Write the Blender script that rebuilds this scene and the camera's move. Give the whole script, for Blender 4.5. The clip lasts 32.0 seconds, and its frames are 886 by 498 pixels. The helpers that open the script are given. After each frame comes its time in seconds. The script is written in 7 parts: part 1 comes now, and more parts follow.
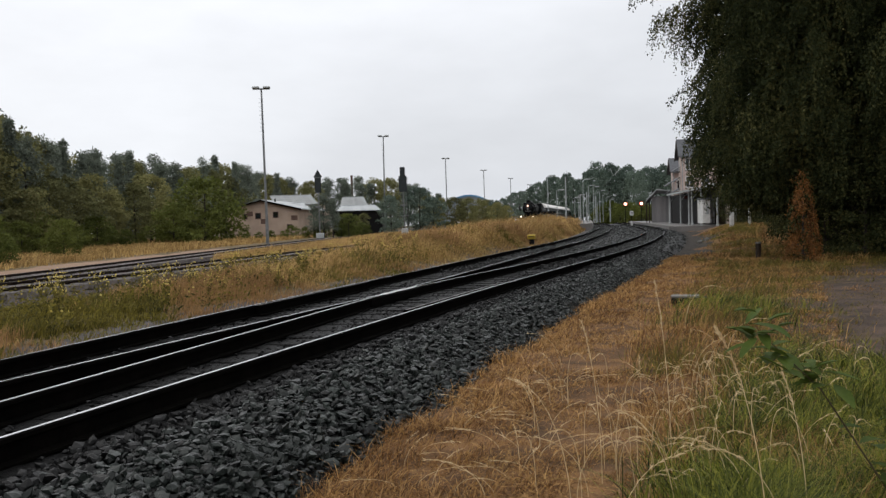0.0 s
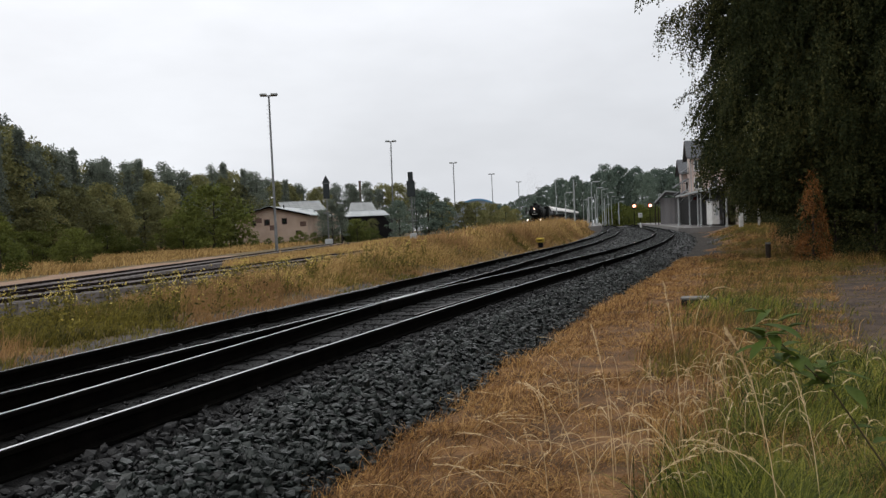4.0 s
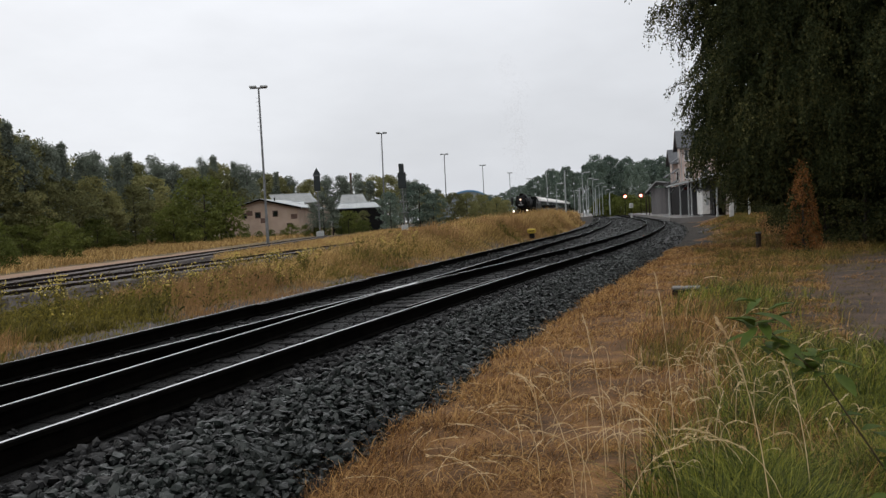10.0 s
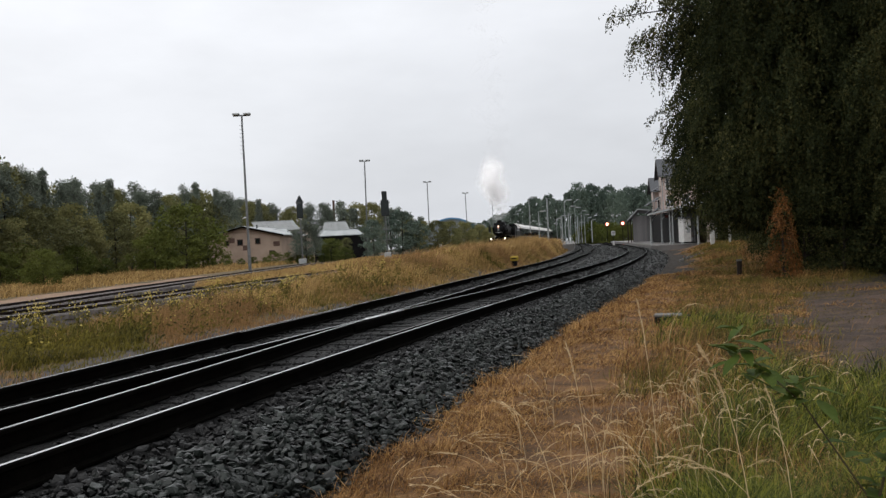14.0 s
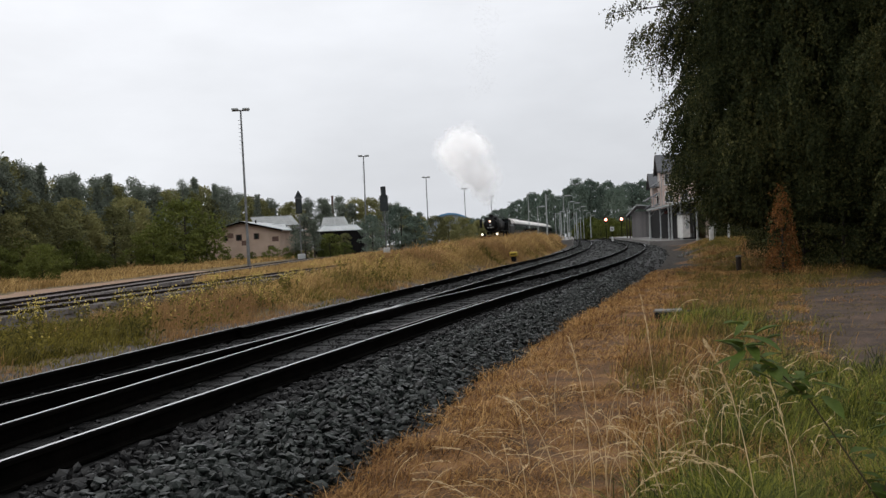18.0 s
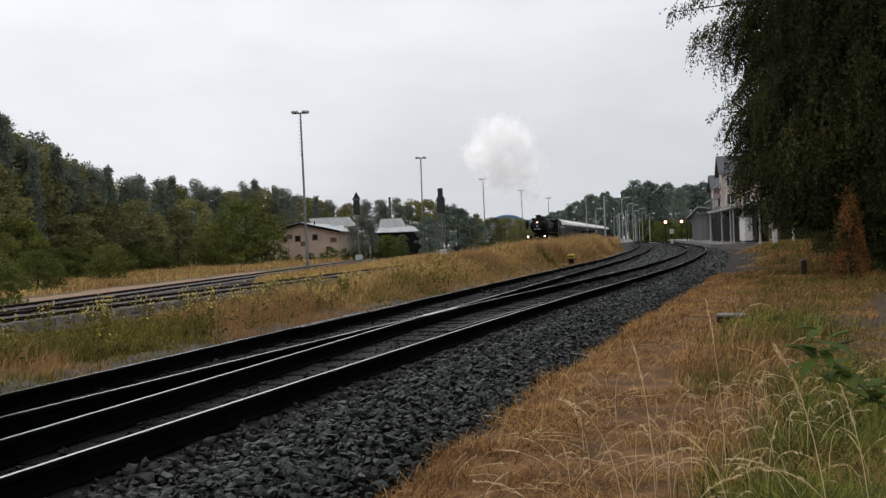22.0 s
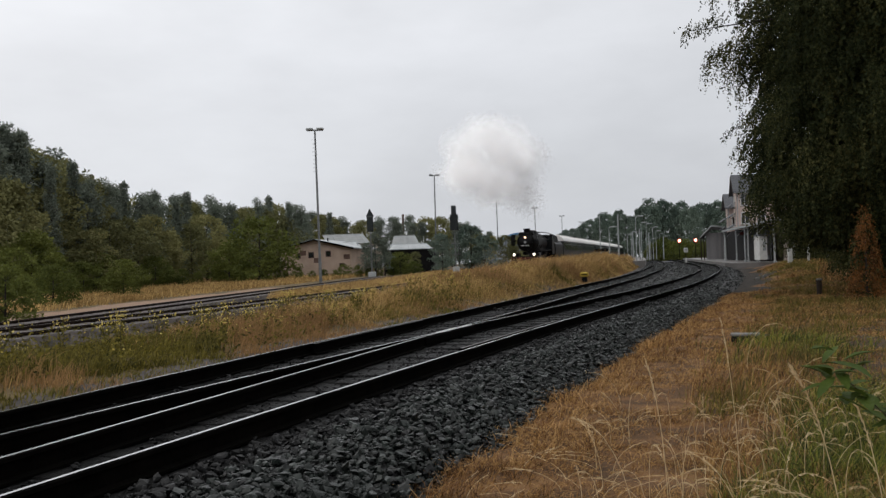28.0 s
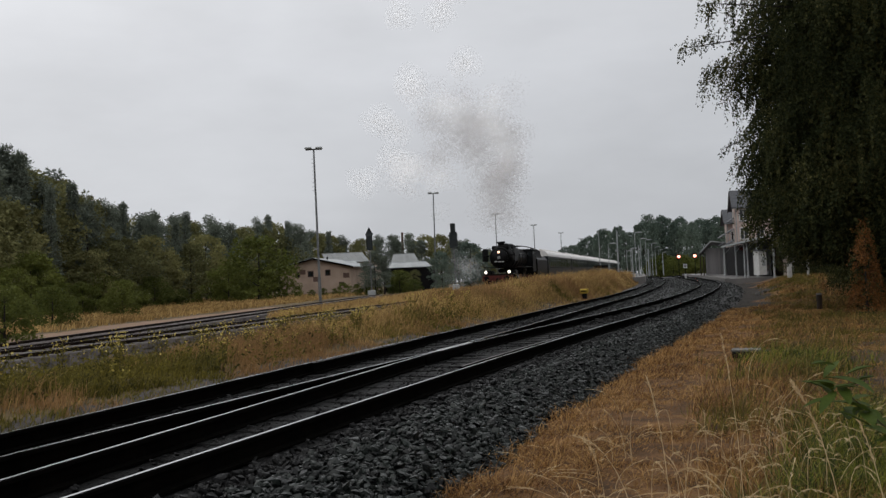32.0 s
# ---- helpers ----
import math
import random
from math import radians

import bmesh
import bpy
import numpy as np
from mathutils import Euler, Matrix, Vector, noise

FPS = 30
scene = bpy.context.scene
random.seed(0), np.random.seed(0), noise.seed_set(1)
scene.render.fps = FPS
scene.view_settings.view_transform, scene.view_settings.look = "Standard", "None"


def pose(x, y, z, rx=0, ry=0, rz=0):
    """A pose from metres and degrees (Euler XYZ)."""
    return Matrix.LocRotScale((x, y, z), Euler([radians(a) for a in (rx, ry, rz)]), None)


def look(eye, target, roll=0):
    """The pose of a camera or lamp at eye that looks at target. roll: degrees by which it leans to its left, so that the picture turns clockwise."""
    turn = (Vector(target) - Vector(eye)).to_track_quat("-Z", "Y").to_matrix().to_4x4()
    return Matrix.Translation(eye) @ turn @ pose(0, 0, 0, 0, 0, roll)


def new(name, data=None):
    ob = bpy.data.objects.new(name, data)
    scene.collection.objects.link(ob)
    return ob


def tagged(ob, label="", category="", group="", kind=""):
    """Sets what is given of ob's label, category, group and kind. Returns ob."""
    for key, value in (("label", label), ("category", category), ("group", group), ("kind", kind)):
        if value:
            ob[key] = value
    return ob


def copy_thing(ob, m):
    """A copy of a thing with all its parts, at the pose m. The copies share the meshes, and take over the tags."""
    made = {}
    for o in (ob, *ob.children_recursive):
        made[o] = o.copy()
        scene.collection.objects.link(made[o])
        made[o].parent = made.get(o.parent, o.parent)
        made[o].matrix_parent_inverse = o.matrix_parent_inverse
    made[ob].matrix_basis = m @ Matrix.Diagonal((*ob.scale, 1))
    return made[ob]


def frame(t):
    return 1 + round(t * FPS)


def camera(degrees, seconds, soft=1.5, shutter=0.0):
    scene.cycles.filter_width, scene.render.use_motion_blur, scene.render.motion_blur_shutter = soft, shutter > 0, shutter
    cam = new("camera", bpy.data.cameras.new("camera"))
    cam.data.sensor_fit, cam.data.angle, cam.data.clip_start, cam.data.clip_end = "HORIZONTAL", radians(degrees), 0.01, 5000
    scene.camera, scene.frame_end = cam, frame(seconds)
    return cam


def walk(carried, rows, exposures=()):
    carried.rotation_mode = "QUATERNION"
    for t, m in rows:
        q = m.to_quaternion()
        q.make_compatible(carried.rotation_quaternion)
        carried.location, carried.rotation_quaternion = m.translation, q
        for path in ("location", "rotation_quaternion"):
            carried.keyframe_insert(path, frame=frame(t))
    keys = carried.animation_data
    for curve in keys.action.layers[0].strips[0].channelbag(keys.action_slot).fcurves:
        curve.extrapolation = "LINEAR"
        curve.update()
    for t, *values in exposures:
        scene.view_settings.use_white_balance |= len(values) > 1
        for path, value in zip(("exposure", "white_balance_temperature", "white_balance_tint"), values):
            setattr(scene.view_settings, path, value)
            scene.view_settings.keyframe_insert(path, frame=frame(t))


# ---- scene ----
# The camera: handheld beside the line, 1.15 m above the rail heads. Rows: t, sideways drift, yaw, pitch, roll.
PATH = [
    (0, 0.002, -0.006, -1.611, 1.574),
    (0.5, 0.003, -0.011, -1.614, 1.785),
    (1, 0.006, -0.225, -1.416, 1.924),
    (1.5, 0.009, -0.543, -1.531, 1.988),
    (2, 0.011, -0.646, -1.411, 2.036),
    (2.5, 0.009, -0.755, -1.541, 2.242),
    (3, 0.009, -0.371, -1.691, 2.291),
    (3.5, 0.008, 0.562, -1.275, 2.268),
    (5.5, 0.001, 0.482, -1.463, 2.239),
    (6, 0.001, 0.204, -0.779, 2.098),
    (6.5, 0.002, 0.498, -0.576, 2.242),
    (7, 0.004, 0.032, -0.630, 2.299),
    (7.5, 0.006, -0.303, -0.940, 2.469),
    (8, 0.009, -0.521, -0.987, 2.802),
    (8.5, 0.009, -0.329, -1.142, 2.491),
    (9, 0.009, 0.106, -1.384, 2.902),
    (9.5, 0.008, -0.381, -1.873, 2.543),
    (10, 0.007, -0.011, -1.887, 2.648),
    (10.5, 0.006, 0.240, -2.075, 2.830),
    (11, 0.003, 0.187, -2.004, 2.955),
    (11.5, 0.004, -1.007, -1.901, 2.913),
    (12, 0.007, -2.359, -1.187, 3.042),
    (12.5, 0.010, -1.935, -0.514, 2.611),
    (13, 0.010, -2.034, -0.182, 2.300),
    (13.5, 0.009, -1.364, -0.165, 2.652),
    (15.5, -0.009, -0.810, 0.002, 2.504),
    (16, -0.011, -0.459, -0.024, 2.672),
    (16.5, -0.016, -0.379, -0.210, 2.726),
    (17, -0.021, -0.645, -0.513, 2.698),
    (17.5, -0.024, -0.862, -0.512, 2.721),
    (18, -0.024, -1.227, -0.433, 2.519),
    (18.5, -0.025, -0.937, -0.451, 2.386),
    (19, -0.029, -0.381, -0.222, 2.504),
    (19.5, -0.034, 0.382, -0.263, 2.566),
    (20, -0.040, 1.193, -0.381, 2.458),
    (20.5, -0.045, 1.786, -0.579, 2.494),
    (21, -0.049, 2.048, -0.744, 2.276),
    (21.5, -0.052, 2.229, -0.507, 2.184),
    (22, -0.053, 2.493, -0.163, 2.247),
    (22.5, -0.054, 2.847, 0.070, 2.277),
    (23, -0.054, 3.102, 0.212, 2.102),
    (23.5, -0.057, 3.050, -0.206, 1.932),
    (24, -0.058, 3.008, -0.310, 1.929),
    (24.5, -0.059, 2.884, 0.389, 2.208),
    (25, -0.057, 2.714, 0.015, 2.023),
    (25.5, -0.058, 2.773, 0.114, 1.803),
    (27.5, -0.054, 2.866, 0.746, 1.491),
    (28, -0.054, 3.349, 1.006, 1.883),
    (28.5, -0.055, 3.954, 0.723, 2.063),
    (29, -0.058, 3.897, 1.354, 1.834),
    (29.5, -0.059, 3.787, 1.289, 2.035),
    (30, -0.058, 3.895, 1.390, 2.171),
    (30.5, -0.055, 3.643, 1.722, 2.166),
    (31, -0.054, 3.488, 2.026, 2.349),
    (31.5, -0.054, 3.091, 2.230, 2.432),
    (32, -0.054, 3.324, 2.180, 2.362),
]

EYE = 1.15
cam = camera(54.0, 32.0, soft=1.4)
scene.cycles.transparent_max_bounces = 80
walk(cam, [(t, pose(d, 0, EYE, 90 + pitch, roll, yaw)) for t, d, yaw, pitch, roll in PATH],
     exposures=[(0, 0.0), (3, 0.0), (6, -0.09), (10, -0.09), (12, -0.12), (13, -0.06), (22, -0.12), (23, -0.22), (24, -0.27), (25.5, -0.28), (28, -0.26), (30, -0.26), (31, -0.49), (32, -0.52)])

# ---- light: an overcast sky, brighter overhead, and a faint wide sun behind the cloud ----
world = bpy.data.worlds.new("overcast_sky")
world.use_nodes = True
scene.world = world
wt = world.node_tree
wt.nodes.clear()


def wn(kind, **values):
    n = wt.nodes.new(kind)
    for key, v in values.items():
        n.inputs[key.replace("_", " ")].default_value = v
    return n


w_out = wn("ShaderNodeOutputWorld")
w_bg = wn("ShaderNodeBackground", Strength=1.0)
w_sky = wt.nodes.new("ShaderNodeTexSky")
w_sky.sky_type = "NISHITA"
w_sky.sun_disc = False
w_sky.sun_elevation, w_sky.sun_rotation = radians(48), radians(-60)
w_sky.dust_density, w_sky.air_density = 6.0, 1.0
w_gain = wt.nodes.new("ShaderNodeVectorMath")
w_gain.operation = "SCALE"
w_gain.inputs["Scale"].default_value = 0.1
w_co = wt.nodes.new("ShaderNodeTexCoord")
w_sep = wt.nodes.new("ShaderNodeSeparateXYZ")
w_ramp = wt.nodes.new("ShaderNodeValToRGB")
els = w_ramp.color_ramp.elements
els[0].position, els[0].color = 0.0, (0.795, 0.825, 0.88, 1)
els[1].position, els[1].color = 1.0, (1.62, 1.64, 1.66, 1)
e2 = els.new(0.28)
e2.color = (1.01, 1.03, 1.075, 1)
e3 = els.new(0.6)
e3.color = (1.34, 1.355, 1.38, 1)
w_map = wt.nodes.new("ShaderNodeMapping")
w_map.inputs["Scale"].default_value = (1.0, 1.0, 2.6)
w_noise = wn("ShaderNodeTexNoise", Scale=2.6, Detail=5.0, Roughness=0.55)
w_cl = wt.nodes.new("ShaderNodeMapRange")
w_cl.inputs["From Min"].default_value, w_cl.inputs["From Max"].default_value = 0.3, 0.7
w_cl.inputs["To Min"].default_value, w_cl.inputs["To Max"].default_value = 0.9, 1.1
# the cloud is thinner to the west of the line
w_side = wt.nodes.new("ShaderNodeMapRange")
w_side.inputs["From Min"].default_value, w_side.inputs["From Max"].default_value = -0.6, 0.5
w_side.inputs["To Min"].default_value, w_side.inputs["To Max"].default_value = 1.12, 0.86
w_mul = wt.nodes.new("ShaderNodeMath")
w_mul.operation = "MULTIPLY"
w_tone = wt.nodes.new("ShaderNodeVectorMath")
w_tone.operation = "SCALE"
w_mix = wt.nodes.new("ShaderNodeMix")
w_mix.data_type = "RGBA"
w_mix.inputs["Factor"].default_value = 0.88
L = wt.links.new
L(w_co.outputs["Generated"], w_sep.inputs[0])
L(w_sep.outputs["Z"], w_ramp.inputs[0])
L(w_co.outputs["Generated"], w_map.inputs[0])
L(w_map.outputs[0], w_noise.inputs["Vector"])
L(w_noise.outputs["Fac"], w_cl.inputs["Value"])
L(w_sep.outputs["X"], w_side.inputs["Value"])
L(w_cl.outputs[0], w_mul.inputs[0])
L(w_side.outputs[0], w_mul.inputs[1])
L(w_ramp.outputs[0], w_tone.inputs[0])
L(w_mul.outputs[0], w_tone.inputs["Scale"])
L(w_sky.outputs[0], w_gain.inputs[0])
L(w_gain.outputs[0], w_mix.inputs["A"])
L(w_tone.outputs[0], w_mix.inputs["B"])
L(w_mix.outputs["Result"], w_bg.inputs["Color"])
L(w_bg.outputs[0], w_out.inputs["Surface"])

sun = new("sun", bpy.data.lights.new("sun", "SUN"))
sun.data.energy, sun.data.angle, sun.data.color = 0.35, radians(25), (1.0, 0.97, 0.92)
sun.matrix_world = look((-30, 10, 40), (0, 40, 0))


# ---- materials ----
def material(name, dark, light, scale=3.0, rough=0.8, bump=0.0, metal=0.0, fine=40.0, island=0.0, each=0.0, spec=0.3,
             leaf=0.0, glow=0.0, stretch=(1, 1, 1), third=None, clear=0.0, wet=0.61):
    """A surface with two scales of variation: dark to light by coarse and fine noise, stains of a third colour."""
    m = bpy.data.materials.new(name)
    # wet: factor on all three colours, lowered to offset the bright overhead sky
    dark, light = [c * wet for c in dark], [c * wet for c in light]
    third = third and [c * wet for c in third]
    m.use_nodes = True
    t = m.node_tree
    bs, out = t.nodes["Principled BSDF"], t.nodes["Material Output"]
    co = t.nodes.new("ShaderNodeTexCoord")
    mp = t.nodes.new("ShaderNodeMapping")
    mp.inputs["Scale"].default_value = stretch
    t.links.new(co.outputs["Object"], mp.inputs[0])
    n1, n2 = t.nodes.new("ShaderNodeTexNoise"), t.nodes.new("ShaderNodeTexNoise")
    n1.inputs["Scale"].default_value, n2.inputs["Scale"].default_value = scale, fine
    n1.inputs["Detail"].default_value, n2.inputs["Detail"].default_value = 4.0, 3.0
    for n in (n1, n2):
        t.links.new(mp.outputs[0], n.inputs["Vector"])
    add = t.nodes.new("ShaderNodeMath")
    add.operation = "MULTIPLY_ADD"
    add.inputs[1].default_value = 0.45
    t.links.new(n2.outputs["Fac"], add.inputs[0])
    t.links.new(n1.outputs["Fac"], add.inputs[2])
    last = add
    for amount, kind in ((island, "g"), (each, "o")):
        if amount:
            src = t.nodes.new("ShaderNodeNewGeometry" if kind == "g" else "ShaderNodeObjectInfo")
            a2 = t.nodes.new("ShaderNodeMath")
            a2.operation = "MULTIPLY_ADD"
            a2.inputs[1].default_value = amount
            t.links.new(src.outputs["Random Per Island" if kind == "g" else "Random"], a2.inputs[0])
            t.links.new(last.outputs[0], a2.inputs[2])
            last = a2
    lo = 0.42 + 0.2 * (island + each)
    rng = t.nodes.new("ShaderNodeMapRange")
    rng.inputs["From Min"].default_value, rng.inputs["From Max"].default_value = lo, lo + 0.6 + 0.6 * (island + each)
    t.links.new(last.outputs[0], rng.inputs["Value"])
    ramp = t.nodes.new("ShaderNodeValToRGB")
    e = ramp.color_ramp.elements
    e[0].color, e[1].color = (*dark, 1), (*light, 1)
    if third:
        mid = e.new(0.5)
        mid.color = (*third, 1)
    t.links.new(rng.outputs[0], ramp.inputs[0])
    t.links.new(ramp.outputs[0], bs.inputs["Base Color"])
    bs.inputs["Roughness"].default_value, bs.inputs["Metallic"].default_value = rough, metal
    bs.inputs["Specular IOR Level"].default_value = spec
    if bump:
        b = t.nodes.new("ShaderNodeBump")
        b.inputs["Strength"].default_value, b.inputs["Distance"].default_value = min(bump, 1.0), 0.02
        t.links.new(n2.outputs["Fac"], b.inputs["Height"])
        t.links.new(b.outputs[0], bs.inputs["Normal"])
    if glow:
        bs.inputs["Emission Color"].default_value = (*light, 1)
        bs.inputs["Emission Strength"].default_value = glow
    last_shader = bs
    if leaf:
        tr, mx = t.nodes.new("ShaderNodeBsdfTranslucent"), t.nodes.new("ShaderNodeMixShader")
        t.links.new(ramp.outputs[0], tr.inputs["Color"])
        mx.inputs[0].default_value = leaf
        t.links.new(bs.outputs[0], mx.inputs[1])
        t.links.new(tr.outputs[0], mx.inputs[2])
        last_shader = mx
        t.links.new(mx.outputs[0], out.inputs["Surface"])
    if clear:
        tp, mx = t.nodes.new("ShaderNodeBsdfTransparent"), t.nodes.new("ShaderNodeMixShader")
        mx.inputs[0].default_value = clear
        t.links.new(last_shader.outputs[0], mx.inputs[1])
        t.links.new(tp.outputs[0], mx.inputs[2])
        t.links.new(mx.outputs[0], out.inputs["Surface"])
    return m


M_TURF = material("dry_turf", (0.0291, 0.0157, 0.00672), (0.493, 0.263, 0.0986), 2.2, 0.95, 0.9, third=(0.19, 0.0963, 0.0392), fine=70.0)
M_MEADOW = material("meadow_soil", (0.09, 0.07, 0.035), (0.26, 0.18, 0.08), 0.6, 0.95, 0.5)
M_SAND = material("sandy_strip", (0.30, 0.19, 0.125), (0.46, 0.31, 0.21), 0.8, 0.95, 0.4)
M_BARESOIL = material("bare_reddish_soil", (0.024, 0.016, 0.011), (0.185, 0.122, 0.088), 2.2, 0.95, 1.0, fine=45.0, third=(0.090, 0.060, 0.044))
M_CINDER = material("cinder_margin", (0.062, 0.054, 0.049), (0.195, 0.168, 0.152), 2.0, 0.95, 0.8)
M_SHADEHUMUS = material("humus_and_painted_shade", (0.012, 0.009, 0.006), (0.042, 0.030, 0.019), 1.0, 0.95, 0.6)
# near-black bed: the shade in the gaps between stones is in its colour
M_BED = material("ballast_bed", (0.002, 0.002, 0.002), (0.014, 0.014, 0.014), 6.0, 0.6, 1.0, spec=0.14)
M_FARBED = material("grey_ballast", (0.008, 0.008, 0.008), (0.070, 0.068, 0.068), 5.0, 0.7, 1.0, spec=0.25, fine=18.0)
M_STONE = material("ballast_stone", (0.0008, 0.0011, 0.0010), (0.036, 0.044, 0.039), 9.0, 0.38, 0.3, island=1.8, spec=0.24)
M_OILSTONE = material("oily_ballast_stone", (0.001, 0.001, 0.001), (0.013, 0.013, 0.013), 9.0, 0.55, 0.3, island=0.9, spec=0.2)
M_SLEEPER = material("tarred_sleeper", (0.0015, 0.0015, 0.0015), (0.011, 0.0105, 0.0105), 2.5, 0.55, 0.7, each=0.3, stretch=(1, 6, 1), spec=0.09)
M_OLDSLEEPER = material("weathered_sleeper", (0.10, 0.088, 0.085), (0.34, 0.30, 0.29), 2.5, 0.85, 0.7, each=0.3, stretch=(1, 6, 1))
M_OLDRAIL = material("rusty_rail_side", (0.012, 0.009, 0.008), (0.05, 0.032, 0.024), 5.0, 0.85, 0.3, spec=0.1)
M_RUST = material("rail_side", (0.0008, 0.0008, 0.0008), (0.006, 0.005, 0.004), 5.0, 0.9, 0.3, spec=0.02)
M_HEAD = material("rail_head", (0.62, 0.62, 0.62), (0.85, 0.85, 0.85), 8.0, 0.16, 0.0, 1.0, stretch=(1, 0.2, 1), wet=1.0)
M_HEADRUST = material("worn_rail_head", (0.10, 0.085, 0.075), (0.30, 0.27, 0.25), 8.0, 0.4, 0.0, 0.8)
M_STRAW = material("straw_grass", (0.077, 0.033, 0.0099), (0.924, 0.572, 0.226), 0.9, 0.8, island=1.3, leaf=0.3, third=(0.396, 0.196, 0.0616))
M_STALK = material("bleached_stalk", (0.58, 0.41, 0.21), (0.90, 0.73, 0.46), 8.0, 0.7, leaf=0.25, wet=0.88)
M_GREEN = material("green_grass", (0.012, 0.024, 0.002), (0.52, 0.50, 0.075), 1.6, 0.6, island=1.4, leaf=0.4, third=(0.115, 0.150, 0.013))
M_REED = material("meadow_grass", (0.231, 0.144, 0.0505), (1.21, 0.837, 0.346), 0.22, 0.85, island=0.7, leaf=0.35, third=(0.56, 0.353, 0.134))
M_VERGE = material("verge_grass_blade", (0.040, 0.030, 0.008), (0.50, 0.34, 0.105), 0.6, 0.85, island=1.0, leaf=0.35, third=(0.23, 0.165, 0.042))
M_PINKGRASS = material("reddish_seed_grass", (0.21, 0.11, 0.045), (0.76, 0.46, 0.20), 0.22, 0.85, island=0.6, leaf=0.35)
M_HERB = material("meadow_herb", (0.035, 0.040, 0.008), (0.38, 0.31, 0.055), 0.5, 0.8, island=0.9, leaf=0.4)
M_YELLOW = material("yellow_petal", (0.62, 0.46, 0.08), (0.90, 0.74, 0.24), 3.0, 0.7, island=0.5, leaf=0.3, wet=0.8)
# coarse stretched noise puts clump shading into the leaf colour
M_BIRCH = material("birch_leaf", (0.014, 0.021, 0.009), (0.225, 0.205, 0.072), 0.7, 0.6, island=0.55, leaf=0.3, third=(0.056, 0.070, 0.027), spec=0.08, stretch=(1, 1, 0.45))
M_COPPER = material("withered_leaf", (0.098, 0.0392, 0.014), (0.476, 0.21, 0.049), 0.9, 0.7, island=0.8, leaf=0.35)
# needle colour paled and greyed to carry the haze of distance
M_PINE = material("hazed_pine_needle", (0.106, 0.134, 0.11), (0.381, 0.426, 0.336), 0.15, 0.7, island=0.35, each=0.35, leaf=0.15, spec=0.08)
M_WOODS = material("woodland_leaf", (0.108, 0.118, 0.054), (0.468, 0.444, 0.186), 0.12, 0.7, island=0.35, each=0.7, leaf=0.25, spec=0.08)
# bluish, paler leaf colour: distance haze is painted in
M_FARWOOD = material("hazed_distant_leaf", (0.0978, 0.143, 0.118), (0.339, 0.419, 0.33), 0.15, 0.8, island=0.35, each=0.35, leaf=0.15, spec=0.08)
M_BUSH = material("bush_leaf", (0.0505, 0.0785, 0.0202), (0.281, 0.303, 0.0727), 0.2, 0.65, island=0.5, each=0.5, leaf=0.3, spec=0.08)
M_BARK = material("dark_bark", (0.02, 0.016, 0.013), (0.075, 0.06, 0.05), 6.0, 0.9, 0.6, stretch=(1, 1, 0.3))
M_GALV = material("galvanised_steel", (0.17, 0.175, 0.18), (0.34, 0.35, 0.355), 3.0, 0.5, 0.0, 0.5)
M_PALE = material("pale_lamp_post", (0.36, 0.39, 0.39), (0.55, 0.58, 0.58), 3.0, 0.5)
M_LAMPHEAD = material("lamp_head", (0.45, 0.48, 0.48), (0.66, 0.68, 0.68), 3.0, 0.4)
M_BLACK = material("black_paint", (0.002, 0.002, 0.0025), (0.008, 0.008, 0.009), 2.0, 0.45, 0.1, spec=0.16)
M_SOOT = material("sooty_black", (0.003, 0.003, 0.003), (0.014, 0.013, 0.013), 2.0, 0.7, 0.2, spec=0.12)
M_SIGNAL = material("signal_screen_paint", (0.014, 0.020, 0.022), (0.045, 0.055, 0.058), 2.0, 0.6, 0.1)
M_RED = material("red_frame_paint", (0.06, 0.010, 0.007), (0.16, 0.022, 0.014), 3.0, 0.55, 0.1)
M_STEELROD = material("bright_rod", (0.25, 0.25, 0.25), (0.45, 0.45, 0.45), 5.0, 0.35, 0.0, 1.0)
M_WHITE = material("white_paint", (0.52, 0.52, 0.50), (0.78, 0.78, 0.76), 3.0, 0.6, wet=0.8)
M_CONCRETE = material("concrete", (0.20, 0.195, 0.18), (0.40, 0.39, 0.37), 2.5, 0.9, 0.4)
M_COACH = material("dark_coach_paint", (0.010, 0.012, 0.012), (0.026, 0.028, 0.028), 0.8, 0.45, 0.0, spec=0.25)
M_COACHROOF = material("grey_coach_roof", (0.56, 0.54, 0.52), (0.79, 0.765, 0.74), 0.6, 0.45, 0.1, wet=1.0)
M_GLASS = material("dark_window_glass", (0.012, 0.015, 0.017), (0.03, 0.035, 0.038), 1.0, 0.06, spec=0.6)
M_COAL = material("coal", (0.0015, 0.0015, 0.0015), (0.006, 0.006, 0.006), 8.0, 0.8, 1.0, spec=0.05)
M_LIGHT = material("lit_lamp_lens", (1.0, 0.84, 0.66), (1.0, 0.87, 0.72), 1.0, 0.3, glow=3.6, wet=1.0)
M_WARM = material("warm_lamp_lens", (1.0, 0.50, 0.32), (1.0, 0.56, 0.38), 1.0, 0.3, glow=3.2, wet=1.0)
M_REDLIGHT = material("red_lamp_halo", (1.0, 0.16, 0.09), (1.0, 0.18, 0.1), 1.0, 0.3, glow=2.0, wet=1.0)
M_ORANGE = material("signal_lens", (1.0, 0.62, 0.5), (1.0, 0.66, 0.55), 1.0, 0.3, glow=9.0, wet=1.0)
M_PLASTER = material("buff_plaster", (0.42, 0.31, 0.24), (0.66, 0.51, 0.41), 0.7, 0.9, 0.2)
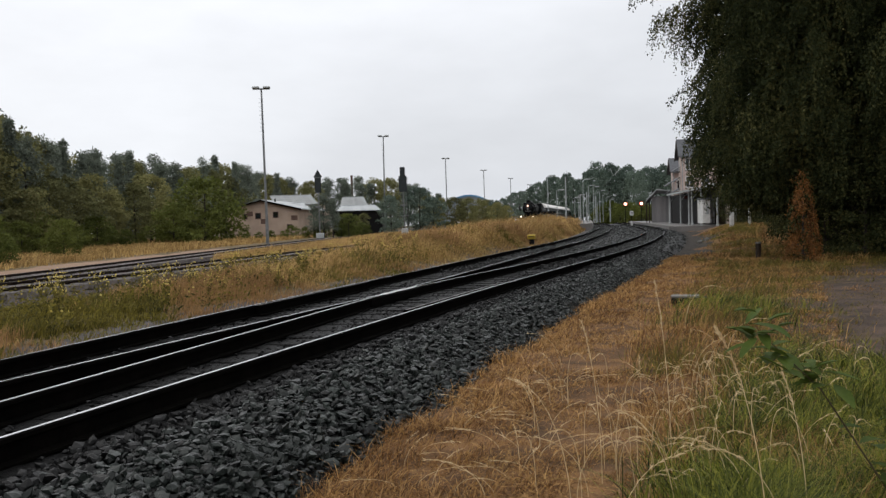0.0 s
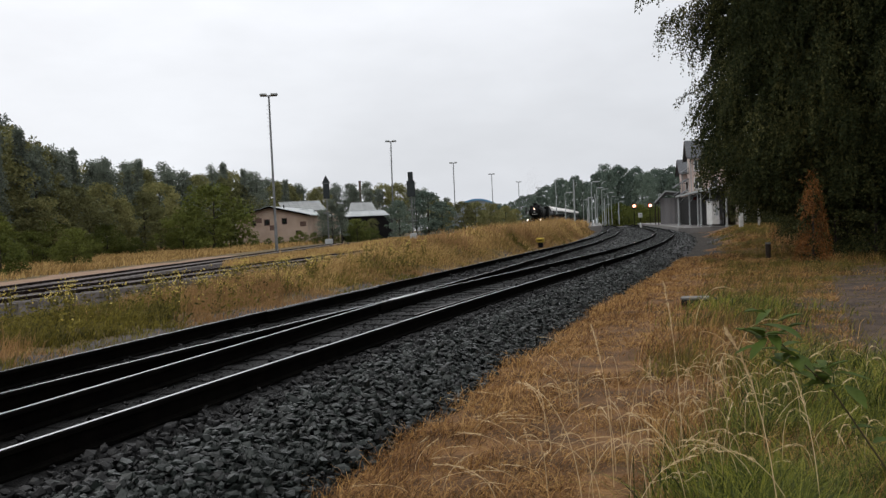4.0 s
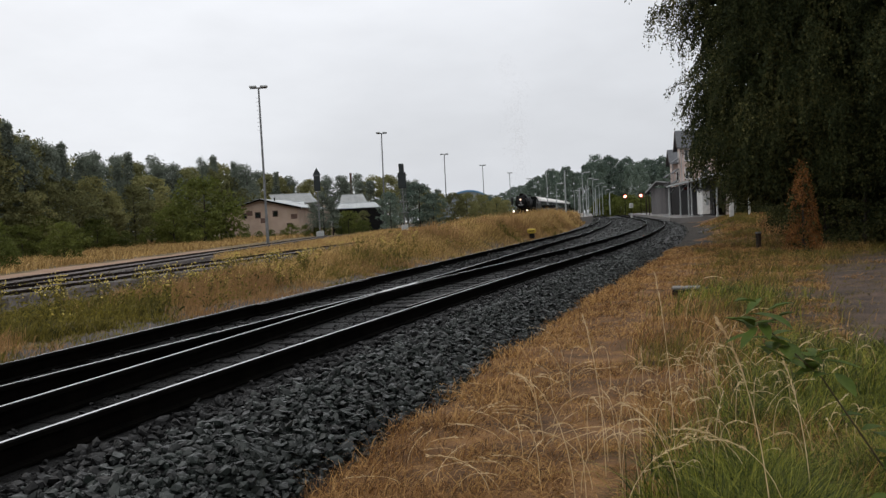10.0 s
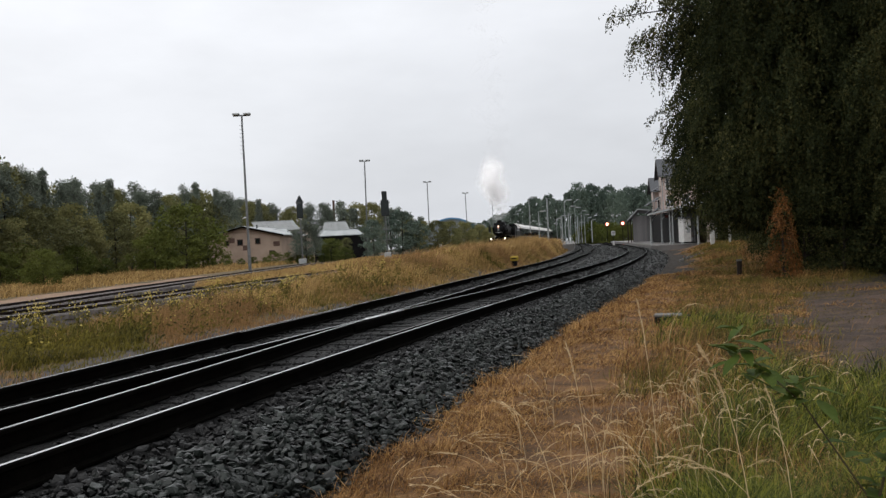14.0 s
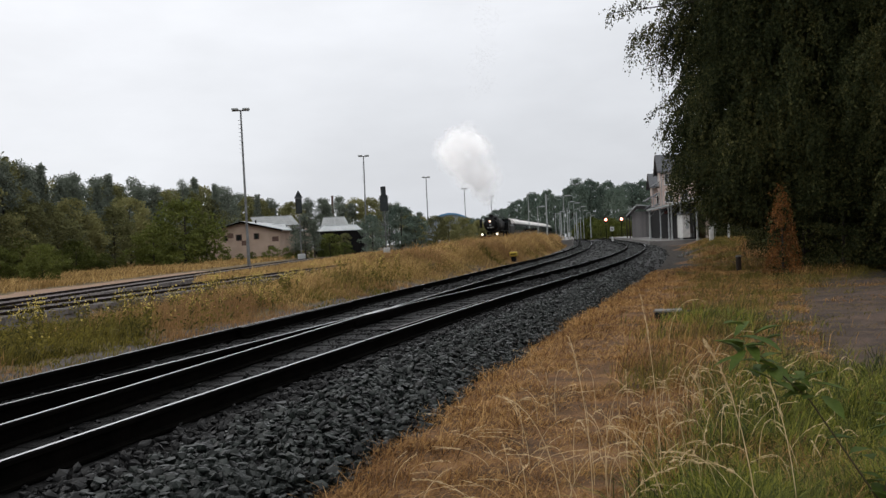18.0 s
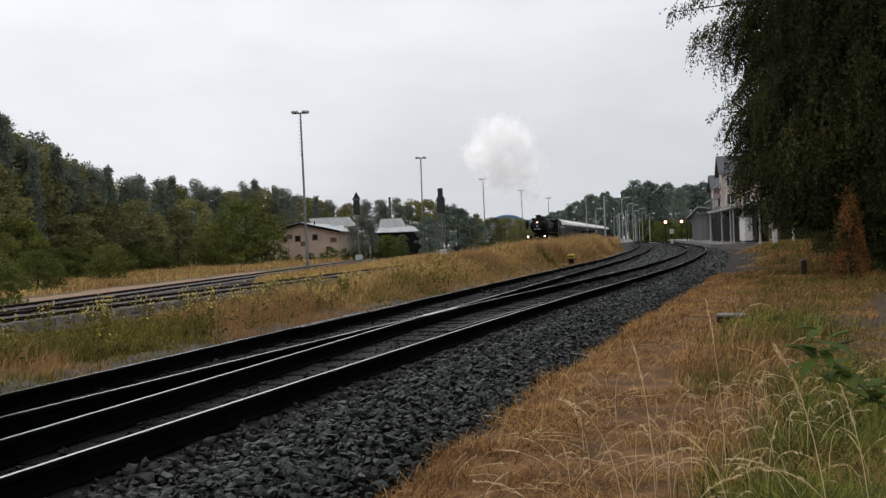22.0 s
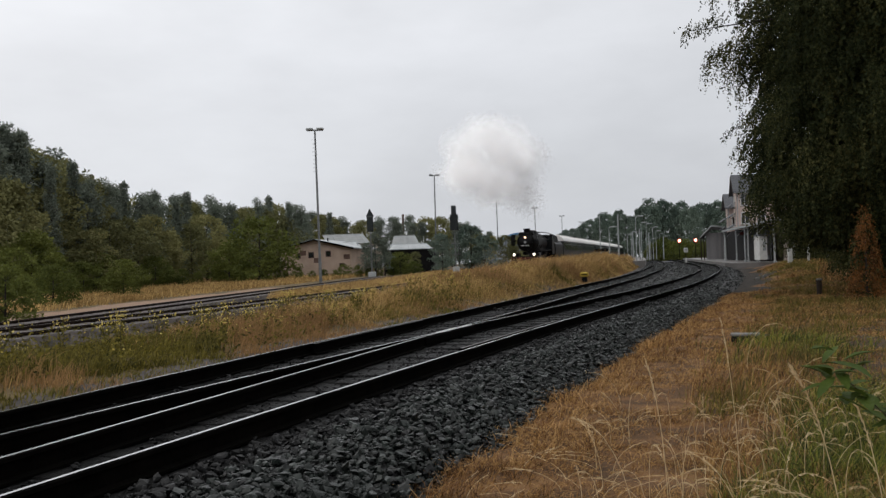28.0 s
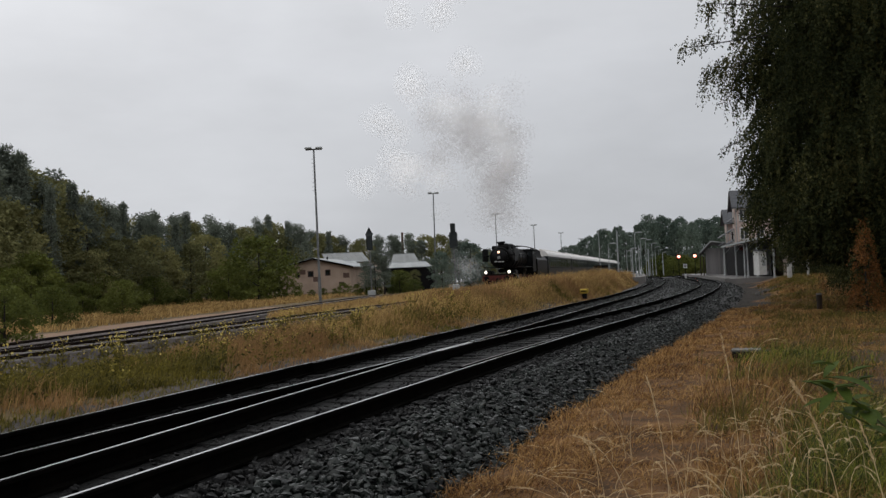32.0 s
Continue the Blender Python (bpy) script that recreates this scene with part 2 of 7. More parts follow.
M_PINKWALL = material("pinkish_plaster", (0.44, 0.34, 0.30), (0.62, 0.51, 0.46), 0.6, 0.9, 0.2, wet=0.95)
M_SLATE = material("slate_roof", (0.07, 0.075, 0.085), (0.15, 0.155, 0.17), 2.0, 0.6, 0.4, stretch=(1, 1, 4))
M_SHEET = material("pale_roof_sheet", (0.40, 0.43, 0.44), (0.66, 0.69, 0.70), 0.8, 0.5, 0.1, each=0.3)
M_GREYSHEET = material("faded_roof_sheet", (0.24, 0.255, 0.255), (0.42, 0.435, 0.43), 0.8, 0.6, 0.1, each=0.3)
M_BOARDS = material("grey_boards", (0.20, 0.20, 0.205), (0.40, 0.395, 0.40), 1.2, 0.85, 0.3, each=0.25, stretch=(1, 1, 0.2))
M_BLUE = material("blue_hall_roof", (0.126, 0.308, 0.56), (0.238, 0.504, 0.812), 0.3, 0.55)
# gable colour lightened to paint the haze before the far hall
M_HAZEBLUE = material("hazed_hall_skin", (0.30, 0.34, 0.37), (0.42, 0.46, 0.49), 0.2, 0.8)
M_PAVING = material("wet_platform_paving", (0.15, 0.14, 0.135), (0.32, 0.30, 0.285), 0.7, 0.5, 0.3, spec=0.4)
M_BRICKDARK = material("chimney_brick", (0.10, 0.06, 0.05), (0.22, 0.14, 0.11), 2.0, 0.9, 0.3)
M_YPAINT = material("yellow_box_paint", (0.50, 0.33, 0.03), (0.72, 0.52, 0.07), 6.0, 0.6, 0.1)
M_WOODPOST = material("weathered_post_wood", (0.02, 0.014, 0.010), (0.085, 0.058, 0.042), 6.0, 0.9, 0.5, stretch=(1, 1, 0.2))
M_STEAM = material("white_steam", (0.955, 0.95, 0.95), (0.985, 0.98, 0.98), 1.0, 1.0, leaf=0.95, clear=0.89, spec=0.0, wet=1.0)
M_SMOKE = material("grey_smoke", (0.55, 0.525, 0.525), (0.66, 0.635, 0.635), 1.0, 1.0, leaf=0.9, clear=0.89, spec=0.0, wet=1.0)
M_THIN = material("thin_vapour", (0.74, 0.74, 0.745), (0.84, 0.84, 0.845), 1.0, 1.0, leaf=0.9, clear=0.92, spec=0.0, wet=1.0)
M_SAPLING = material("sapling_leaf", (0.025, 0.060, 0.012), (0.15, 0.21, 0.035), 6.0, 0.6, 0.2, island=0.3, leaf=0.3, spec=0.12)
M_STEM = material("green_brown_stem", (0.06, 0.05, 0.02), (0.13, 0.11, 0.05), 8.0, 0.8)


# ---- mesh helpers ----
class Shape:
    """Collects verts and faces of one mesh."""

    def __init__(self):
        self.v, self.f, self.m = [], [], []

    def add(self, verts, faces, mi=0):
        n = len(self.v)
        self.v += [tuple(p) for p in verts]
        self.f += [tuple(i + n for i in f) for f in faces]
        self.m += [mi] * len(faces)
        return self

    def box(self, c, s, b=0.02, rz=0.0, mi=0, rx=0.0, ry=0.0):
        """A box with chamfered edges."""
        hx, hy, hz = s[0] / 2, s[1] / 2, s[2] / 2
        b = min(b, hx * 0.45, hy * 0.45, hz * 0.45)
        vs, ids = [], {}
        for sx in (-1, 1):
            for sy in (-1, 1):
                for sz in (-1, 1):
                    for ax in range(3):
                        p = [sx * (hx - b), sy * (hy - b), sz * (hz - b)]
                        p[ax] = (sx * hx, sy * hy, sz * hz)[ax]
                        ids[(sx, sy, sz, ax)] = len(vs)
                        vs.append(p)
        fs = []
        for ax in range(3):
            a, c2 = (ax + 1) % 3, (ax + 2) % 3
            for sg in (-1, 1):
                ring = []
                for u, w in ((-1, -1), (1, -1), (1, 1), (-1, 1)):
                    k = [0, 0, 0]
                    k[ax], k[a], k[c2] = sg, u, w
                    ring.append(ids[(*k, ax)])
                fs.append(ring if sg > 0 else ring[::-1])
            for u in (-1, 1):
                for w in (-1, 1):
                    k0, k1 = [0, 0, 0], [0, 0, 0]
                    k0[ax], k1[ax] = -1, 1
                    k0[a] = k1[a] = u
                    k0[c2] = k1[c2] = w
                    q = [ids[(*k0, a)], ids[(*k1, a)], ids[(*k1, c2)], ids[(*k0, c2)]]
                    fs.append(q if u * w > 0 else q[::-1])
        for sx in (-1, 1):
            for sy in (-1, 1):
                for sz in (-1, 1):
                    q = [ids[(sx, sy, sz, i)] for i in range(3)]
                    fs.append(q if sx * sy * sz > 0 else q[::-1])
        m = pose(*c, rx, ry, rz)
        return self.add([m @ Vector(p) for p in vs], fs, mi)

    def lathe(self, a, b, profile, n=16, mi=0, caps=True):
        """Rings of (along 0..1, radius) about the line from a to b."""
        a, b = Vector(a), Vector(b)
        d = b - a
        q = d.to_track_quat("Z", "Y")
        vs, fs = [], []
        for s, r in profile:
            for i in range(n):
                w = 2 * math.pi * i / n
                vs.append(a + d * s + q @ Vector((r * math.cos(w), r * math.sin(w), 0)))
        for k in range(len(profile) - 1):
            for i in range(n):
                j = (i + 1) % n
                fs.append((k * n + i, k * n + j, (k + 1) * n + j, (k + 1) * n + i))
        if caps:
            fs.append(tuple(range(n))[::-1])
            fs.append(tuple(len(vs) - n + i for i in range(n)))
        return self.add(vs, fs, mi)

    def rod(self, a, b, r, n=8, mi=0, r2=None):
        return self.lathe(a, b, [(0, r), (1, r if r2 is None else r2)], n, mi)

    def tube(self, pts, radii, n=6, mi=0):
        """One bent rod through the points."""
        vs, fs = [], []
        for k, (p, r) in enumerate(zip(pts, radii)):
            d = Vector(pts[min(k + 1, len(pts) - 1)]) - Vector(pts[max(k - 1, 0)])
            q = d.to_track_quat("Z", "Y")
            vs += [Vector(p) + q @ Vector((r * math.cos(2 * math.pi * i / n), r * math.sin(2 * math.pi * i / n), 0)) for i in range(n)]
        for k in range(len(pts) - 1):
            fs += [(k * n + i, k * n + (i + 1) % n, (k + 1) * n + (i + 1) % n, (k + 1) * n + i) for i in range(n)]
        fs += [tuple(range(n))[::-1], tuple(len(vs) - n + i for i in range(n))]
        return self.add(vs, fs, mi)

    def prism(self, poly, d, mi=0):
        """A polygon (3D points, in order) pushed along d."""
        n = len(poly)
        vs = [Vector(p) for p in poly] + [Vector(p) + Vector(d) for p in poly]
        fs = [tuple(range(n))[::-1], tuple(range(n, 2 * n))]
        fs += [(i, (i + 1) % n, n + (i + 1) % n, n + i) for i in range(n)]
        return self.add(vs, fs, mi)

    def mesh(self, name, mats, smooth=False):
        me = bpy.data.meshes.new(name)
        me.from_pydata(self.v, [], self.f)
        for m in (mats if isinstance(mats, (list, tuple)) else [mats]):
            me.materials.append(m)
        me.polygons.foreach_set("material_index", self.m)
        bm = bmesh.new()
        bm.from_mesh(me)
        bmesh.ops.recalc_face_normals(bm, faces=bm.faces)
        bm.to_mesh(me)
        bm.free()
        if smooth:
            me.polygons.foreach_set("use_smooth", [True] * len(me.polygons))
            me.set_sharp_from_angle(angle=radians(38))
        return me


def part(name, shape, mats, parent=None, label="", smooth=False, kind=""):
    ob = new(name, shape.mesh(name, mats, smooth) if isinstance(shape, Shape) else shape)
    ob.parent = parent
    if label or kind:
        tagged(ob, label=label, kind=kind)
    return ob


def thing(name, label, category, group="", m=None, kind=""):
    ob = tagged(new(name), label, category, group, kind)
    if m is not None:
        ob.matrix_basis = m
    return ob


def soup(name, verts, faces, mats, mi=None, smooth=False):
    """A mesh from arrays: verts (n, 3), faces (m, k)."""
    verts, faces = np.asarray(verts, np.float32), np.asarray(faces, np.int32)
    me = bpy.data.meshes.new(name)
    k = faces.shape[1]
    me.vertices.add(len(verts))
    me.vertices.foreach_set("co", verts.ravel())
    me.loops.add(faces.size)
    me.loops.foreach_set("vertex_index", faces.ravel())
    me.polygons.add(len(faces))
    me.polygons.foreach_set("loop_start", np.arange(0, faces.size, k, dtype=np.int32))
    for m in (mats if isinstance(mats, (list, tuple)) else [mats]):
        me.materials.append(m)
    if mi is not None:
        me.polygons.foreach_set("material_index", np.asarray(mi, np.int32))
    me.polygons.foreach_set("use_smooth", np.full(len(faces), smooth))
    me.update(calc_edges=True)
    me.validate()
    return me


rng = np.random.default_rng(7)


def unit(a):
    return a / np.maximum(np.linalg.norm(a, axis=-1, keepdims=True), 1e-9)


def leaf_arrays(pos, axis, length, width, spin):
    """Pointed four-cornered leaves, slightly folded."""
    axis = unit(axis)
    side = unit(np.cross(axis, spin))
    up = np.cross(side, axis)
    l, w = np.asarray(length)[:, None], np.asarray(width)[:, None]
    v = np.stack([pos, pos + axis * l * 0.45 + side * w * 0.5 + up * w * 0.12, pos + axis * l,
                  pos + axis * l * 0.45 - side * w * 0.5 + up * w * 0.12], 1)
    n = len(pos)
    f = np.arange(4 * n).reshape(n, 4)
    return v.reshape(-1, 3), f


def blade_arrays(pos, height, width, lean, bend=0.35):
    """Grass blades: a quad and a tip above it, bent over along lean (n, 2)."""
    n = len(pos)
    h, w = np.asarray(height)[:, None], np.asarray(width)[:, None]
    l3 = np.concatenate([lean, np.zeros((n, 1))], 1)
    a = rng.uniform(0, 2 * np.pi, n)
    side = np.stack([np.cos(a), np.sin(a), np.zeros(n)], 1)
    up = np.array([[0, 0, 1.0]])
    mid = pos + up * h * 0.55 + l3 * h * bend * 0.5
    tip = pos + up * h * (1 - 0.25 * np.linalg.norm(l3, axis=1, keepdims=True)) + l3 * h * (bend + 0.55)
    v = np.stack([pos - side * w, pos + side * w, mid + side * w * 0.75, mid - side * w * 0.75, tip], 1).reshape(-1, 3)
    b = (np.arange(n) * 5)[:, None]
    q = np.concatenate([b + [[0, 1, 2]], b + [[0, 2, 3]], b + [[3, 2, 4]]], 0)
    return v, q


# ---- the plan: two diverging tracks, a farther pair of tracks with the train, all in metres ----
def smooth_line(ys, xs, win=6):
    y = np.arange(-80, 420, 1.0)
    x = np.interp(y, ys, xs)
    s0, s1 = (xs[1] - xs[0]) / (ys[1] - ys[0]), (xs[-1] - xs[-2]) / (ys[-1] - ys[-2])
    x = np.where(y < ys[0], xs[0] + s0 * (y - ys[0]), np.where(y > ys[-1], xs[-1] + s1 * (y - ys[-1]), x))
    pad = np.concatenate([x[0] - s0 * np.arange(win, 0, -1), x, x[-1] + s1 * np.arange(1, win + 1)])
    for _ in range(2):
        k = np.convolve(pad, np.ones(2 * win + 1) / (2 * win + 1), "valid")
        pad = np.concatenate([k[0] - s0 * np.arange(win, 0, -1), k, k[-1] + s1 * np.arange(1, win + 1)])
    return lambda q: np.interp(q, y, pad[win:-win])


C1 = smooth_line([-60, 5, 9.5, 16.8, 25.4, 30.8, 41.8, 60, 72, 85, 100, 130, 180, 300],
                 [-23.0, -3.35, -1.96, 0.40, 3.48, 5.40, 9.0, 14.4, 17.6, 20.6, 23.4, 28.6, 37.0, 57.0], 3)
C2 = smooth_line([-60, -6, 2, 8, 14.2, 19.9, 29.3, 42, 52, 74.7, 100, 130, 180, 300],
                 [-23.0, -6.7, -4.9, -3.40, -1.97, -0.45, 1.87, 5.1, 7.8, 13.3, 18.6, 24.2, 32.6, 52.6], 3)


def CT(y):
    return 0.2 * np.asarray(y) - 14.6


def CL(y):
    return -13.2 + 0.035 * (np.asarray(y) - 25)


def ZM(y):
    return 0.0042 * np.maximum(0, np.asarray(y) - 48)


def ZT(y):
    return np.clip(0.21 + 0.0040 * (np.asarray(y) - 74), -0.05, 1.2)


def ZL(y):
    return ZT(y) - 0.08


def ground_z(x, y):
    """Height of the ground sheet."""
    x, y = np.broadcast_arrays(np.asarray(x, float), np.asarray(y, float))
    z = np.zeros(x.shape)
    c1, c2, ct = C1(np.clip(y, -60, 300)), C2(np.clip(y, -60, 300)), CT(np.clip(y, -60, 300))
    far = np.clip((np.abs(y) - 300) / 200, 0, 1)
    zm, zt = ZM(np.clip(y, -60, 300)), ZT(np.clip(y, -60, 300))
    hump = np.clip((y - 20) / 28, 0, 1) * np.clip((150 - y) / 40, 0, 1)
    bank = np.clip((y - 36) / 22, 0, 1) * np.clip((88 - y) / 14, 0, 1)
    knots = [(ct - 30, zt - 0.45), (ct - 5, zt - 0.36), (ct - 2.2, zt - 0.40), (ct + 2.2, zt - 0.40),
             (ct + 0.5 * (c2 - ct), np.maximum(zt, zm) - 0.30 + 0.80 * hump), (c2 - 4.3, np.maximum(zt, zm) - 0.30 + 0.62 * hump), (c2 - 3.0, zm - 0.36), (c2 - 2.2, zm - 0.62),
             (c1 + 1.7, zm - 0.62), (c1 + 2.35, zm - 0.44), (c1 + 3.1, zm - 0.40), (c1 + 5.5, zm - 0.38 + 0.75 * bank), (c1 + 12, zm - 0.25 + 0.75 * bank), (c1 + 40, zm - 0.1)]
    kx = np.stack([np.broadcast_to(k[0], x.shape) for k in knots])
    kx = np.maximum.accumulate(kx + np.arange(len(knots)).reshape((-1,) + (1,) * x.ndim) * 0.01, 0)
    kz = np.stack([np.broadcast_to(k[1], x.shape) for k in knots])
    z = np.where(x <= kx[0], kz[0], kz[-1])
    for i in range(len(knots) - 1):
        w = (x - kx[i]) / np.maximum(kx[i + 1] - kx[i], 1e-6)
        z = np.where((w >= 0) & (w < 1), kz[i] + (kz[i + 1] - kz[i]) * w, z)
    z = z + 0.03 * np.sin(x * 1.7 + np.sin(y * 0.9)) * np.cos(y * 1.3 + x * 0.3)
    return z * (1 - far) + far * 0.3


# ---- ground: one sheet to the horizon ----
gx = np.unique(np.concatenate([np.linspace(-3000, -200, 12), np.linspace(-200, -40, 25), np.linspace(-40, 40, 361),
                               np.linspace(40, 200, 40), np.linspace(200, 3000, 12)]))
gy = np.unique(np.concatenate([np.linspace(-3000, -60, 10), np.linspace(-60, 0, 16), np.linspace(0, 60, 211),
                               np.linspace(60, 160, 101), np.linspace(160, 320, 40), np.linspace(320, 3000, 14)]))
GX, GY = np.meshgrid(gx, gy)
GZ = ground_z(GX, GY)
gv = np.stack([GX, GY, GZ], -1).reshape(-1, 3)
nx, ny = len(gx), len(gy)
gi = (np.arange(ny - 1)[:, None] * nx + np.arange(nx - 1)[None, :]).ravel()
gf = np.stack([gi, gi + 1, gi + nx + 1, gi + nx], 1)
cx, cy = gv[gf].mean(1)[:, 0], gv[gf].mean(1)[:, 1]
wob = 0.5 * np.sin(cy * 0.7) + 0.4 * np.sin(cy * 0.23 + 1)
cyc = np.clip(cy, -60, 300)
zone = np.full(len(cx), 1)                                             # meadow
zone[(cx > C1(cyc) + 1.8)] = 0                                         # dry turf beside the line
zone[(cx > 0.36 * cy + 0.25 * np.maximum(0, cy - 15) + 0.5 * np.sin(cy * 2.1) + 0.3 * wob) & (cx < 0.8 * cy) & (cy > 5.5) & (cy < 25 + wob)] = 5        # bare soil
zone[(cx > C1(cyc) + 9.5 + wob) & (cy > 16)] = 4                       # dark soil, with the shade under the trees put into its colour
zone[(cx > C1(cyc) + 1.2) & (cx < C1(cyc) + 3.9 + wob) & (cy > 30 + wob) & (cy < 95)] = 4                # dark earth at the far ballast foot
zone[(cx > C2(cyc) - 3.25 + 0.25 * wob) & (cx < C1(cyc) + np.where(cyc > 28, 1.0, 2.1 + 0.1 * wob))] = 3      # cinders at the ballast
zone[(cx > CL(cyc) - 6.0 + 0.6 * wob) & (cx < CL(cyc) - 2.0 + 0.4 * wob) & (cy < 66) & (cy > 5)] = 2
zone[(np.abs(cx - CL(cyc)) < 2.0) | ((np.abs(cx - CT(cyc)) < 1.5) & (cy < 320))] = 3
zone[(cx < -24 - 0.15 * cy) & (cx > -130)] = 1
ground = new("ground", soup("ground", gv, gf, [M_TURF, M_MEADOW, M_SAND, M_CINDER, M_SHADEHUMUS, M_BARESOIL], zone, True))
tagged(ground, "dry grassy railway ground with sand and cinder strips", "ground", kind="structure")


# ---- the tracks ----
RAIL = [(-0.0145, 0.0), (0.0145, 0.0), (0.033, -0.009), (0.036, -0.035), (0.010, -0.05), (0.010, -0.145), (0.070, -0.155), (0.070, -0.172),
        (-0.070, -0.172), (-0.070, -0.155), (-0.010, -0.145), (-0.010, -0.05), (-0.036, -0.035), (-0.033, -0.009)]


def rail_mesh(name, line, height, off, y0, y1, step=1.0, head=M_HEAD, lift=0.0, side=None):
    """A rail of true section, swept along a line at a sideways offset."""
    ys = np.arange(y0, y1 + 0.01, step)
    xs = line(ys)
    sl = np.gradient(xs, ys)
    nrm = np.stack([np.ones_like(ys), -sl], 1) / np.sqrt(1 + sl ** 2)[:, None]
    zs = height(ys) + lift
    n = len(RAIL)
    v = []
    for i in range(len(ys)):
        for a, b in RAIL:
            v.append((xs[i] + nrm[i, 0] * (off + a), ys[i] + nrm[i, 1] * (off + a), zs[i] + b))
    f, mi = [], []
    for i in range(len(ys) - 1):
        for k in range(n):
            j = (k + 1) % n
            f.append((i * n + k, i * n + j, (i + 1) * n + j, (i + 1) * n + k))
            mi.append(1 if k == 0 else 0)
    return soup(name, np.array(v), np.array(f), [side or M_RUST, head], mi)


def sleeper_shape(length):
    return Shape().box((0, 0, -0.245), (length, 0.25, 0.15), 0.015)


def bed_mesh(name, left, right, height, y0, y1, top=-0.185, mat=None):
    """The ballast prism: flat on top, with sloped shoulders."""
    ys = np.arange(y0, y1, 0.5)
    rows = []
    for y in ys:
        l, r, z = float(left(y)), float(right(y)), float(height(y))
        sec = [(l - 1.0, -0.50), (l - 0.45, -0.28), (l, top)]
        sec += [(l + (r - l) * k / 8, top) for k in range(1, 8)]
        sec += [(r, top), (r + 0.45, -0.30), (r + 0.95, -0.56)]
        rows.append([(x + rng.normal(0, 0.012), y, z + dz + rng.normal(0, 0.009)) for x, dz in sec])
    v = np.array(rows).reshape(-1, 3)
    n = len(rows[0])
    i = (np.arange(len(ys) - 1)[:, None] * n + np.arange(n - 1)[None, :]).ravel()
    return soup(name, v, np.stack([i, i + 1, i + n + 1, i + n], 1), mat or M_BED, smooth=True)


def ico():
    p = (1 + 5 ** 0.5) / 2
    v = unit(np.array([(-1, p, 0), (1, p, 0), (-1, -p, 0), (1, -p, 0), (0, -1, p), (0, 1, p), (0, -1, -p), (0, 1, -p),
                       (p, 0, -1), (p, 0, 1), (-p, 0, -1), (-p, 0, 1)], float))
    f = np.array([(0, 11, 5), (0, 5, 1), (0, 1, 7), (0, 7, 10), (0, 10, 11), (1, 5, 9), (5, 11, 4), (11, 10, 2), (10, 7, 6), (7, 1, 8),
                  (3, 9, 4), (3, 4, 2), (3, 2, 6), (3, 6, 8), (3, 8, 9), (4, 9, 5), (2, 4, 11), (6, 2, 10), (8, 6, 7), (9, 8, 1)])
    return v, f


def stone_arrays(pos, size):
    """Crushed stones: rough, flattened lumps turned every way."""
    v0, f0 = ico()
    n = len(pos)
    v = v0[None] * rng.uniform(0.45, 1.3, (n, 12, 1)) * rng.uniform(0.35, 1.25, (n, 1, 3))
    v[..., 2] *= 0.62
    yaw, tip, dirn = rng.uniform(0, 2 * np.pi, n), rng.normal(0, 0.55, n), rng.uniform(0, 2 * np.pi, n)
    w1, z1 = np.cos(yaw / 2), np.sin(yaw / 2)
    w2, x2, y2 = np.cos(tip / 2), np.sin(tip / 2) * np.cos(dirn), np.sin(tip / 2) * np.sin(dirn)
    w, x, y, z = w2 * w1, x2 * w1 + y2 * z1, y2 * w1 - x2 * z1, w2 * z1
    R = np.stack([np.stack([1 - 2 * (y * y + z * z), 2 * (x * y - z * w), 2 * (x * z + y * w)], 1),
                  np.stack([2 * (x * y + z * w), 1 - 2 * (x * x + z * z), 2 * (y * z - x * w)], 1),
                  np.stack([2 * (x * z - y * w), 2 * (y * z + x * w), 1 - 2 * (x * x + y * y)], 1)], 1)
    v = np.einsum("nij,nkj->nki", R, v) * np.asarray(size)[:, None, None] + pos[:, None, :]
    f = f0[None] + (np.arange(n) * 12)[:, None, None]
    return v.reshape(-1, 3), f.reshape(-1, 3)


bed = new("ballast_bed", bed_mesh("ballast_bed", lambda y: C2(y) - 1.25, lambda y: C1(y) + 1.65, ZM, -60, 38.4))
tagged(bed, "dark grey crushed-stone ballast under the two tracks", "ballast", kind="structure")


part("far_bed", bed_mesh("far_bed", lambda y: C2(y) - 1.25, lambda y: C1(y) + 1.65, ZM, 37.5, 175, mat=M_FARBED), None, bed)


def bed_top(x, y):
    """Height of the ballast surface of the main bed."""
    r, l = C1(y) + 1.65, C2(y) - 1.25
    d = np.maximum(x - r, l - x)
    return ZM(y) + np.where(d < 0, -0.185, np.where(d < 0.45, -0.185 - 0.256 * d, -0.30 - 0.40 * (d - 0.45)))


def scatter_stones(n, y0, y1, power, lo, hi, wide):
    y = y0 + (y1 - y0) * rng.uniform(0, 1, n) ** power
    l, r = C2(y) - 1.7, C1(y) + 2.45 + 0.13 * np.sin(y * 1.9) + 0.1 * np.sin(y * 4.3 + 1)
    if wide:
        x = l + (r - l) * rng.uniform(0, 1, n)
    else:
        x = C1(y) + 1.0 + (1.52 + 0.14 * np.sin(y * 1.9) + 0.12 * np.sin(y * 4.3 + 1) + rng.normal(0, 0.05, n)) * rng.uniform(0, 1, n) ** 0.8
    s = rng.uniform(lo, hi, n)
    z = bed_top(x, y) + s * rng.uniform(-0.3, 0.9, n)
    for c in (C1, C2):                                                # rail heads and feet stay clear
        for o in (-0.7525, 0.7525):
            keep = np.abs(x - c(y) - o * 1.05) > 0.10
            x, y, z, s = x[keep], y[keep], z[keep], s[keep]
    return np.stack([x, y, z], 1), s


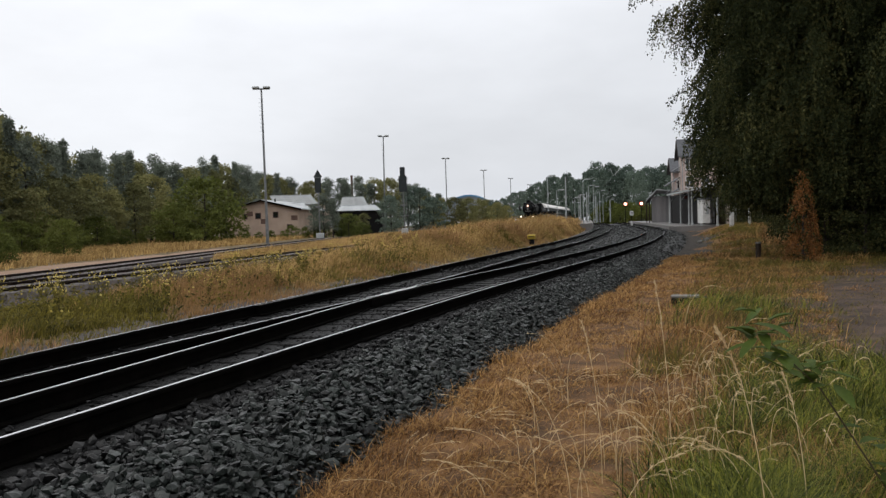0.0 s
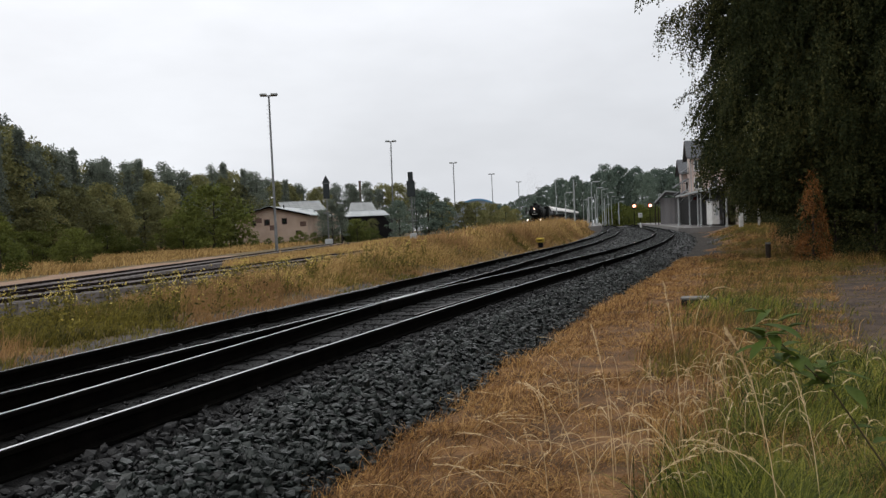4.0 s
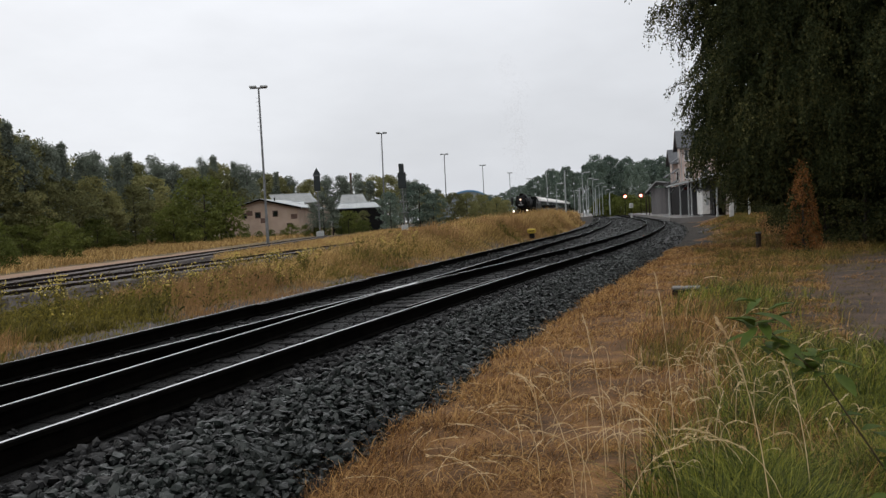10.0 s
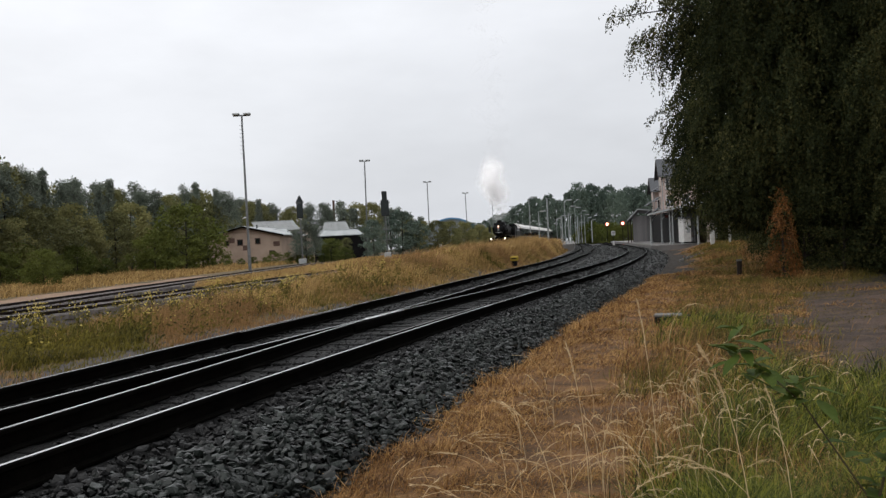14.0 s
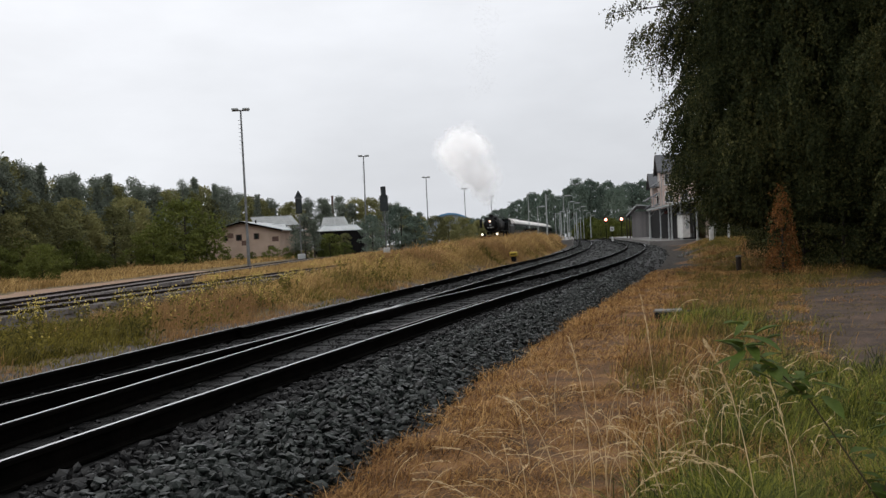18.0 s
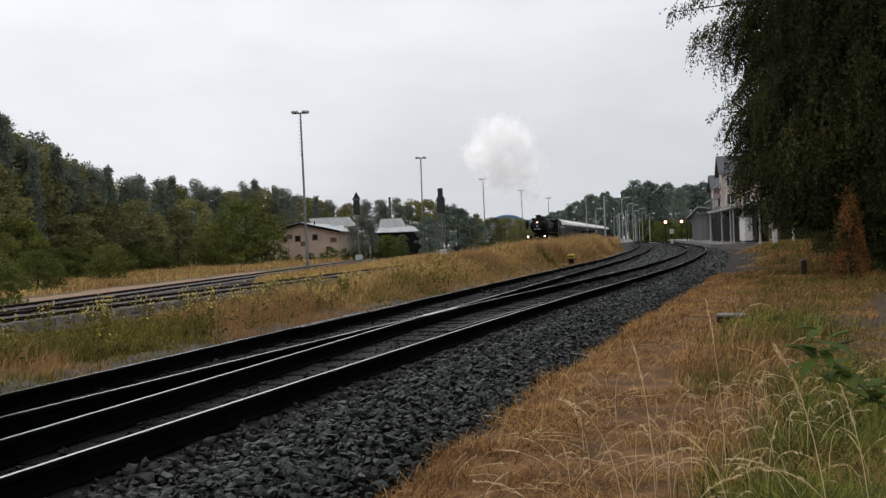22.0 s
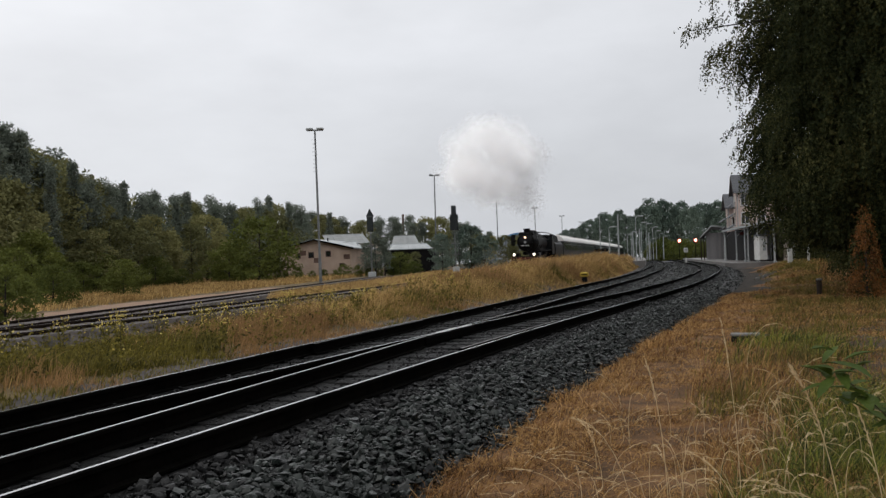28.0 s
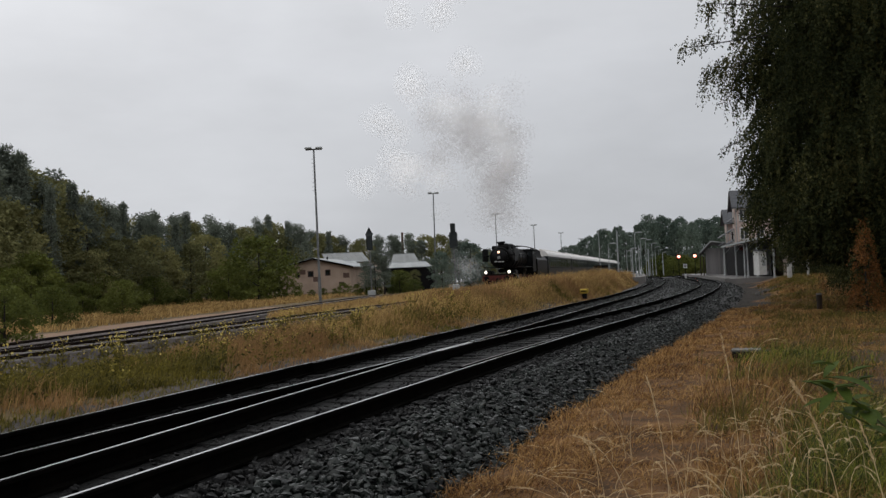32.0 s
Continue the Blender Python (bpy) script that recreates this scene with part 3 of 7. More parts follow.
stones = [scatter_stones(20000, 4.0, 30, 1.6, 0.017, 0.055, False), scatter_stones(16000, 4.0, 32, 1.3, 0.014, 0.036, True),
          scatter_stones(5000, -9, 4.2, 1.0, 0.02, 0.052, False), scatter_stones(10000, 24, 75, 1.4, 0.035, 0.07, True), scatter_stones(7000, 70, 150, 1.2, 0.05, 0.09, True)]
sp, ss = np.concatenate([a for a, _ in stones]), np.concatenate([b for _, b in stones])
order = np.argsort(np.abs(sp[:, 0] - (C1(sp[:, 1]) + 2.1)) * 2 + np.abs(sp[:, 1] - 5.5))
first, rest = order[:280], order[280:]
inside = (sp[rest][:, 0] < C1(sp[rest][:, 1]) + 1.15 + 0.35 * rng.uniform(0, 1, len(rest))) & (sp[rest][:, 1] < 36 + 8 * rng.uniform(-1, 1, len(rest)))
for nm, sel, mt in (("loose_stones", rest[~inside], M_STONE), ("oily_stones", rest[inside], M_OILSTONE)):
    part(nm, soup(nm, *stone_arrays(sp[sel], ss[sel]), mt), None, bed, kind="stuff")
STONE_MESHES = [soup("ballast_stone", *stone_arrays(np.zeros((1, 3)), np.ones(1)), M_STONE) for _ in range(12)]
for k, i in enumerate(first):
    ob = part("stone", STONE_MESHES[k % 12], None, bed)
    ob.matrix_basis = Matrix.Translation(sp[i]) @ Euler((0.3 * math.sin(k * 1.3), 0.3 * math.sin(k * 0.7), k * 2.1)).to_matrix().to_4x4() @ Matrix.Scale(float(ss[i]), 4)


def lay_track(name, label, line, height, y0, y1, heads, near, sleepers=None, check=None, old=False):
    t = thing(name, label, "railway track", kind="structure")
    for o in (-0.7525, 0.7525):
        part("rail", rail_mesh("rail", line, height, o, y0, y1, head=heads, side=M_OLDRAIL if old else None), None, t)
    if check:
        for off, a, b in check:
            part("check_rail", rail_mesh("check_rail", line, height, off, a, b, 0.5, M_HEADRUST, 0.004), None, t)
    wood = M_OLDSLEEPER if old else M_SLEEPER
    me = sleeper_shape(2.6).mesh("sleeper", wood)
    far = Shape()
    for k, y in enumerate(np.arange(y0 + 0.3, y1, 0.63)):
        if sleepers and not sleepers(y):
            continue
        sl = float(line(y + 0.5) - line(y - 0.5))
        m = pose(float(line(y)), float(y), float(height(y)) + (0.09 if old else 0.0), 0, 0, -math.degrees(math.atan(sl)) + random.uniform(-0.7, 0.7))
        if y < near:
            ob = part("sleeper", me, None, t)
            ob.matrix_basis = m
        else:
            n = len(far.v)
            far.v += [tuple(m @ Vector(p)) for p in sleeper_box.v]
            far.f += [tuple(i + n for i in q) for q in sleeper_box.f]
            far.m += sleeper_box.m
    if far.v:
        part("far_sleepers", far, wood, t, kind="stuff")
    return t


sleeper_box = sleeper_shape(2.6)
main_line = lay_track("main_track", "wet dark railway track with bright worn rail heads", C1, ZM, -58, 230, M_HEAD, 95,
                      lambda y: y > 25, [(0.7525 - 0.11, 12.0, 17.2)])
loop_line = lay_track("loop_track", "wet dark railway track branching off at a turnout", C2, ZM, -3, 230, M_HEAD, 95,
                      lambda y: y > 25, [(-0.7525 + 0.11, 13.0, 18.2)])
# long timbers under the turnout
timbers = thing("turnout_timbers", "long tarred timbers under the railway turnout", "sleepers", kind="structure")
for y in np.arange(-14, 25.2, 0.62):
    a, b = float(C2(y)) - 1.30, float(C1(y)) + 1.32
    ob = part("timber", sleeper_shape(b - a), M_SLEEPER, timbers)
    ob.matrix_basis = pose((a + b) / 2, float(y), 0, 0, 0, -16.5 + random.uniform(-0.6, 0.6))
# the crossing nose where the inner rails meet
ycross = np.arange(10.0, 30.0, 0.05)
yf = float(ycross[np.argmin(np.abs((C2(ycross) + 0.7525 * 1.05) - (C1(ycross) - 0.7525 * 1.05)))])
xf = float(C1(yf)) - 0.79
frog = thing("turnout_frog", "worn steel crossing nose of the turnout", "turnout frog", kind="structure")
fs = Shape().box((0, 0, -0.085), (0.17, 2.6, 0.15), 0.02)
part("nose", fs, M_RUST, frog)
part("wing_rail", Shape().box((0.0, 0.35, -0.005), (0.11, 1.7, 0.018), 0.004), M_HEAD, frog)
frog.matrix_basis = pose(xf, yf, 0.0, 0, 0, -16.5)

train_line = lay_track("train_track", "rusty-sided railway track behind tall dry grass", CT, ZT, 8, 330, M_HEADRUST, 60, old=True)
yard_line = lay_track("yard_track", "old weedy yard track in the cinders", CL, ZL, 8, 88, M_HEADRUST, 70, old=True)
for nm, ln, hz, a, b in (("train_ballast", CT, ZT, 6, 300), ("yard_ballast", CL, ZL, 6, 90)):
    ob = new(nm, bed_mesh(nm, lambda y, ln=ln: ln(y) - 1.25, lambda y, ln=ln: ln(y) + 0.95, hz, a, b, -0.10, M_CINDER))
    tagged(ob, "low grey ballast of a weedy track", "ballast", kind="structure")


# ---- trees ----
def trunk_shape(h, r, limbs, reach, base, seed, lean=0.0):
    """A tapered trunk with limbs."""
    rnd = random.Random(seed)
    s = Shape()
    pts = [Vector((lean * u * u * h + rnd.uniform(-0.02, 0.02) * h * u, rnd.uniform(-0.02, 0.02) * h * u, u * h)) for u in (0, 0.25, 0.5, 0.75, 1.0)]
    for i in range(4):
        s.lathe(pts[i], pts[i + 1], [(0, r * (1 - 0.22 * i)), (1, r * (1 - 0.22 * (i + 1)))], 8)
    for k in range(limbs):
        u = base + (0.95 - base) * k / limbs
        p = pts[0].lerp(pts[4], u)
        p.x = np.interp(p.z, [q.z for q in pts], [q.x for q in pts])
        p.y = np.interp(p.z, [q.z for q in pts], [q.y for q in pts])
        a = k * 2.4 + rnd.uniform(-0.4, 0.4)
        ln = reach * (1.0 - 0.55 * u) * rnd.uniform(0.7, 1.1)
        mid = p + Vector((math.cos(a) * ln * 0.55, math.sin(a) * ln * 0.55, ln * 0.35))
        end = p + Vector((math.cos(a) * ln, math.sin(a) * ln, ln * 0.45))
        s.lathe(p, mid, [(0, r * 0.42 * (1 - 0.5 * u)), (1, r * 0.22 * (1 - 0.5 * u))], 6)
        s.lathe(mid, end, [(0, r * 0.22 * (1 - 0.5 * u)), (1, r * 0.06)], 5)
    return s


def crown_mesh(name, h, r, base, clumps, per, size, mat, kind, seed, squash=0.6):
    """Leaves in clumps inside an uneven crown."""
    g = np.random.default_rng(seed)
    u = g.uniform(0, 1, clumps)
    if kind == "pine":
        prof = np.clip(np.sqrt(1 - u) * 1.1, 0.25, 1) * np.where(u < 0.12, 0.6, 1) * (0.8 + 0.25 * np.sin(17 * u + seed))
    elif kind == "spruce":
        prof = np.clip(1 - u, 0.05, 1)
    else:
        prof = np.sqrt(np.clip(1 - (1.75 * (u - 0.43)) ** 2, 0.06, 1))
    a = g.uniform(0, 2 * np.pi, clumps)
    rad = r * prof * np.sqrt(g.uniform(0.25, 1, clumps)) * g.uniform(0.75, 1.12, clumps)
    lump = 1 + 0.18 * np.sin(3 * a + seed) + 0.12 * np.sin(5 * a + 7 * u)
    c = np.stack([np.cos(a) * rad * lump, np.sin(a) * rad * lump, h * (base + (1 - base) * u)], 1)
    rc = r * (0.30 if kind == "pine" else 0.22) * g.uniform(0.6, 1.35, clumps)
    d = unit(g.normal(size=(clumps, per, 3))) * g.uniform(0.2, 1, (clumps, per, 1)) ** 0.5
    d[..., 2] *= squash
    p = (c[:, None] + d * rc[:, None, None]).reshape(-1, 3)
    n = len(p)
    ax = d.reshape(-1, 3) + g.normal(size=(n, 3)) * 0.6 + np.array([0, 0, -0.25])
    s = size * g.uniform(0.6, 1.4, n)
    v, f = leaf_arrays(p, ax, s, s * (0.34 if kind in ("pine", "spruce") else 0.62), g.normal(size=(n, 3)))
    return soup(name, v, f, mat)


def make_tree(name, label, cat, h, r, base, clumps, per, size, mat, kind, seed, group, bark=M_BARK, limbs=9):
    t = thing(name, label, cat, group)
    part("trunk", trunk_shape(h * 0.93, 0.016 * h + 0.03, limbs, r * 0.95, max(base, 0.12), seed), bark, t, smooth=True)
    part("crown", crown_mesh("crown", h, r, base, clumps, per, size, mat, kind, seed), None, t)
    return t


def plant(proto, used, x, y, s=1.0, rz=0.0, sz=None):
    m = pose(x, y, float(ground_z(x, y)) - 0.05, 0, 0, rz)
    sc = Matrix.Diagonal((s, s, sz or s, 1))
    if proto not in used:
        used.add(proto)
        proto.matrix_basis = m @ sc
        return proto
    c = copy_thing(proto, m)
    c.scale = (s, s, sz or s)
    return c


used = set()
WOODS = "trees of the wood beyond the yard"
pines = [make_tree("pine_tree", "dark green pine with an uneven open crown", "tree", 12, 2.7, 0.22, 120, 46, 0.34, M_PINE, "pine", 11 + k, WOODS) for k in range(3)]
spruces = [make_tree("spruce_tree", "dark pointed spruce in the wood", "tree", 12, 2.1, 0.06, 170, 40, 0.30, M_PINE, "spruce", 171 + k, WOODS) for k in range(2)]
broads = [make_tree("broadleaf_tree", "dull green broadleaf tree at the wood's edge", "tree", 10, 3.3, 0.10, 150, 48, 0.30, M_WOODS, "round", 31 + k, WOODS) for k in range(3)]
far_trees = [make_tree("distant_tree", "dark tree beyond the station, bluish haze put into its leaf colour", "tree", 10, 3.0, 0.08, 120, 40, 0.34, M_FARWOOD, "round", 131 + k, "trees behind the station") for k in range(3)]
bushes = [make_tree("bush", "bright green leafy bush in front of the wood", "bush", 3.4, 1.9, 0.02, 90, 50, 0.17, M_BUSH, "round", 51 + k, "bushes along the wood", limbs=6) for k in range(3)]


def az(deg, d):
    return d * math.sin(radians(deg)), d * math.cos(radians(deg))


# the wood: rows of trees from the near left to far ahead; azimuth, distance, height
rt = random.Random(5)
edge_az = [-40, -34, -30, -27, -25.2, -22.7, -21, -18.2, -16.5, -14.4, -12.7, -9.8, -6.2, -2.5, -1.0]
edge_el = [9.2, 8.6, 8.2, 7.0, 5.7, 4.9, 4.6, 4.7, 4.0, 4.2, 3.7, 3.1, 3.0, 2.8, 2.2]
for k in range(86):
    a = -42 + 42 * (k / 85) + rt.uniform(-0.5, 0.5)
    el = float(np.interp(a, edge_az, edge_el)) * rt.uniform(0.86, 1.06)
    d = float(np.interp(a, [-42, -27, -21, -14, -9, 0], [60, 82, 112, 150, 215, 240])) * rt.uniform(0.95, 1.2)
    x, y = az(a, d)
    top = EYE + d * math.tan(radians(el)) + 0.3
    if rt.random() < 0.62:
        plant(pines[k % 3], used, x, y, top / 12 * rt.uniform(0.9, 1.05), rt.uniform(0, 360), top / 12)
    else:
        plant(broads[k % 3], used, x, y, top / 10 * rt.uniform(0.85, 1.0), rt.uniform(0, 360), top / 10 * 0.97)
for k in range(30):
    a = -41 + 31 * (k / 29) + rt.uniform(-0.6, 0.6)
    d = float(np.interp(a, [-42, -27, -21, -14, -9, 0], [58, 80, 108, 146, 210, 236])) * rt.uniform(0.95, 1.1)
    top = EYE + d * math.tan(radians(float(np.interp(a, edge_az, edge_el)) * rt.uniform(0.9, 1.16)))
    x, y = az(a, d)
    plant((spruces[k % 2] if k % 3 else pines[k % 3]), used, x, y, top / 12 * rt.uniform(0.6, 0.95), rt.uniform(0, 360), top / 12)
# a lower front row of broadleaf trees and bushes
for k in range(21):
    a = -38 + 20.5 * (k / 20) + rt.uniform(-0.5, 0.5)
    d = float(np.interp(a, [-38, -27, -22, -15, -12], [58, 73, 96, 116, 126])) * rt.uniform(0.95, 1.12)
    el = float(np.interp(a, edge_az, edge_el)) * rt.uniform(0.35, 0.75)
    x, y = az(a, d)
    top = EYE + d * math.tan(radians(el)) + 0.3
    plant(broads[k % 3], used, x, y, top / 10 * rt.uniform(1.0, 1.25), rt.uniform(0, 360), top / 10)
for k in range(24):
    a = -36 + 20.5 * (k / 23) + rt.uniform(-0.4, 0.4)
    d = float(np.interp(a, [-36, -27, -22, -15, -8], [54, 68, 90, 108, 120])) * rt.uniform(0.96, 1.06)
    x, y = az(a, d)
    plant(bushes[k % 3], used, x, y, rt.uniform(0.4, 1.1) * (1.2 if a < -24 else 0.85), rt.uniform(0, 360))
# the light green tree beside the shed, the dark spruces before it, the clump at the second signal
for a, d, hgt, pr, w in ((-15.3, 96, 6.8, bushes[1], 1.0), (-17.2, 99, 4.2, bushes[2], 1.0), (-1.5, 118, 6.3, far_trees[2], 1.15), (-2.3, 122, 7.0, pines[1], 1.1),
                         (-0.6, 120, 5.0, far_trees[0], 1.2), (-3.2, 126, 5.0, pines[2], 0.9), (-3.4, 116, 5.2, far_trees[2], 1.1), (-5.2, 120, 3.0, broads[1], 1.0),
                         (-7.8, 108, 5.4, pines[0], 1.25), (-7.2, 109, 4.6, pines[2], 1.2), (-8.4, 110, 4.3, pines[1], 1.25), (-6.2, 112, 2.8, bushes[0], 1.3),
                         (0.8, 150, 5.6, broads[1], 1.1), (1.6, 158, 5.6, broads[0], 1.2), (2.6, 165, 5.6, broads[2], 1.3), (3.6, 172, 5.0, broads[1], 1.2),
                         (-0.2, 150, 5.6, broads[1], 1.0), (2.1, 190, 4.6, broads[2], 1.2), (3.1, 196, 4.6, broads[0], 1.2), (4.2, 200, 4.8, broads[1], 1.2)):
    x, y = az(a, d)
    h0 = 12 if pr in pines else 3.4 if pr in bushes else 10
    plant(pr, used, x, y, hgt / h0 * w, rt.uniform(0, 360), hgt / h0)
for k in range(12):
    x, y = az(-13.6 + 0.75 * k + rt.uniform(-0.2, 0.2), 113 + rt.uniform(-4, 4))
    plant(bushes[k % 3], used, x, y, rt.uniform(0.28, 0.55), rt.uniform(0, 360))
for a, d, q in ((-30.2, 30, 0.55), (-32.5, 31, 0.7), (-27.6, 46, 0.6), (-23.6, 60, 0.7)):
    x, y = az(a, d)
    plant(bushes[1], used, x, y, q, 40 * d)
# the tall trees behind the station
for k in range(40):
    a = 3.2 + 15 * (k / 39)
    d = 265 + rt.uniform(-25, 35)
    el = float(np.interp(a, [3.2, 5.4, 6.2, 8.0, 9.4, 10.1, 11.5, 12.5, 14.3, 18.5], [1.45, 1.9, 2.5, 2.9, 2.9, 3.6, 3.3, 3.2, 3.15, 3.2])) * rt.uniform(0.88, 1.04)
    x, y = az(a, d)
    top = EYE + d * math.tan(radians(el))
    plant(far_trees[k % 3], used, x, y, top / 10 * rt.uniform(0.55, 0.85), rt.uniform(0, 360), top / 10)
for k in range(14):
    x, y = az(10.2 + 0.33 * k, 205 + rt.uniform(-8, 8))
    plant(bushes[k % 3], used, x, y, rt.uniform(1.0, 1.6), rt.uniform(0, 360))


# ---- the hanging birches beside the path ----
def hanging_leaves(g, start, out, ln, gap, leaf, low):
    """Leaves along twigs that arch outward from their starts and hang down."""
    n = len(start)
    i = np.arange(int(ln.max() / gap) + 1)[None, :] * gap
    sway = g.normal(0, 0.09, (n, 1, 3)) * i[..., None]
    p = start[:, None] + out[:, None] * (0.20 * (1 - np.exp(-i * 2.4)))[..., None] + sway
    p[..., 2] += 0.10 * np.sin(np.minimum(i * 3.0, 3.1)) - i * 0.95
    floor = low + 0.30 * np.sin(2.1 * start[:, 0] + 1.7 * start[:, 1])
    ok = (i < ln[:, None]) & (p[..., 2] > floor[:, None])
    p = p[ok] + g.normal(0, 0.03, (ok.sum(), 3))
    m = len(p)
    s = leaf * g.uniform(0.6, 1.35, m)
    return leaf_arrays(p, g.normal(0, 0.55, (m, 3)) + np.array([0, 0, -0.9]), s, s * 0.62, g.normal(size=(m, 3)))


def weeping_crown(zs, rs, boughs, seed, gap=0.055, leaf=0.085, sprays=(), low=0.3, heart=60000, mat=M_BIRCH, per=30, size=1.0):
    """A crown of separate drooping boughs, each a curtain of hanging twigs, round a dense dark heart.
    zs, rs: the crown's radius by height; sprays: further boughs, each from a foot to a tip."""
    g = np.random.default_rng(seed)
    zs, rs = np.asarray(zs, float), np.asarray(rs, float)
    share = np.cumsum(np.interp(np.linspace(zs[0], zs[-1], 200), zs, rs))
    zb = np.interp(g.uniform(0, 1, boughs), share / share[-1], np.linspace(zs[0], zs[-1], 200)) + 0.5 * size
    a = g.uniform(0, 2 * np.pi, boughs)
    rb = np.interp(zb - 0.5 * size, zs, rs) * g.uniform(0.80, 1.0, boughs)
    out = np.stack([np.cos(a), np.sin(a), np.zeros(boughs)], 1)
    side = np.stack([-np.sin(a), np.cos(a), np.zeros(boughs)], 1)
    # along each bough the twigs stand at w (0 inside, 1 at its drooping tip) and v to either side
    w, v = g.uniform(0, 1, (boughs, per)) ** 0.6, g.normal(0, 1, (boughs, per))
    reach = np.minimum(1.7 * size, 0.6 * rb)[:, None]
    rad = rb[:, None] - reach * (1 - w)
    st = out[:, None] * rad[..., None] + side[:, None] * (v * (0.34 - 0.16 * w) * size)[..., None]
    st[..., 2] = zb[:, None] + size * (0.55 * (1 - w) - 0.75 * w ** 3) - 0.12 * np.abs(v) * size
    ln = (g.uniform(0.35, 1.0, (boughs, per)) * (0.7 + 0.9 * g.uniform(0, 1, (boughs, 1)))).ravel() * size
    parts = [hanging_leaves(g, st.reshape(-1, 3), np.repeat(out, per, 0), ln, gap, leaf, low)]
    for foot, tip, thick, hang, count in sprays:
        o, e = np.array(foot, float), np.array(tip, float)
        u = g.uniform(0, 1, count) ** 0.8
        q = o + (e - o) * u[:, None] + g.normal(0, thick, (count, 3)) * (1.1 - 0.8 * u)[:, None]
        q[:, 2] += 0.35 * np.sin(np.pi * u)
        d = np.repeat(unit((e - o) * [1, 1, 0])[None], count, 0) + g.normal(0, 0.3, (count, 3)) * [1, 1, 0]
        parts.append(hanging_leaves(g, q, d, g.uniform(0.25, 1.0, count) * hang, gap, leaf, low))
    if heart:
        zi = np.interp(g.uniform(0, 1, heart), share / share[-1], np.linspace(zs[0], zs[-1], 200))
        ai = g.uniform(0, 2 * np.pi, heart)
        ri = np.interp(zi, zs, rs) * g.uniform(0.1, 0.80, heart)
        q = np.stack([np.cos(ai) * ri, np.sin(ai) * ri, np.maximum(low, zi - 0.3)], 1)
        si = g.uniform(0.12, 0.26, heart)
        parts.append(leaf_arrays(q, g.normal(0, 0.6, (heart, 3)) + [0, 0, -0.8], si, si * 0.7, g.normal(size=(heart, 3))))
    vs, fs, k = [], [], 0
    for pv, pf in parts:
        vs.append(pv)
        fs.append(pf + k)
        k += len(pv)
    return soup("crown", np.concatenate(vs), np.concatenate(fs), mat)


BIRCH = "birches along the path"


def birch(h, zs, rs, boughs, seed, sprays=(), low=0.3, leaf=0.085, gap=0.055):
    t = thing("birch_tree", "big birch with dense dark hanging foliage", "tree", BIRCH)
    part("trunk", trunk_shape(h * 0.95, 0.24, 16, max(rs) * 0.7, 0.18, seed), M_BARK, t, smooth=True)
    for foot, tip, *_ in sprays:
        a, b = Vector(foot), Vector(tip)
        part("limb", Shape().lathe((0, 0, a.z - 1.5), a, [(0, 0.09), (1, 0.04)], 6).lathe(a, b, [(0, 0.04), (1, 0.010)], 5), M_BARK, t, smooth=True)
    part("crown", weeping_crown(zs, rs, boughs, seed, gap, leaf, sprays, low), None, t)
    return t


birch_a = birch(15.5, [1.7, 2.2, 2.9, 4.3, 6.2, 7.2, 8.4, 10, 12, 14, 15.4], [3.0, 4.1, 4.75, 5.3, 5.35, 4.65, 4.95, 5.0, 4.4, 3.0, 0.6], 860, 3,
                [((-2.8, -0.2, 9.6), (-7.2, -0.9, 9.0), 0.38, 0.8, 110), ((-3.0, 0.4, 9.0), (-5.8, 0.6, 8.5), 0.42, 1.3, 170),
                 ((-2.6, 1.0, 8.6), (-4.9, 1.4, 8.2), 0.45, 1.5, 170), ((-3.0, -0.8, 10.2), (-6.4, -1.6, 10.3), 0.40, 1.2, 130),
                 ((-3.4, 1.0, 6.6), (-5.2, 1.6, 5.9), 0.16, 0.8, 26)], low=1.7)
birch_a.matrix_basis = pose(13.75, 30.5, -0.3)
birch_b = birch(14.5, [0.3, 1.2, 2.5, 4.5, 7, 9.5, 12, 13.5, 14.4], [3.2, 3.8, 4.2, 4.6, 4.6, 4.2, 3.2, 1.8, 0.4], 420, 8)
birch_b.matrix_basis = pose(17.9, 37.5, -0.3)
for x, y, rz, s in ((17.5, 29.0, 70, 1.05), (21.6, 46, 150, 0.95), (16.6, 24.0, 215, 0.95), (25.4, 56, 20, 0.9), (29.2, 68, 100, 0.85), (22, 36, 300, 1.15), (24, 30, 10, 1.15)):
    c = copy_thing(birch_b, pose(x, y, -0.3, 0, 0, rz))
    c.scale = (s, s, s)
# undergrowth under the birches
under = make_tree("hazel_bush", "dark leafy undergrowth bush below the birches", "bush", 4.2, 2.1, 0.02, 150, 60, 0.11, M_BIRCH, "round", 77, "undergrowth along the path", limbs=6)
for k, (x, y, s) in enumerate(((15.6, 29.0, 0.9), (16.8, 33.0, 1.1), (17.2, 37.5, 1.1), (18.6, 42.5, 1.1), (20.6, 48, 1.1), (22.6, 54, 1.1), (24.8, 60, 1.0), (15.4, 26.0, 1.0),
                               (16.0, 22.5, 1.0), (26.6, 66, 1.0), (28.6, 72, 1.0), (18.6, 29, 1.3), (19.0, 24.5, 1.2), (25.2, 72, 1.0), (26.6, 75, 1.1), (28.2, 78, 1.2), (23.6, 62, 1.0), (13.4, 27.6, 0.7), (14.8, 26.6, 0.8), (12.9, 29.4, 0.6))):
    plant(under, used, x, y, s, k * 70)
copper = thing("withered_shrub", "rust-orange withered shrub at the foot of the birches", "shrub")
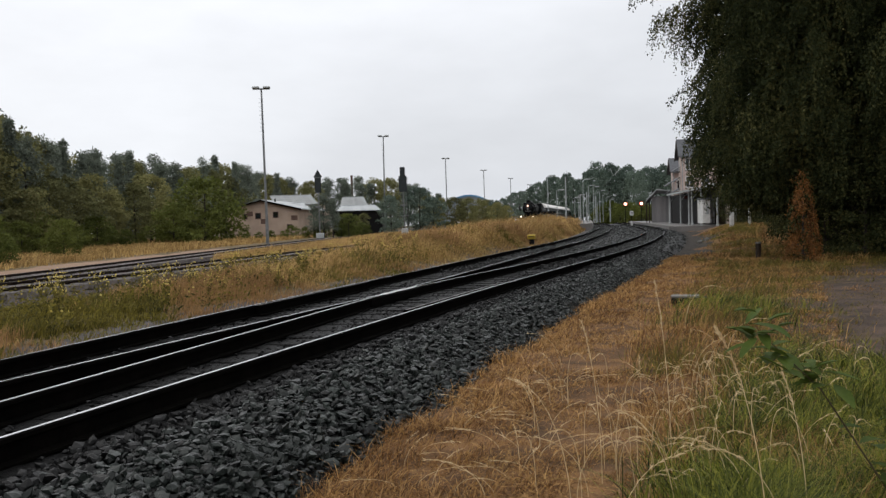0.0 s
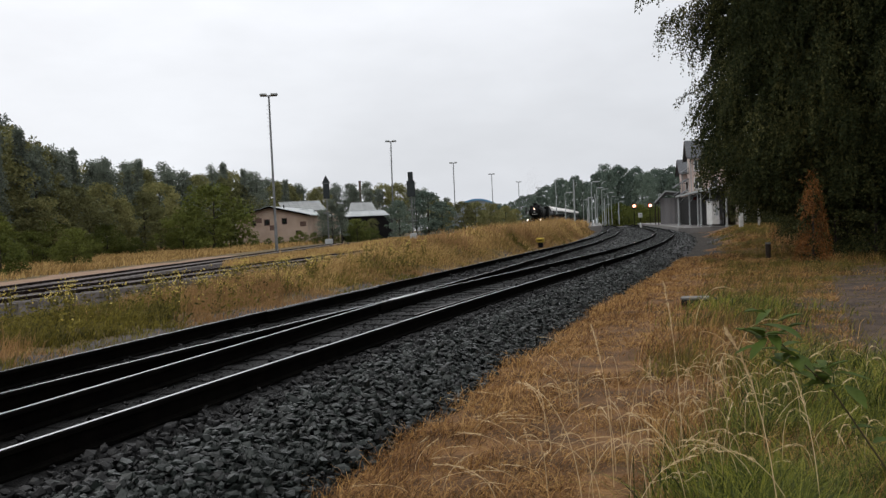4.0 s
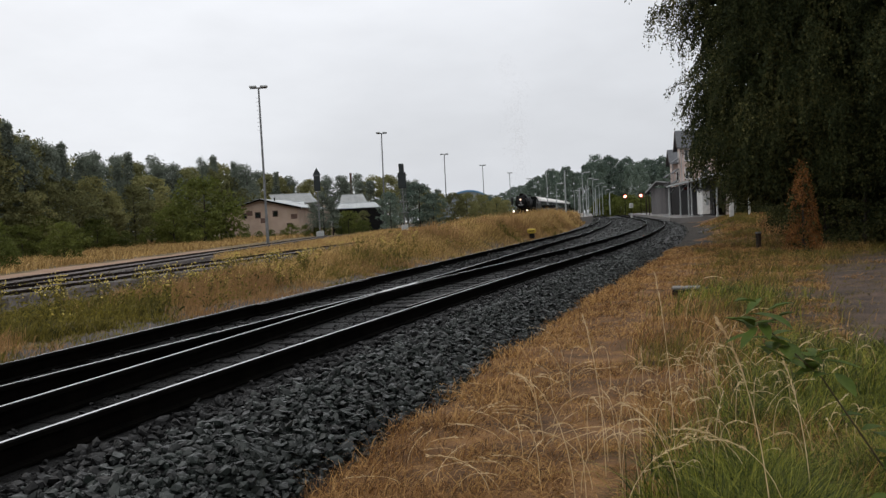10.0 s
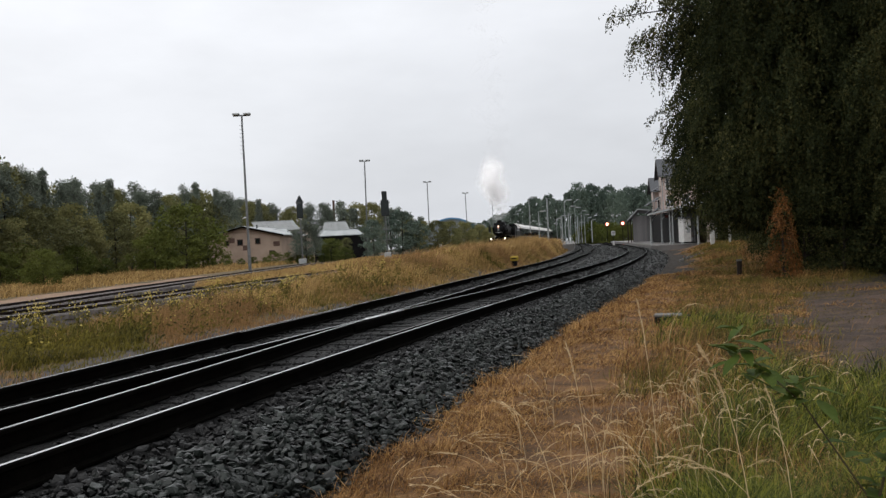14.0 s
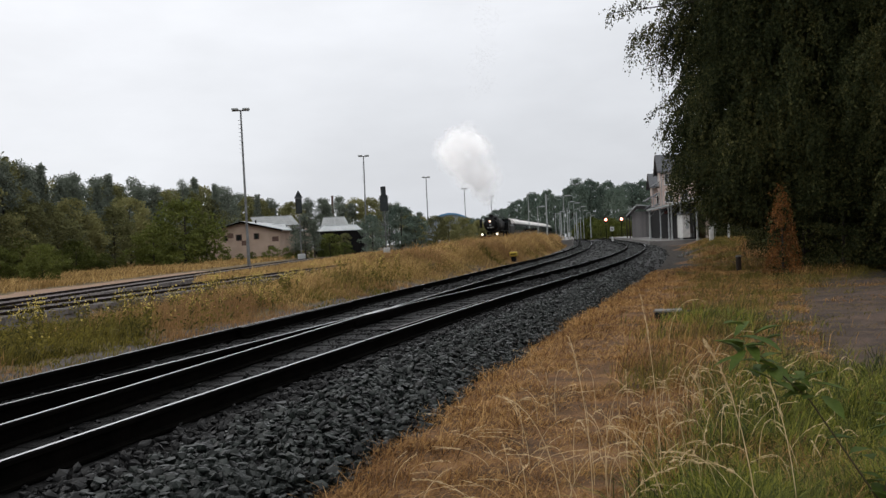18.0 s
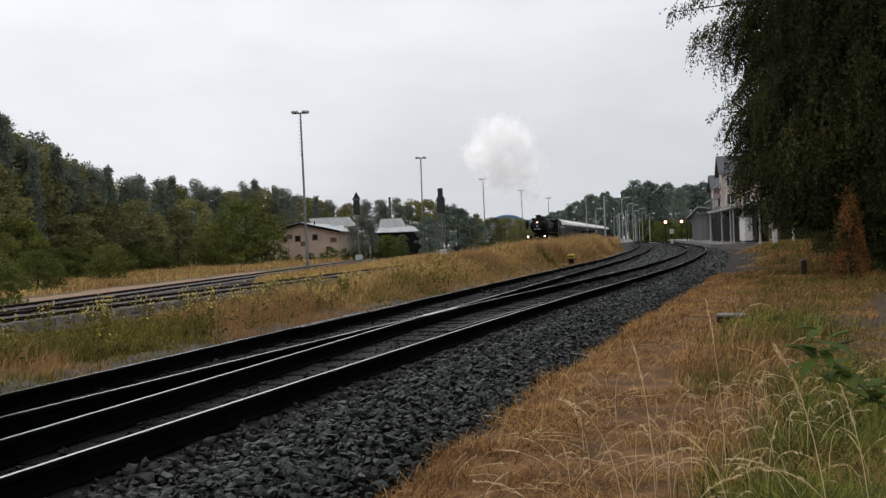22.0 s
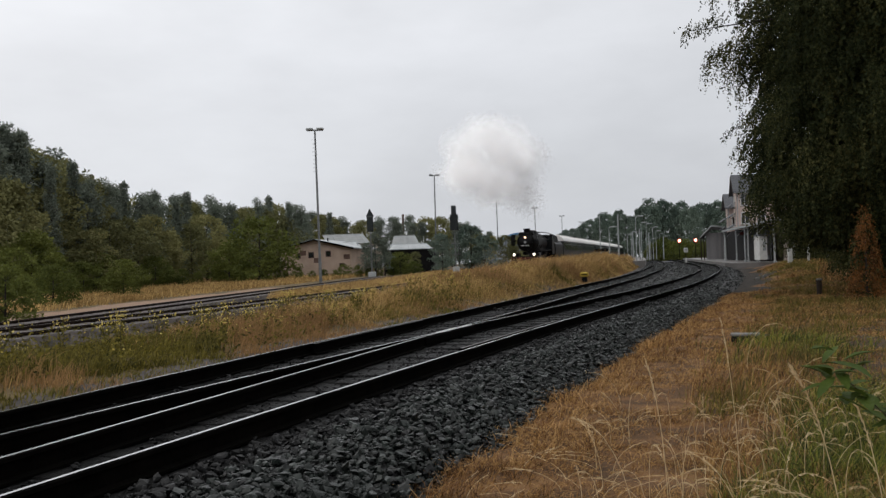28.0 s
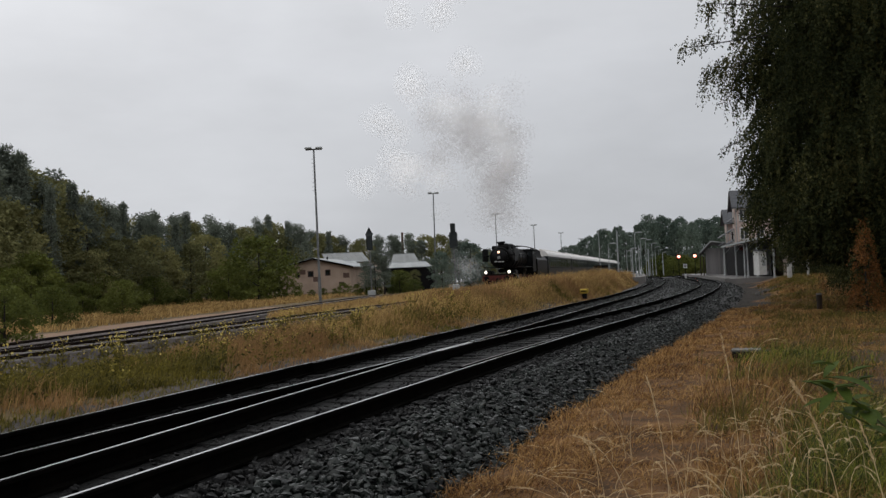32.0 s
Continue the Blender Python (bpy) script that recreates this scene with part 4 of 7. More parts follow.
part("trunk", trunk_shape(2.6, 0.05, 8, 0.4, 0.15, 91), M_BARK, copper, smooth=True)
part("crown", weeping_crown([0.1, 0.6, 1.3, 2.0, 2.6, 3.0], [0.62, 0.66, 0.52, 0.38, 0.22, 0.06], 80, 91, 0.05, 0.07, low=0.05, heart=0, mat=M_COPPER, per=8, size=0.42), None, copper)
part("green_shoot", crown_mesh("green_shoot", 2.4, 0.5, 0.02, 40, 26, 0.085, M_BIRCH, "round", 92), None, copper, kind="stuff")
plant(copper, used, 10.75, 26.0, 0.88, 0)


# ---- grasses ----
def grass(name, label, x, y, h, w, mat, lean=0.6, bend=0.35, wind=(0.25, 0.05)):
    n = len(x)
    pos = np.stack([x, y, ground_z(x, y) - 0.02], 1)
    a, q = rng.uniform(0, 2 * np.pi, n), rng.uniform(0, lean, n)
    ln = np.stack([np.cos(a) * q + wind[0], np.sin(a) * q + wind[1]], 1)
    v, f = blade_arrays(pos, h, w, ln, bend)
    return tagged(new(name, soup(name, v, f, mat)), label, "grass", kind="stuff")


def bare(x, y):
    """The bare reddish soil beside the verge."""
    j = rng.normal(0, 0.5, x.shape)
    return (x + j > 0.36 * y + 0.25 * np.maximum(0, y - 15)) & (x + j < 0.8 * y) & (y + 2 * j > 6.5) & (y + 3 * j < 25)


def green_edge(y):
    """How far aside, for its distance, the green begins."""
    return np.interp(y, [4.0, 5.0, 6.5, 9.0], [0.19, 0.255, 0.325, 0.34]) + rng.normal(0, 0.022, np.shape(y))


def patches(x, y, s, seed):
    return np.array([noise.noise(Vector((a * s, b * s, seed))) for a, b in zip(x, y)])


n = 16000
x, y = rng.uniform(-4, 9, n), rng.uniform(-10, 4.2, n)
k = x > C1(y) + 2.4
grass("trampled_grass", "short trampled dry grass on the path", x[k], y[k], rng.uniform(0.02, 0.10, k.sum()), np.full(k.sum(), 0.003), M_STRAW, 2.4, 1.1)
# the path side, near: short dry turf, then longer straw, then green
n = 190000
y = 4.0 + 32 * rng.uniform(0, 1, n) ** 1.9
x = C1(y) + 2.2 + rng.uniform(0, 1, n) ** 1.1 * (3.5 + 0.07 * y)
k = rng.uniform(0, 1, n) < 1 / (1 + np.exp(-7 * (patches(x, y, 0.9, 15.0) + 0.7 * patches(x, y, 2.6, 16.0)) - 1.6))
x, y = x[k], y[k]
n = len(x)
h = rng.uniform(0.015, 0.075, n) * (1 + 0.02 * y) * (1 + 0.8 * patches(x, y, 1.1, 5.0) + 0.8 * patches(x, y, 3.1, 8.0))
grass("dry_turf_grass", "short trampled reddish dry grass beside the ballast", x, y, h, 0.0022 + 0.00025 * y, M_STRAW, 2.4, 1.1)
# tufts that lean over the ballast's foot
nt = 420
ty = 4.4 + 30 * rng.uniform(0, 1, nt) ** 1.5
y = np.repeat(ty, 22) + rng.normal(0, 0.09, nt * 22)
x = np.repeat(C1(ty) + 2.45 + rng.gamma(1.5, 0.22, nt), 22) + rng.normal(0, 0.08, nt * 22)
grass("edge_tufts", "dry grass tufts leaning over the ballast's foot", x, y, np.repeat(rng.uniform(0.05, 0.2, nt), 22) * rng.uniform(0.6, 1.2, nt * 22), 0.0016 + 0.00025 * y, M_STRAW, 1.6, 0.9)
n = 26000
y = 4.0 + 24 * rng.uniform(0, 1, n) ** 1.6
x = 0.3 + 0.17 * y + np.abs(rng.normal(0, 1, n)) * (1.0 + 0.20 * y)
k = (x > C1(y) + 3.9) & (patches(x, y, 0.8, 2.0) > -0.22) & ~(bare(x, y) & (rng.uniform(0, 1, n) < 0.975)) & (rng.uniform(0, 1, n) < np.clip(1.4 - y / 14, 0.12, 1))
x, y = x[k], y[k]
grass("straw_grass", "long bleached grass bending over the path", x, y, rng.uniform(0.10, 0.42, len(x)), 0.0012 + 0.00022 * y, M_STRAW, 1.2, 0.8)
n = 80000
y = 3.6 + 6.0 * rng.uniform(0, 1, n) ** 1.3
x = y * (0.17 + rng.gamma(3.2, 0.062, n))
x[60000:] = y[60000:] * rng.uniform(0.33, 0.58, n - 60000)
x[:9000], y[:9000] = rng.normal(4.5, 0.55, 9000), rng.normal(13.6, 1.0, 9000)
k = (patches(x, y, 0.7, 7.0) + 0.5 * patches(x, y, 2.2, 17.0) + rng.normal(0, 0.15, n) + 2.6 * (x / y - 0.33) > 0.0) & ((x / y > green_edge(y)) | (y > 10)) & ~(bare(x, y) & (rng.uniform(0, 1, n) < 0.975)) & (np.hypot(x - 3.35, (y - 10.2) * 0.6) > 0.55)
x, y = x[k], y[k]
grass("green_grass", "lush green grass at the edge of the path", x, y, rng.uniform(0.08, 0.38, len(x)) * (1 + 0.8 * patches(x, y, 1.3, 27.0)), 0.0018 + 0.0003 * y, M_GREEN, 1.0, 0.7)
nt, per = 560, 34
ty = 4.0 + 4.6 * rng.uniform(0, 1, nt) ** 1.25
tx = ty * np.where(rng.uniform(0, 1, nt) < 0.6, rng.uniform(0.29, 0.60, nt), 0.20 + rng.gamma(2.0, 0.06, nt))
keep = tx / ty > green_edge(ty)
tx, ty = tx[keep], ty[keep]
nt = len(tx)
y = np.repeat(ty, per) + rng.normal(0, 0.055, nt * per)
x = np.repeat(tx, per) + rng.normal(0, 0.055, nt * per)
h = np.repeat(rng.uniform(0.16, 0.44, nt) * np.clip(1.15 - 0.06 * ty, 0.6, 1), per) * rng.uniform(0.5, 1.15, nt * per)
grass("green_tufts", "long arching green grass in tufts beside the path", x, y, h, 0.0017 + 0.00035 * y, M_GREEN, 1.3, 0.8, (-0.1, 0.0))
nt, per = 4200, 24
ty = 8.5 + 60 * rng.uniform(0, 1, nt) ** 1.5
wide = np.where(ty > 28, 3.7, 4.0)
tx = C1(ty) + wide + rng.beta(1.5, 1.1, nt) * np.where(ty > 28, 7.1, 6.0)
k = ~(bare(tx, ty) & (rng.uniform(0, 1, nt) < 0.88)) & (np.hypot(tx - 4.25, (ty - 15.0) * 0.55) > 0.75)
tx, ty = tx[k], ty[k]
nt = len(tx)
y = np.repeat(ty, per) + rng.normal(0, 0.10, nt * per) * (1 + 0.03 * np.repeat(ty, per))
x = np.repeat(tx, per) + rng.normal(0, 0.10, nt * per) * (1 + 0.03 * np.repeat(ty, per))
near_post = np.clip(np.hypot(x - 11.0, (y - 29.5) * 0.5) / 1.6, 0.25, 1)
h = np.repeat(rng.uniform(0.06, 0.34, nt) * (1 + 0.9 * patches(tx, ty, 0.35, 1.0)) * np.where(bare(tx, ty), 0.5, 1.0), per) * rng.uniform(0.5, 1.1, nt * per) * near_post
shade = np.repeat(patches(tx, ty, 0.4, 4.0) + 0.6 * patches(tx, ty, 1.1, 14.0) + rng.normal(0, 0.12, nt) + np.where(ty > 28, -0.12, 0.10), per)
w = 0.0016 + 0.00021 * y
for nm, lb, k, mt in (("verge_grass", "tall yellowish verge grass towards the trees", (shade > -0.22) & (shade <= 0.04), M_VERGE),
                      ("verge_herbs", "green weeds among the verge grass", shade > 0.04, M_HERB),
                      ("verge_straw", "golden dry grass along the verge", shade <= -0.22, M_STRAW)):
    grass(nm, lb, x[k], y[k], h[k], w[k], mt, 1.7, 0.9)

# thin dry litter over the bare soil
n = 16000
y = 6.5 + 18 * rng.uniform(0, 1, n) ** 1.3
x = y * rng.uniform(0.34, 0.72, n)
k = patches(x, y, 0.8, 61.0) + 0.6 * patches(x, y, 2.4, 62.0) + rng.normal(0, 0.15, n) > 0.02
x, y = x[k], y[k]
grass("soil_litter", "thin withered grass lying on the bare soil", x, y, rng.uniform(0.015, 0.07, len(x)) * (1 + 0.02 * y), 0.0014 + 0.0002 * y, M_VERGE, 2.4, 1.1)

# the meadow between the tracks: golden, reddish and green patches
nt = 9500
ty = 6 + 165 * rng.uniform(0, 1, nt) ** 1.45
per = 24
y = np.repeat(ty, per) + rng.normal(0, 1, nt * per) * (0.10 + 0.0022 * np.repeat(ty, per))
n = nt * per
lo, hi = CT(y) + 1.15, C2(y) - 2.7
x = np.clip(np.repeat(rng.uniform(0, 1, nt), per) + rng.normal(0, 1, n) * (0.10 + 0.0022 * y) / (hi - lo), 0, 1)
x = lo + (hi - lo) * x
tuft = np.repeat(rng.uniform(0.45, 1.25, nt), per)
hue = np.repeat(rng.normal(0, 0.16, nt), per)
edge = np.clip((hi - x) / 1.5, 0.3, 1)
tall = (0.62 + 0.62 * np.clip((y - 20) / 45, 0, 1)) * np.where(y < 40, np.clip((x - lo) / 3.0, 0.5, 1), 1)
h = rng.uniform(0.4, 0.85, n) * tuft * edge * tall * (1 + 0.75 * patches(x, y, 0.3, 3.0))
w = 0.003 + 0.00024 * y
pz = 1.7 * patches(x, y, 0.17, 9.0) + 0.8 * patches(x, y, 0.6, 6.0)
green = pz + 0.42 * np.clip((30 - y) / 22, -0.4, 1) + 0.25 * (1 - edge) + hue + rng.normal(0, 0.1, n)
red = 1.6 * patches(x, y, 0.13, 21.0) + 0.03 + 0.12 * np.clip((30 - y) / 20, 0, 1) + np.repeat(rng.normal(0, 0.2, nt), per)
k = green > 0.56
grass("meadow_herbs", "green weeds in the dry meadow", x[k], y[k], h[k] * 0.8, w[k] * 1.4, M_HERB, 1.1, 0.6)
k2 = ~k & (red > 0.08)
grass("reddish_grass", "reddish seeding grass in the meadow", x[k2], y[k2], h[k2], w[k2], M_PINKGRASS, 0.9, 0.5)
k3 = ~k & ~k2
grass("meadow_grass", "tall golden dry meadow grass between the tracks", x[k3], y[k3], h[k3], w[k3], M_REED, 0.9, 0.5)
# leafy weeds in clumps, with small pale yellow flowers above them
nc, per = 1000, 44
cy2 = 11 + 75 * rng.uniform(0, 1, nc) ** 1.5
clo, chi = CT(cy2) + 1.8, C2(cy2) - 3.0
cx2 = clo + (chi - clo) * np.where(rng.uniform(0, 1, nc) < 0.35, rng.beta(8, 1.1, nc), rng.uniform(0, 1, nc) ** 1.2)
keep = patches(cx2, cy2, 0.22, 33.0) + rng.normal(0, 0.2, nc) > 0.0
cx2, cy2 = cx2[keep], cy2[keep]
nc = len(cx2)
ht = rng.uniform(0.15, 0.75, nc)
px, py, pu = np.repeat(cx2, per) + rng.normal(0, 0.16, nc * per), np.repeat(cy2, per) + rng.normal(0, 0.16, nc * per), rng.uniform(0, 1, nc * per)
pos = np.stack([px, py, ground_z(px, py) + np.repeat(ht, per) * pu], 1)
ax = np.stack([px - np.repeat(cx2, per), py - np.repeat(cy2, per), np.full(nc * per, 0.12)], 1) + rng.normal(0, 0.12, (nc * per, 3))
sz = rng.uniform(0.04, 0.105, nc * per)
tagged(new("meadow_weeds", soup("meadow_weeds", *leaf_arrays(pos, ax, sz, sz * 0.42, rng.normal(size=(nc * per, 3))), M_HERB)), "leafy green weeds in the dry meadow", "weeds", kind="stuff")
sel = np.repeat((patches(cx2, cy2, 0.3, 41.0) > 0.16) & (cy2 < 60), 7)
px, py = np.repeat(cx2, 7)[sel] + rng.normal(0, 0.2, sel.sum()), np.repeat(cy2, 7)[sel] + rng.normal(0, 0.2, sel.sum())
pos = np.stack([px, py, ground_z(px, py) + np.repeat(ht, 7)[sel] * rng.uniform(0.85, 1.25, sel.sum())], 1)
sz = rng.uniform(0.025, 0.05, len(px))
tagged(new("meadow_flowers", soup("meadow_flowers", *leaf_arrays(pos, rng.normal(size=(len(px), 3)), sz, sz, rng.normal(size=(len(px), 3))), M_YELLOW)), "small pale yellow flowers in the meadow", "flowers", kind="stuff")
# beyond the yard
n = 60000
y = 14 + 110 * rng.uniform(0, 1, n) ** 1.3
x = CL(y) - 6.6 - rng.uniform(0, 1, n) * (6 + 0.25 * y)
grass("yard_grass", "straw-coloured grass between the yard and the wood", x, y, rng.uniform(0.1, 0.5, n) * (1 + 0.9 * patches(x, y, 0.25, 51.0)), 0.008 + 0.0003 * y, M_REED, 1.0, 0.5)
n = 30000
y = 40 + 90 * rng.uniform(0, 1, n) ** 1.2
x = CL(y) + 2.0 + rng.uniform(0, 1, n) * np.maximum(CT(y) - CL(y) - 4.0, 0.2)
grass("yard_middle_grass", "dry grass between the yard tracks", x, y, rng.uniform(0.2, 0.6, n), 0.008 + 0.0003 * y, M_REED, 0.5, 0.4)


# tall yellow-flowered weeds along the meadow's edge
def ragwort(seed):
    g = np.random.default_rng(seed)
    t = thing("flowering_weed", "tall weed with small yellow flower heads", "weed", "yellow weeds in the meadow")
    s = Shape()
    tops = []
    for k in range(3):
        a = g.uniform(0, 6.28)
        b = Vector((math.cos(a) * 0.14, math.sin(a) * 0.14, g.uniform(0.75, 1.05)))
        s.rod((0, 0, 0), b, 0.009, 5, r2=0.005)
        tops.append(b)
    part("stem", s, M_STEM, t)
    p = np.concatenate([np.array(b)[None] * g.uniform(0.25, 0.9, (14, 1)) + g.normal(0, 0.02, (14, 3)) for b in tops])
    ax = g.normal(0, 1, (len(p), 3)) + [0, 0, 0.3]
    part("foliage", soup("foliage", *leaf_arrays(p, ax, np.full(len(p), 0.13), np.full(len(p), 0.045), g.normal(size=(len(p), 3))), M_HERB), None, t, kind="stuff")
    p = np.concatenate([np.array(b)[None] + g.normal(0, 0.07, (11, 3)) for b in tops])
    ax = g.normal(0, 1, (len(p), 3))
    part("flower_head", soup("flower_head", *leaf_arrays(p, ax, np.full(len(p), 0.050), np.full(len(p), 0.046), g.normal(size=(len(p), 3))), M_YELLOW), None, t, kind="stuff")
    return t


weeds = [ragwort(k) for k in range(4)]
for k in range(84):
    y = 11 + 30 * rt.random() ** 1.2
    lo, hi = float(CT(y)) + 1.9, float(C2(y)) - 3.6
    x = lo + (hi - lo) * rt.random() ** 1.3
    plant(weeds[k % 4], used, x, y, rt.uniform(0.45, 0.85), rt.uniform(0, 360))


# ---- near plants on the path ----
def stalk(x, y, h, lean, heads, seed, arch=False, thick=1.0):
    """A dry grass stalk with a feathery seed head; arch: its head nods right over."""
    g = np.random.default_rng(seed)
    t = thing("dry_stalk", "bleached dry grass stalk with a nodding seed head" if arch else "bleached dry grass stalk with a seed head", "grass stalk", "dry stalks beside the path")
    s = Shape()
    us = np.linspace(0, 1, 9)
    if arch:
        pts = [Vector((lean[0] * u ** 2.6, lean[1] * u ** 2.6, h * math.sin(2.05 * u))) for u in us]
    else:
        pts = [Vector((lean[0] * u ** 2.2, lean[1] * u ** 2.2, h * (u - 0.75 * np.hypot(*lean) * u ** 4))) for u in us]
    s.tube(pts, [(0.0019 - 0.00014 * i) * thick for i in range(9)], 5)
    part("stem", s, M_STALK, t)
    w = g.uniform(0.60 if arch else 0.72, 1.0, heads)
    p = np.stack([np.interp(w, us, [q[i] for q in pts]) for i in range(3)], 1)
    d = np.stack([np.interp(np.minimum(w + 0.12, 1.12), [*us, 1.12], [q[i] for q in pts] + [2 * pts[8][i] - pts[7][i]]) for i in range(3)], 1) - p
    d = unit(d) + g.normal(0, 0.28, (heads, 3)) - ([0, 0, 0.15] if arch else [0, 0, 0])
    part("seed_head", soup("seed_head", *leaf_arrays(p, d, g.uniform(0.018, 0.034, heads), np.full(heads, 0.0029 * thick), g.normal(size=(heads, 3))), M_STALK), None, t, kind="stuff")
    t.matrix_basis = pose(x, y, float(ground_z(x, y)) - 0.02)
    return t


for k, (xx, yy, hh, lx, hd, th) in enumerate(((1.19, 3.2, 1.34, -0.19, 90, 1.45), (1.29, 5.0, 1.26, -0.08, 50, 1.3), (0.885, 5.0, 1.05, -0.10, 50, 1.3), (0.62, 4.4, 0.98, -0.30, 44, 1.25),
                                              (1.10, 4.2, 0.75, -0.26, 50, 1.3), (0.75, 3.9, 0.62, 0.30, 50, 1.2), (2.9, 9.0, 0.75, 0.45, 60, 1.5), (3.2, 11.6, 0.95, 0.5, 60, 1.6),
                                              (0.20, 4.9, 0.34, -0.34, 50, 1.5), (1.50, 4.3, 0.62, -0.40, 50, 1.4), (1.42, 3.6, 0.80, -0.36, 40, 1.25), (1.62, 3.9, 0.95, -0.12, 60, 1.4))):
    stalk(xx, yy, hh, (lx, 0.0), hd, 1 + k, thick=th)
# loose single stalks, then the nodding ones in drifts along the green
for k in range(50):
    yy = 4.6 + 4.8 * rt.random() ** 1.3
    xx = yy * rt.uniform(0.10, 0.46) + rt.gauss(0, 0.08)
    a = rt.uniform(0, 6.28)
    q = rt.uniform(0.15, 0.42)
    stalk(xx, yy, rt.uniform(0.22, 0.6), (math.cos(a) * q, math.sin(a) * q * 0.6), 20, 100 + k)
for k in range(95):
    yy = 4.3 + 3.4 * rt.random() ** 1.2
    xx = yy * min(0.62, max(0.10, rt.gauss(0.27, 0.08) if k % 3 else rt.uniform(0.26, 0.60)))
    a = rt.choice((3.14, 3.14, 0.0)) + rt.gauss(0, 0.6)
    q = rt.uniform(0.12, 0.26)
    stalk(xx, yy, rt.uniform(0.20, 0.46), (math.cos(a) * q, math.sin(a) * q), 24, 400 + k, True)
for k in range(40):
    yy = 4.9 + 3.6 * rt.random()
    xx = yy * rt.uniform(0.0, 0.2) - 0.35 + 0.0 * yy
    if xx < float(C1(yy)) + 2.5:
        continue
    a = rt.uniform(0, 6.28)
    q = rt.uniform(0.3, 0.5)
    stalk(xx, yy, rt.uniform(0.08, 0.24), (math.cos(a) * q, math.sin(a) * q * 0.6), 24, 700 + k)


def sapling(x, y):
    """A young shrub with broad leaves on a leaning stem."""
    g = np.random.default_rng(4)
    t = thing("sapling", "young green broad-leaved sapling in the grass", "sapling")
    stem = [Vector((0.42, 0, 0)), Vector((0.24, 0.02, 0.5)), Vector((-0.02, 0.0, 0.90)), Vector((-0.25, -0.02, 1.12))]
    s = Shape()
    for i in range(3):
        s.rod(stem[i], stem[i + 1], 0.0055 - 0.0013 * i, 7, r2=0.0055 - 0.0013 * (i + 1))
    twig = (Vector((0.24, 0.02, 0.5)), Vector((0.30, -0.05, 0.84)))
    s.rod(*twig, 0.006, 6, r2=0.003)
    part("stem", s, M_STEM, t, smooth=True)
    anchors = [stem[1].lerp(stem[2], 0.6), stem[2], stem[2].lerp(stem[3], 0.35), stem[2].lerp(stem[3], 0.7), stem[3], stem[3]]
    anchors += [twig[0].lerp(twig[1], q) for q in (0.3, 0.55, 0.75, 0.9, 1.0)] + [stem[0].lerp(stem[1], 0.8), stem[1]]
    for k, b in enumerate(anchors * 2 + anchors[1:6] * 6 + anchors[6:11] * 3):
        a = k * 2.4 + g.uniform(-0.3, 0.3)
        d = Vector((math.cos(a), math.sin(a), g.uniform(-0.35, 0.7))).normalized()
        b = b + Vector(g.normal(0, 0.03, 3))
        ln, wd = g.uniform(0.08, 0.15), g.uniform(0.036, 0.064)
        sd = d.cross(Vector((0, 0, 1))).normalized()
        up = sd.cross(d)
        rows, fc = [], []
        for i, (u, w) in enumerate(((0, 0.06), (0.2, 0.62), (0.45, 1.0), (0.7, 0.78), (0.9, 0.32), (1.0, 0.02))):
            c = b + d * ln * u - Vector((0, 0, 1)) * ln * 0.16 * u * u
            rows += [c - sd * wd * w * 0.5 + up * wd * w * 0.16, c, c + sd * wd * w * 0.5 + up * wd * w * 0.16]
        for i in range(5):
            fc += [(3 * i, 3 * i + 1, 3 * i + 4, 3 * i + 3), (3 * i + 1, 3 * i + 2, 3 * i + 5, 3 * i + 4)]
        part("leaf", Shape().add(rows, fc), M_SAPLING, t, smooth=True)
    t.matrix_basis = pose(x, y, float(ground_z(x, y)))
    return t


sapling(1.38, 3.15)


# ---- lighting masts and platform lamps ----
def yard_mast():
    t = thing("yard_light_mast", "tall grey steel light mast with a flat lamp bar", "light mast", "light masts along the yard")
    part("pole", Shape().lathe((0, 0, -0.3), (0, 0, 13.9), [(0, 0.15), (0.18, 0.14), (0.19, 0.115), (1, 0.075)], 12), M_GALV, t, smooth=True)
    part("crossbar", Shape().box((0, 0, 13.95), (1.5, 0.14, 0.12), 0.02), M_GALV, t)
    for sx in (-0.48, 0.48):
        lamp = part("lamp_head", Shape().box((sx, -0.05, 14.06), (0.62, 0.5, 0.17), 0.05), M_LAMPHEAD, t)
    iron = Shape().box((-0.17, 0, 0), (0.2, 0.03, 0.03), 0.005).mesh("step_iron", M_GALV)
    for k in range(9):
        part("step_iron", iron, None, t).location = (0, 0, 10.2 + 0.36 * k)
    return t


mast = yard_mast()
spots = [(-11.42, 79.3), (-3.80, 125), (0.29, 170), (2.79, 211), (4.5, 254), (5.75, 300), (6.6, 345)]
for k, (a, d) in enumerate(spots):
    x, y = az(a, d)
    m = pose(x, y, -0.3 if k == 0 else 0.0, 0, (-0.5, 0.4, 0, -0.3, 0.3, 0, 0)[k], a * -0.4)
    if k == 0:
        mast.matrix_basis = m
    else:
        copy_thing(mast, m)


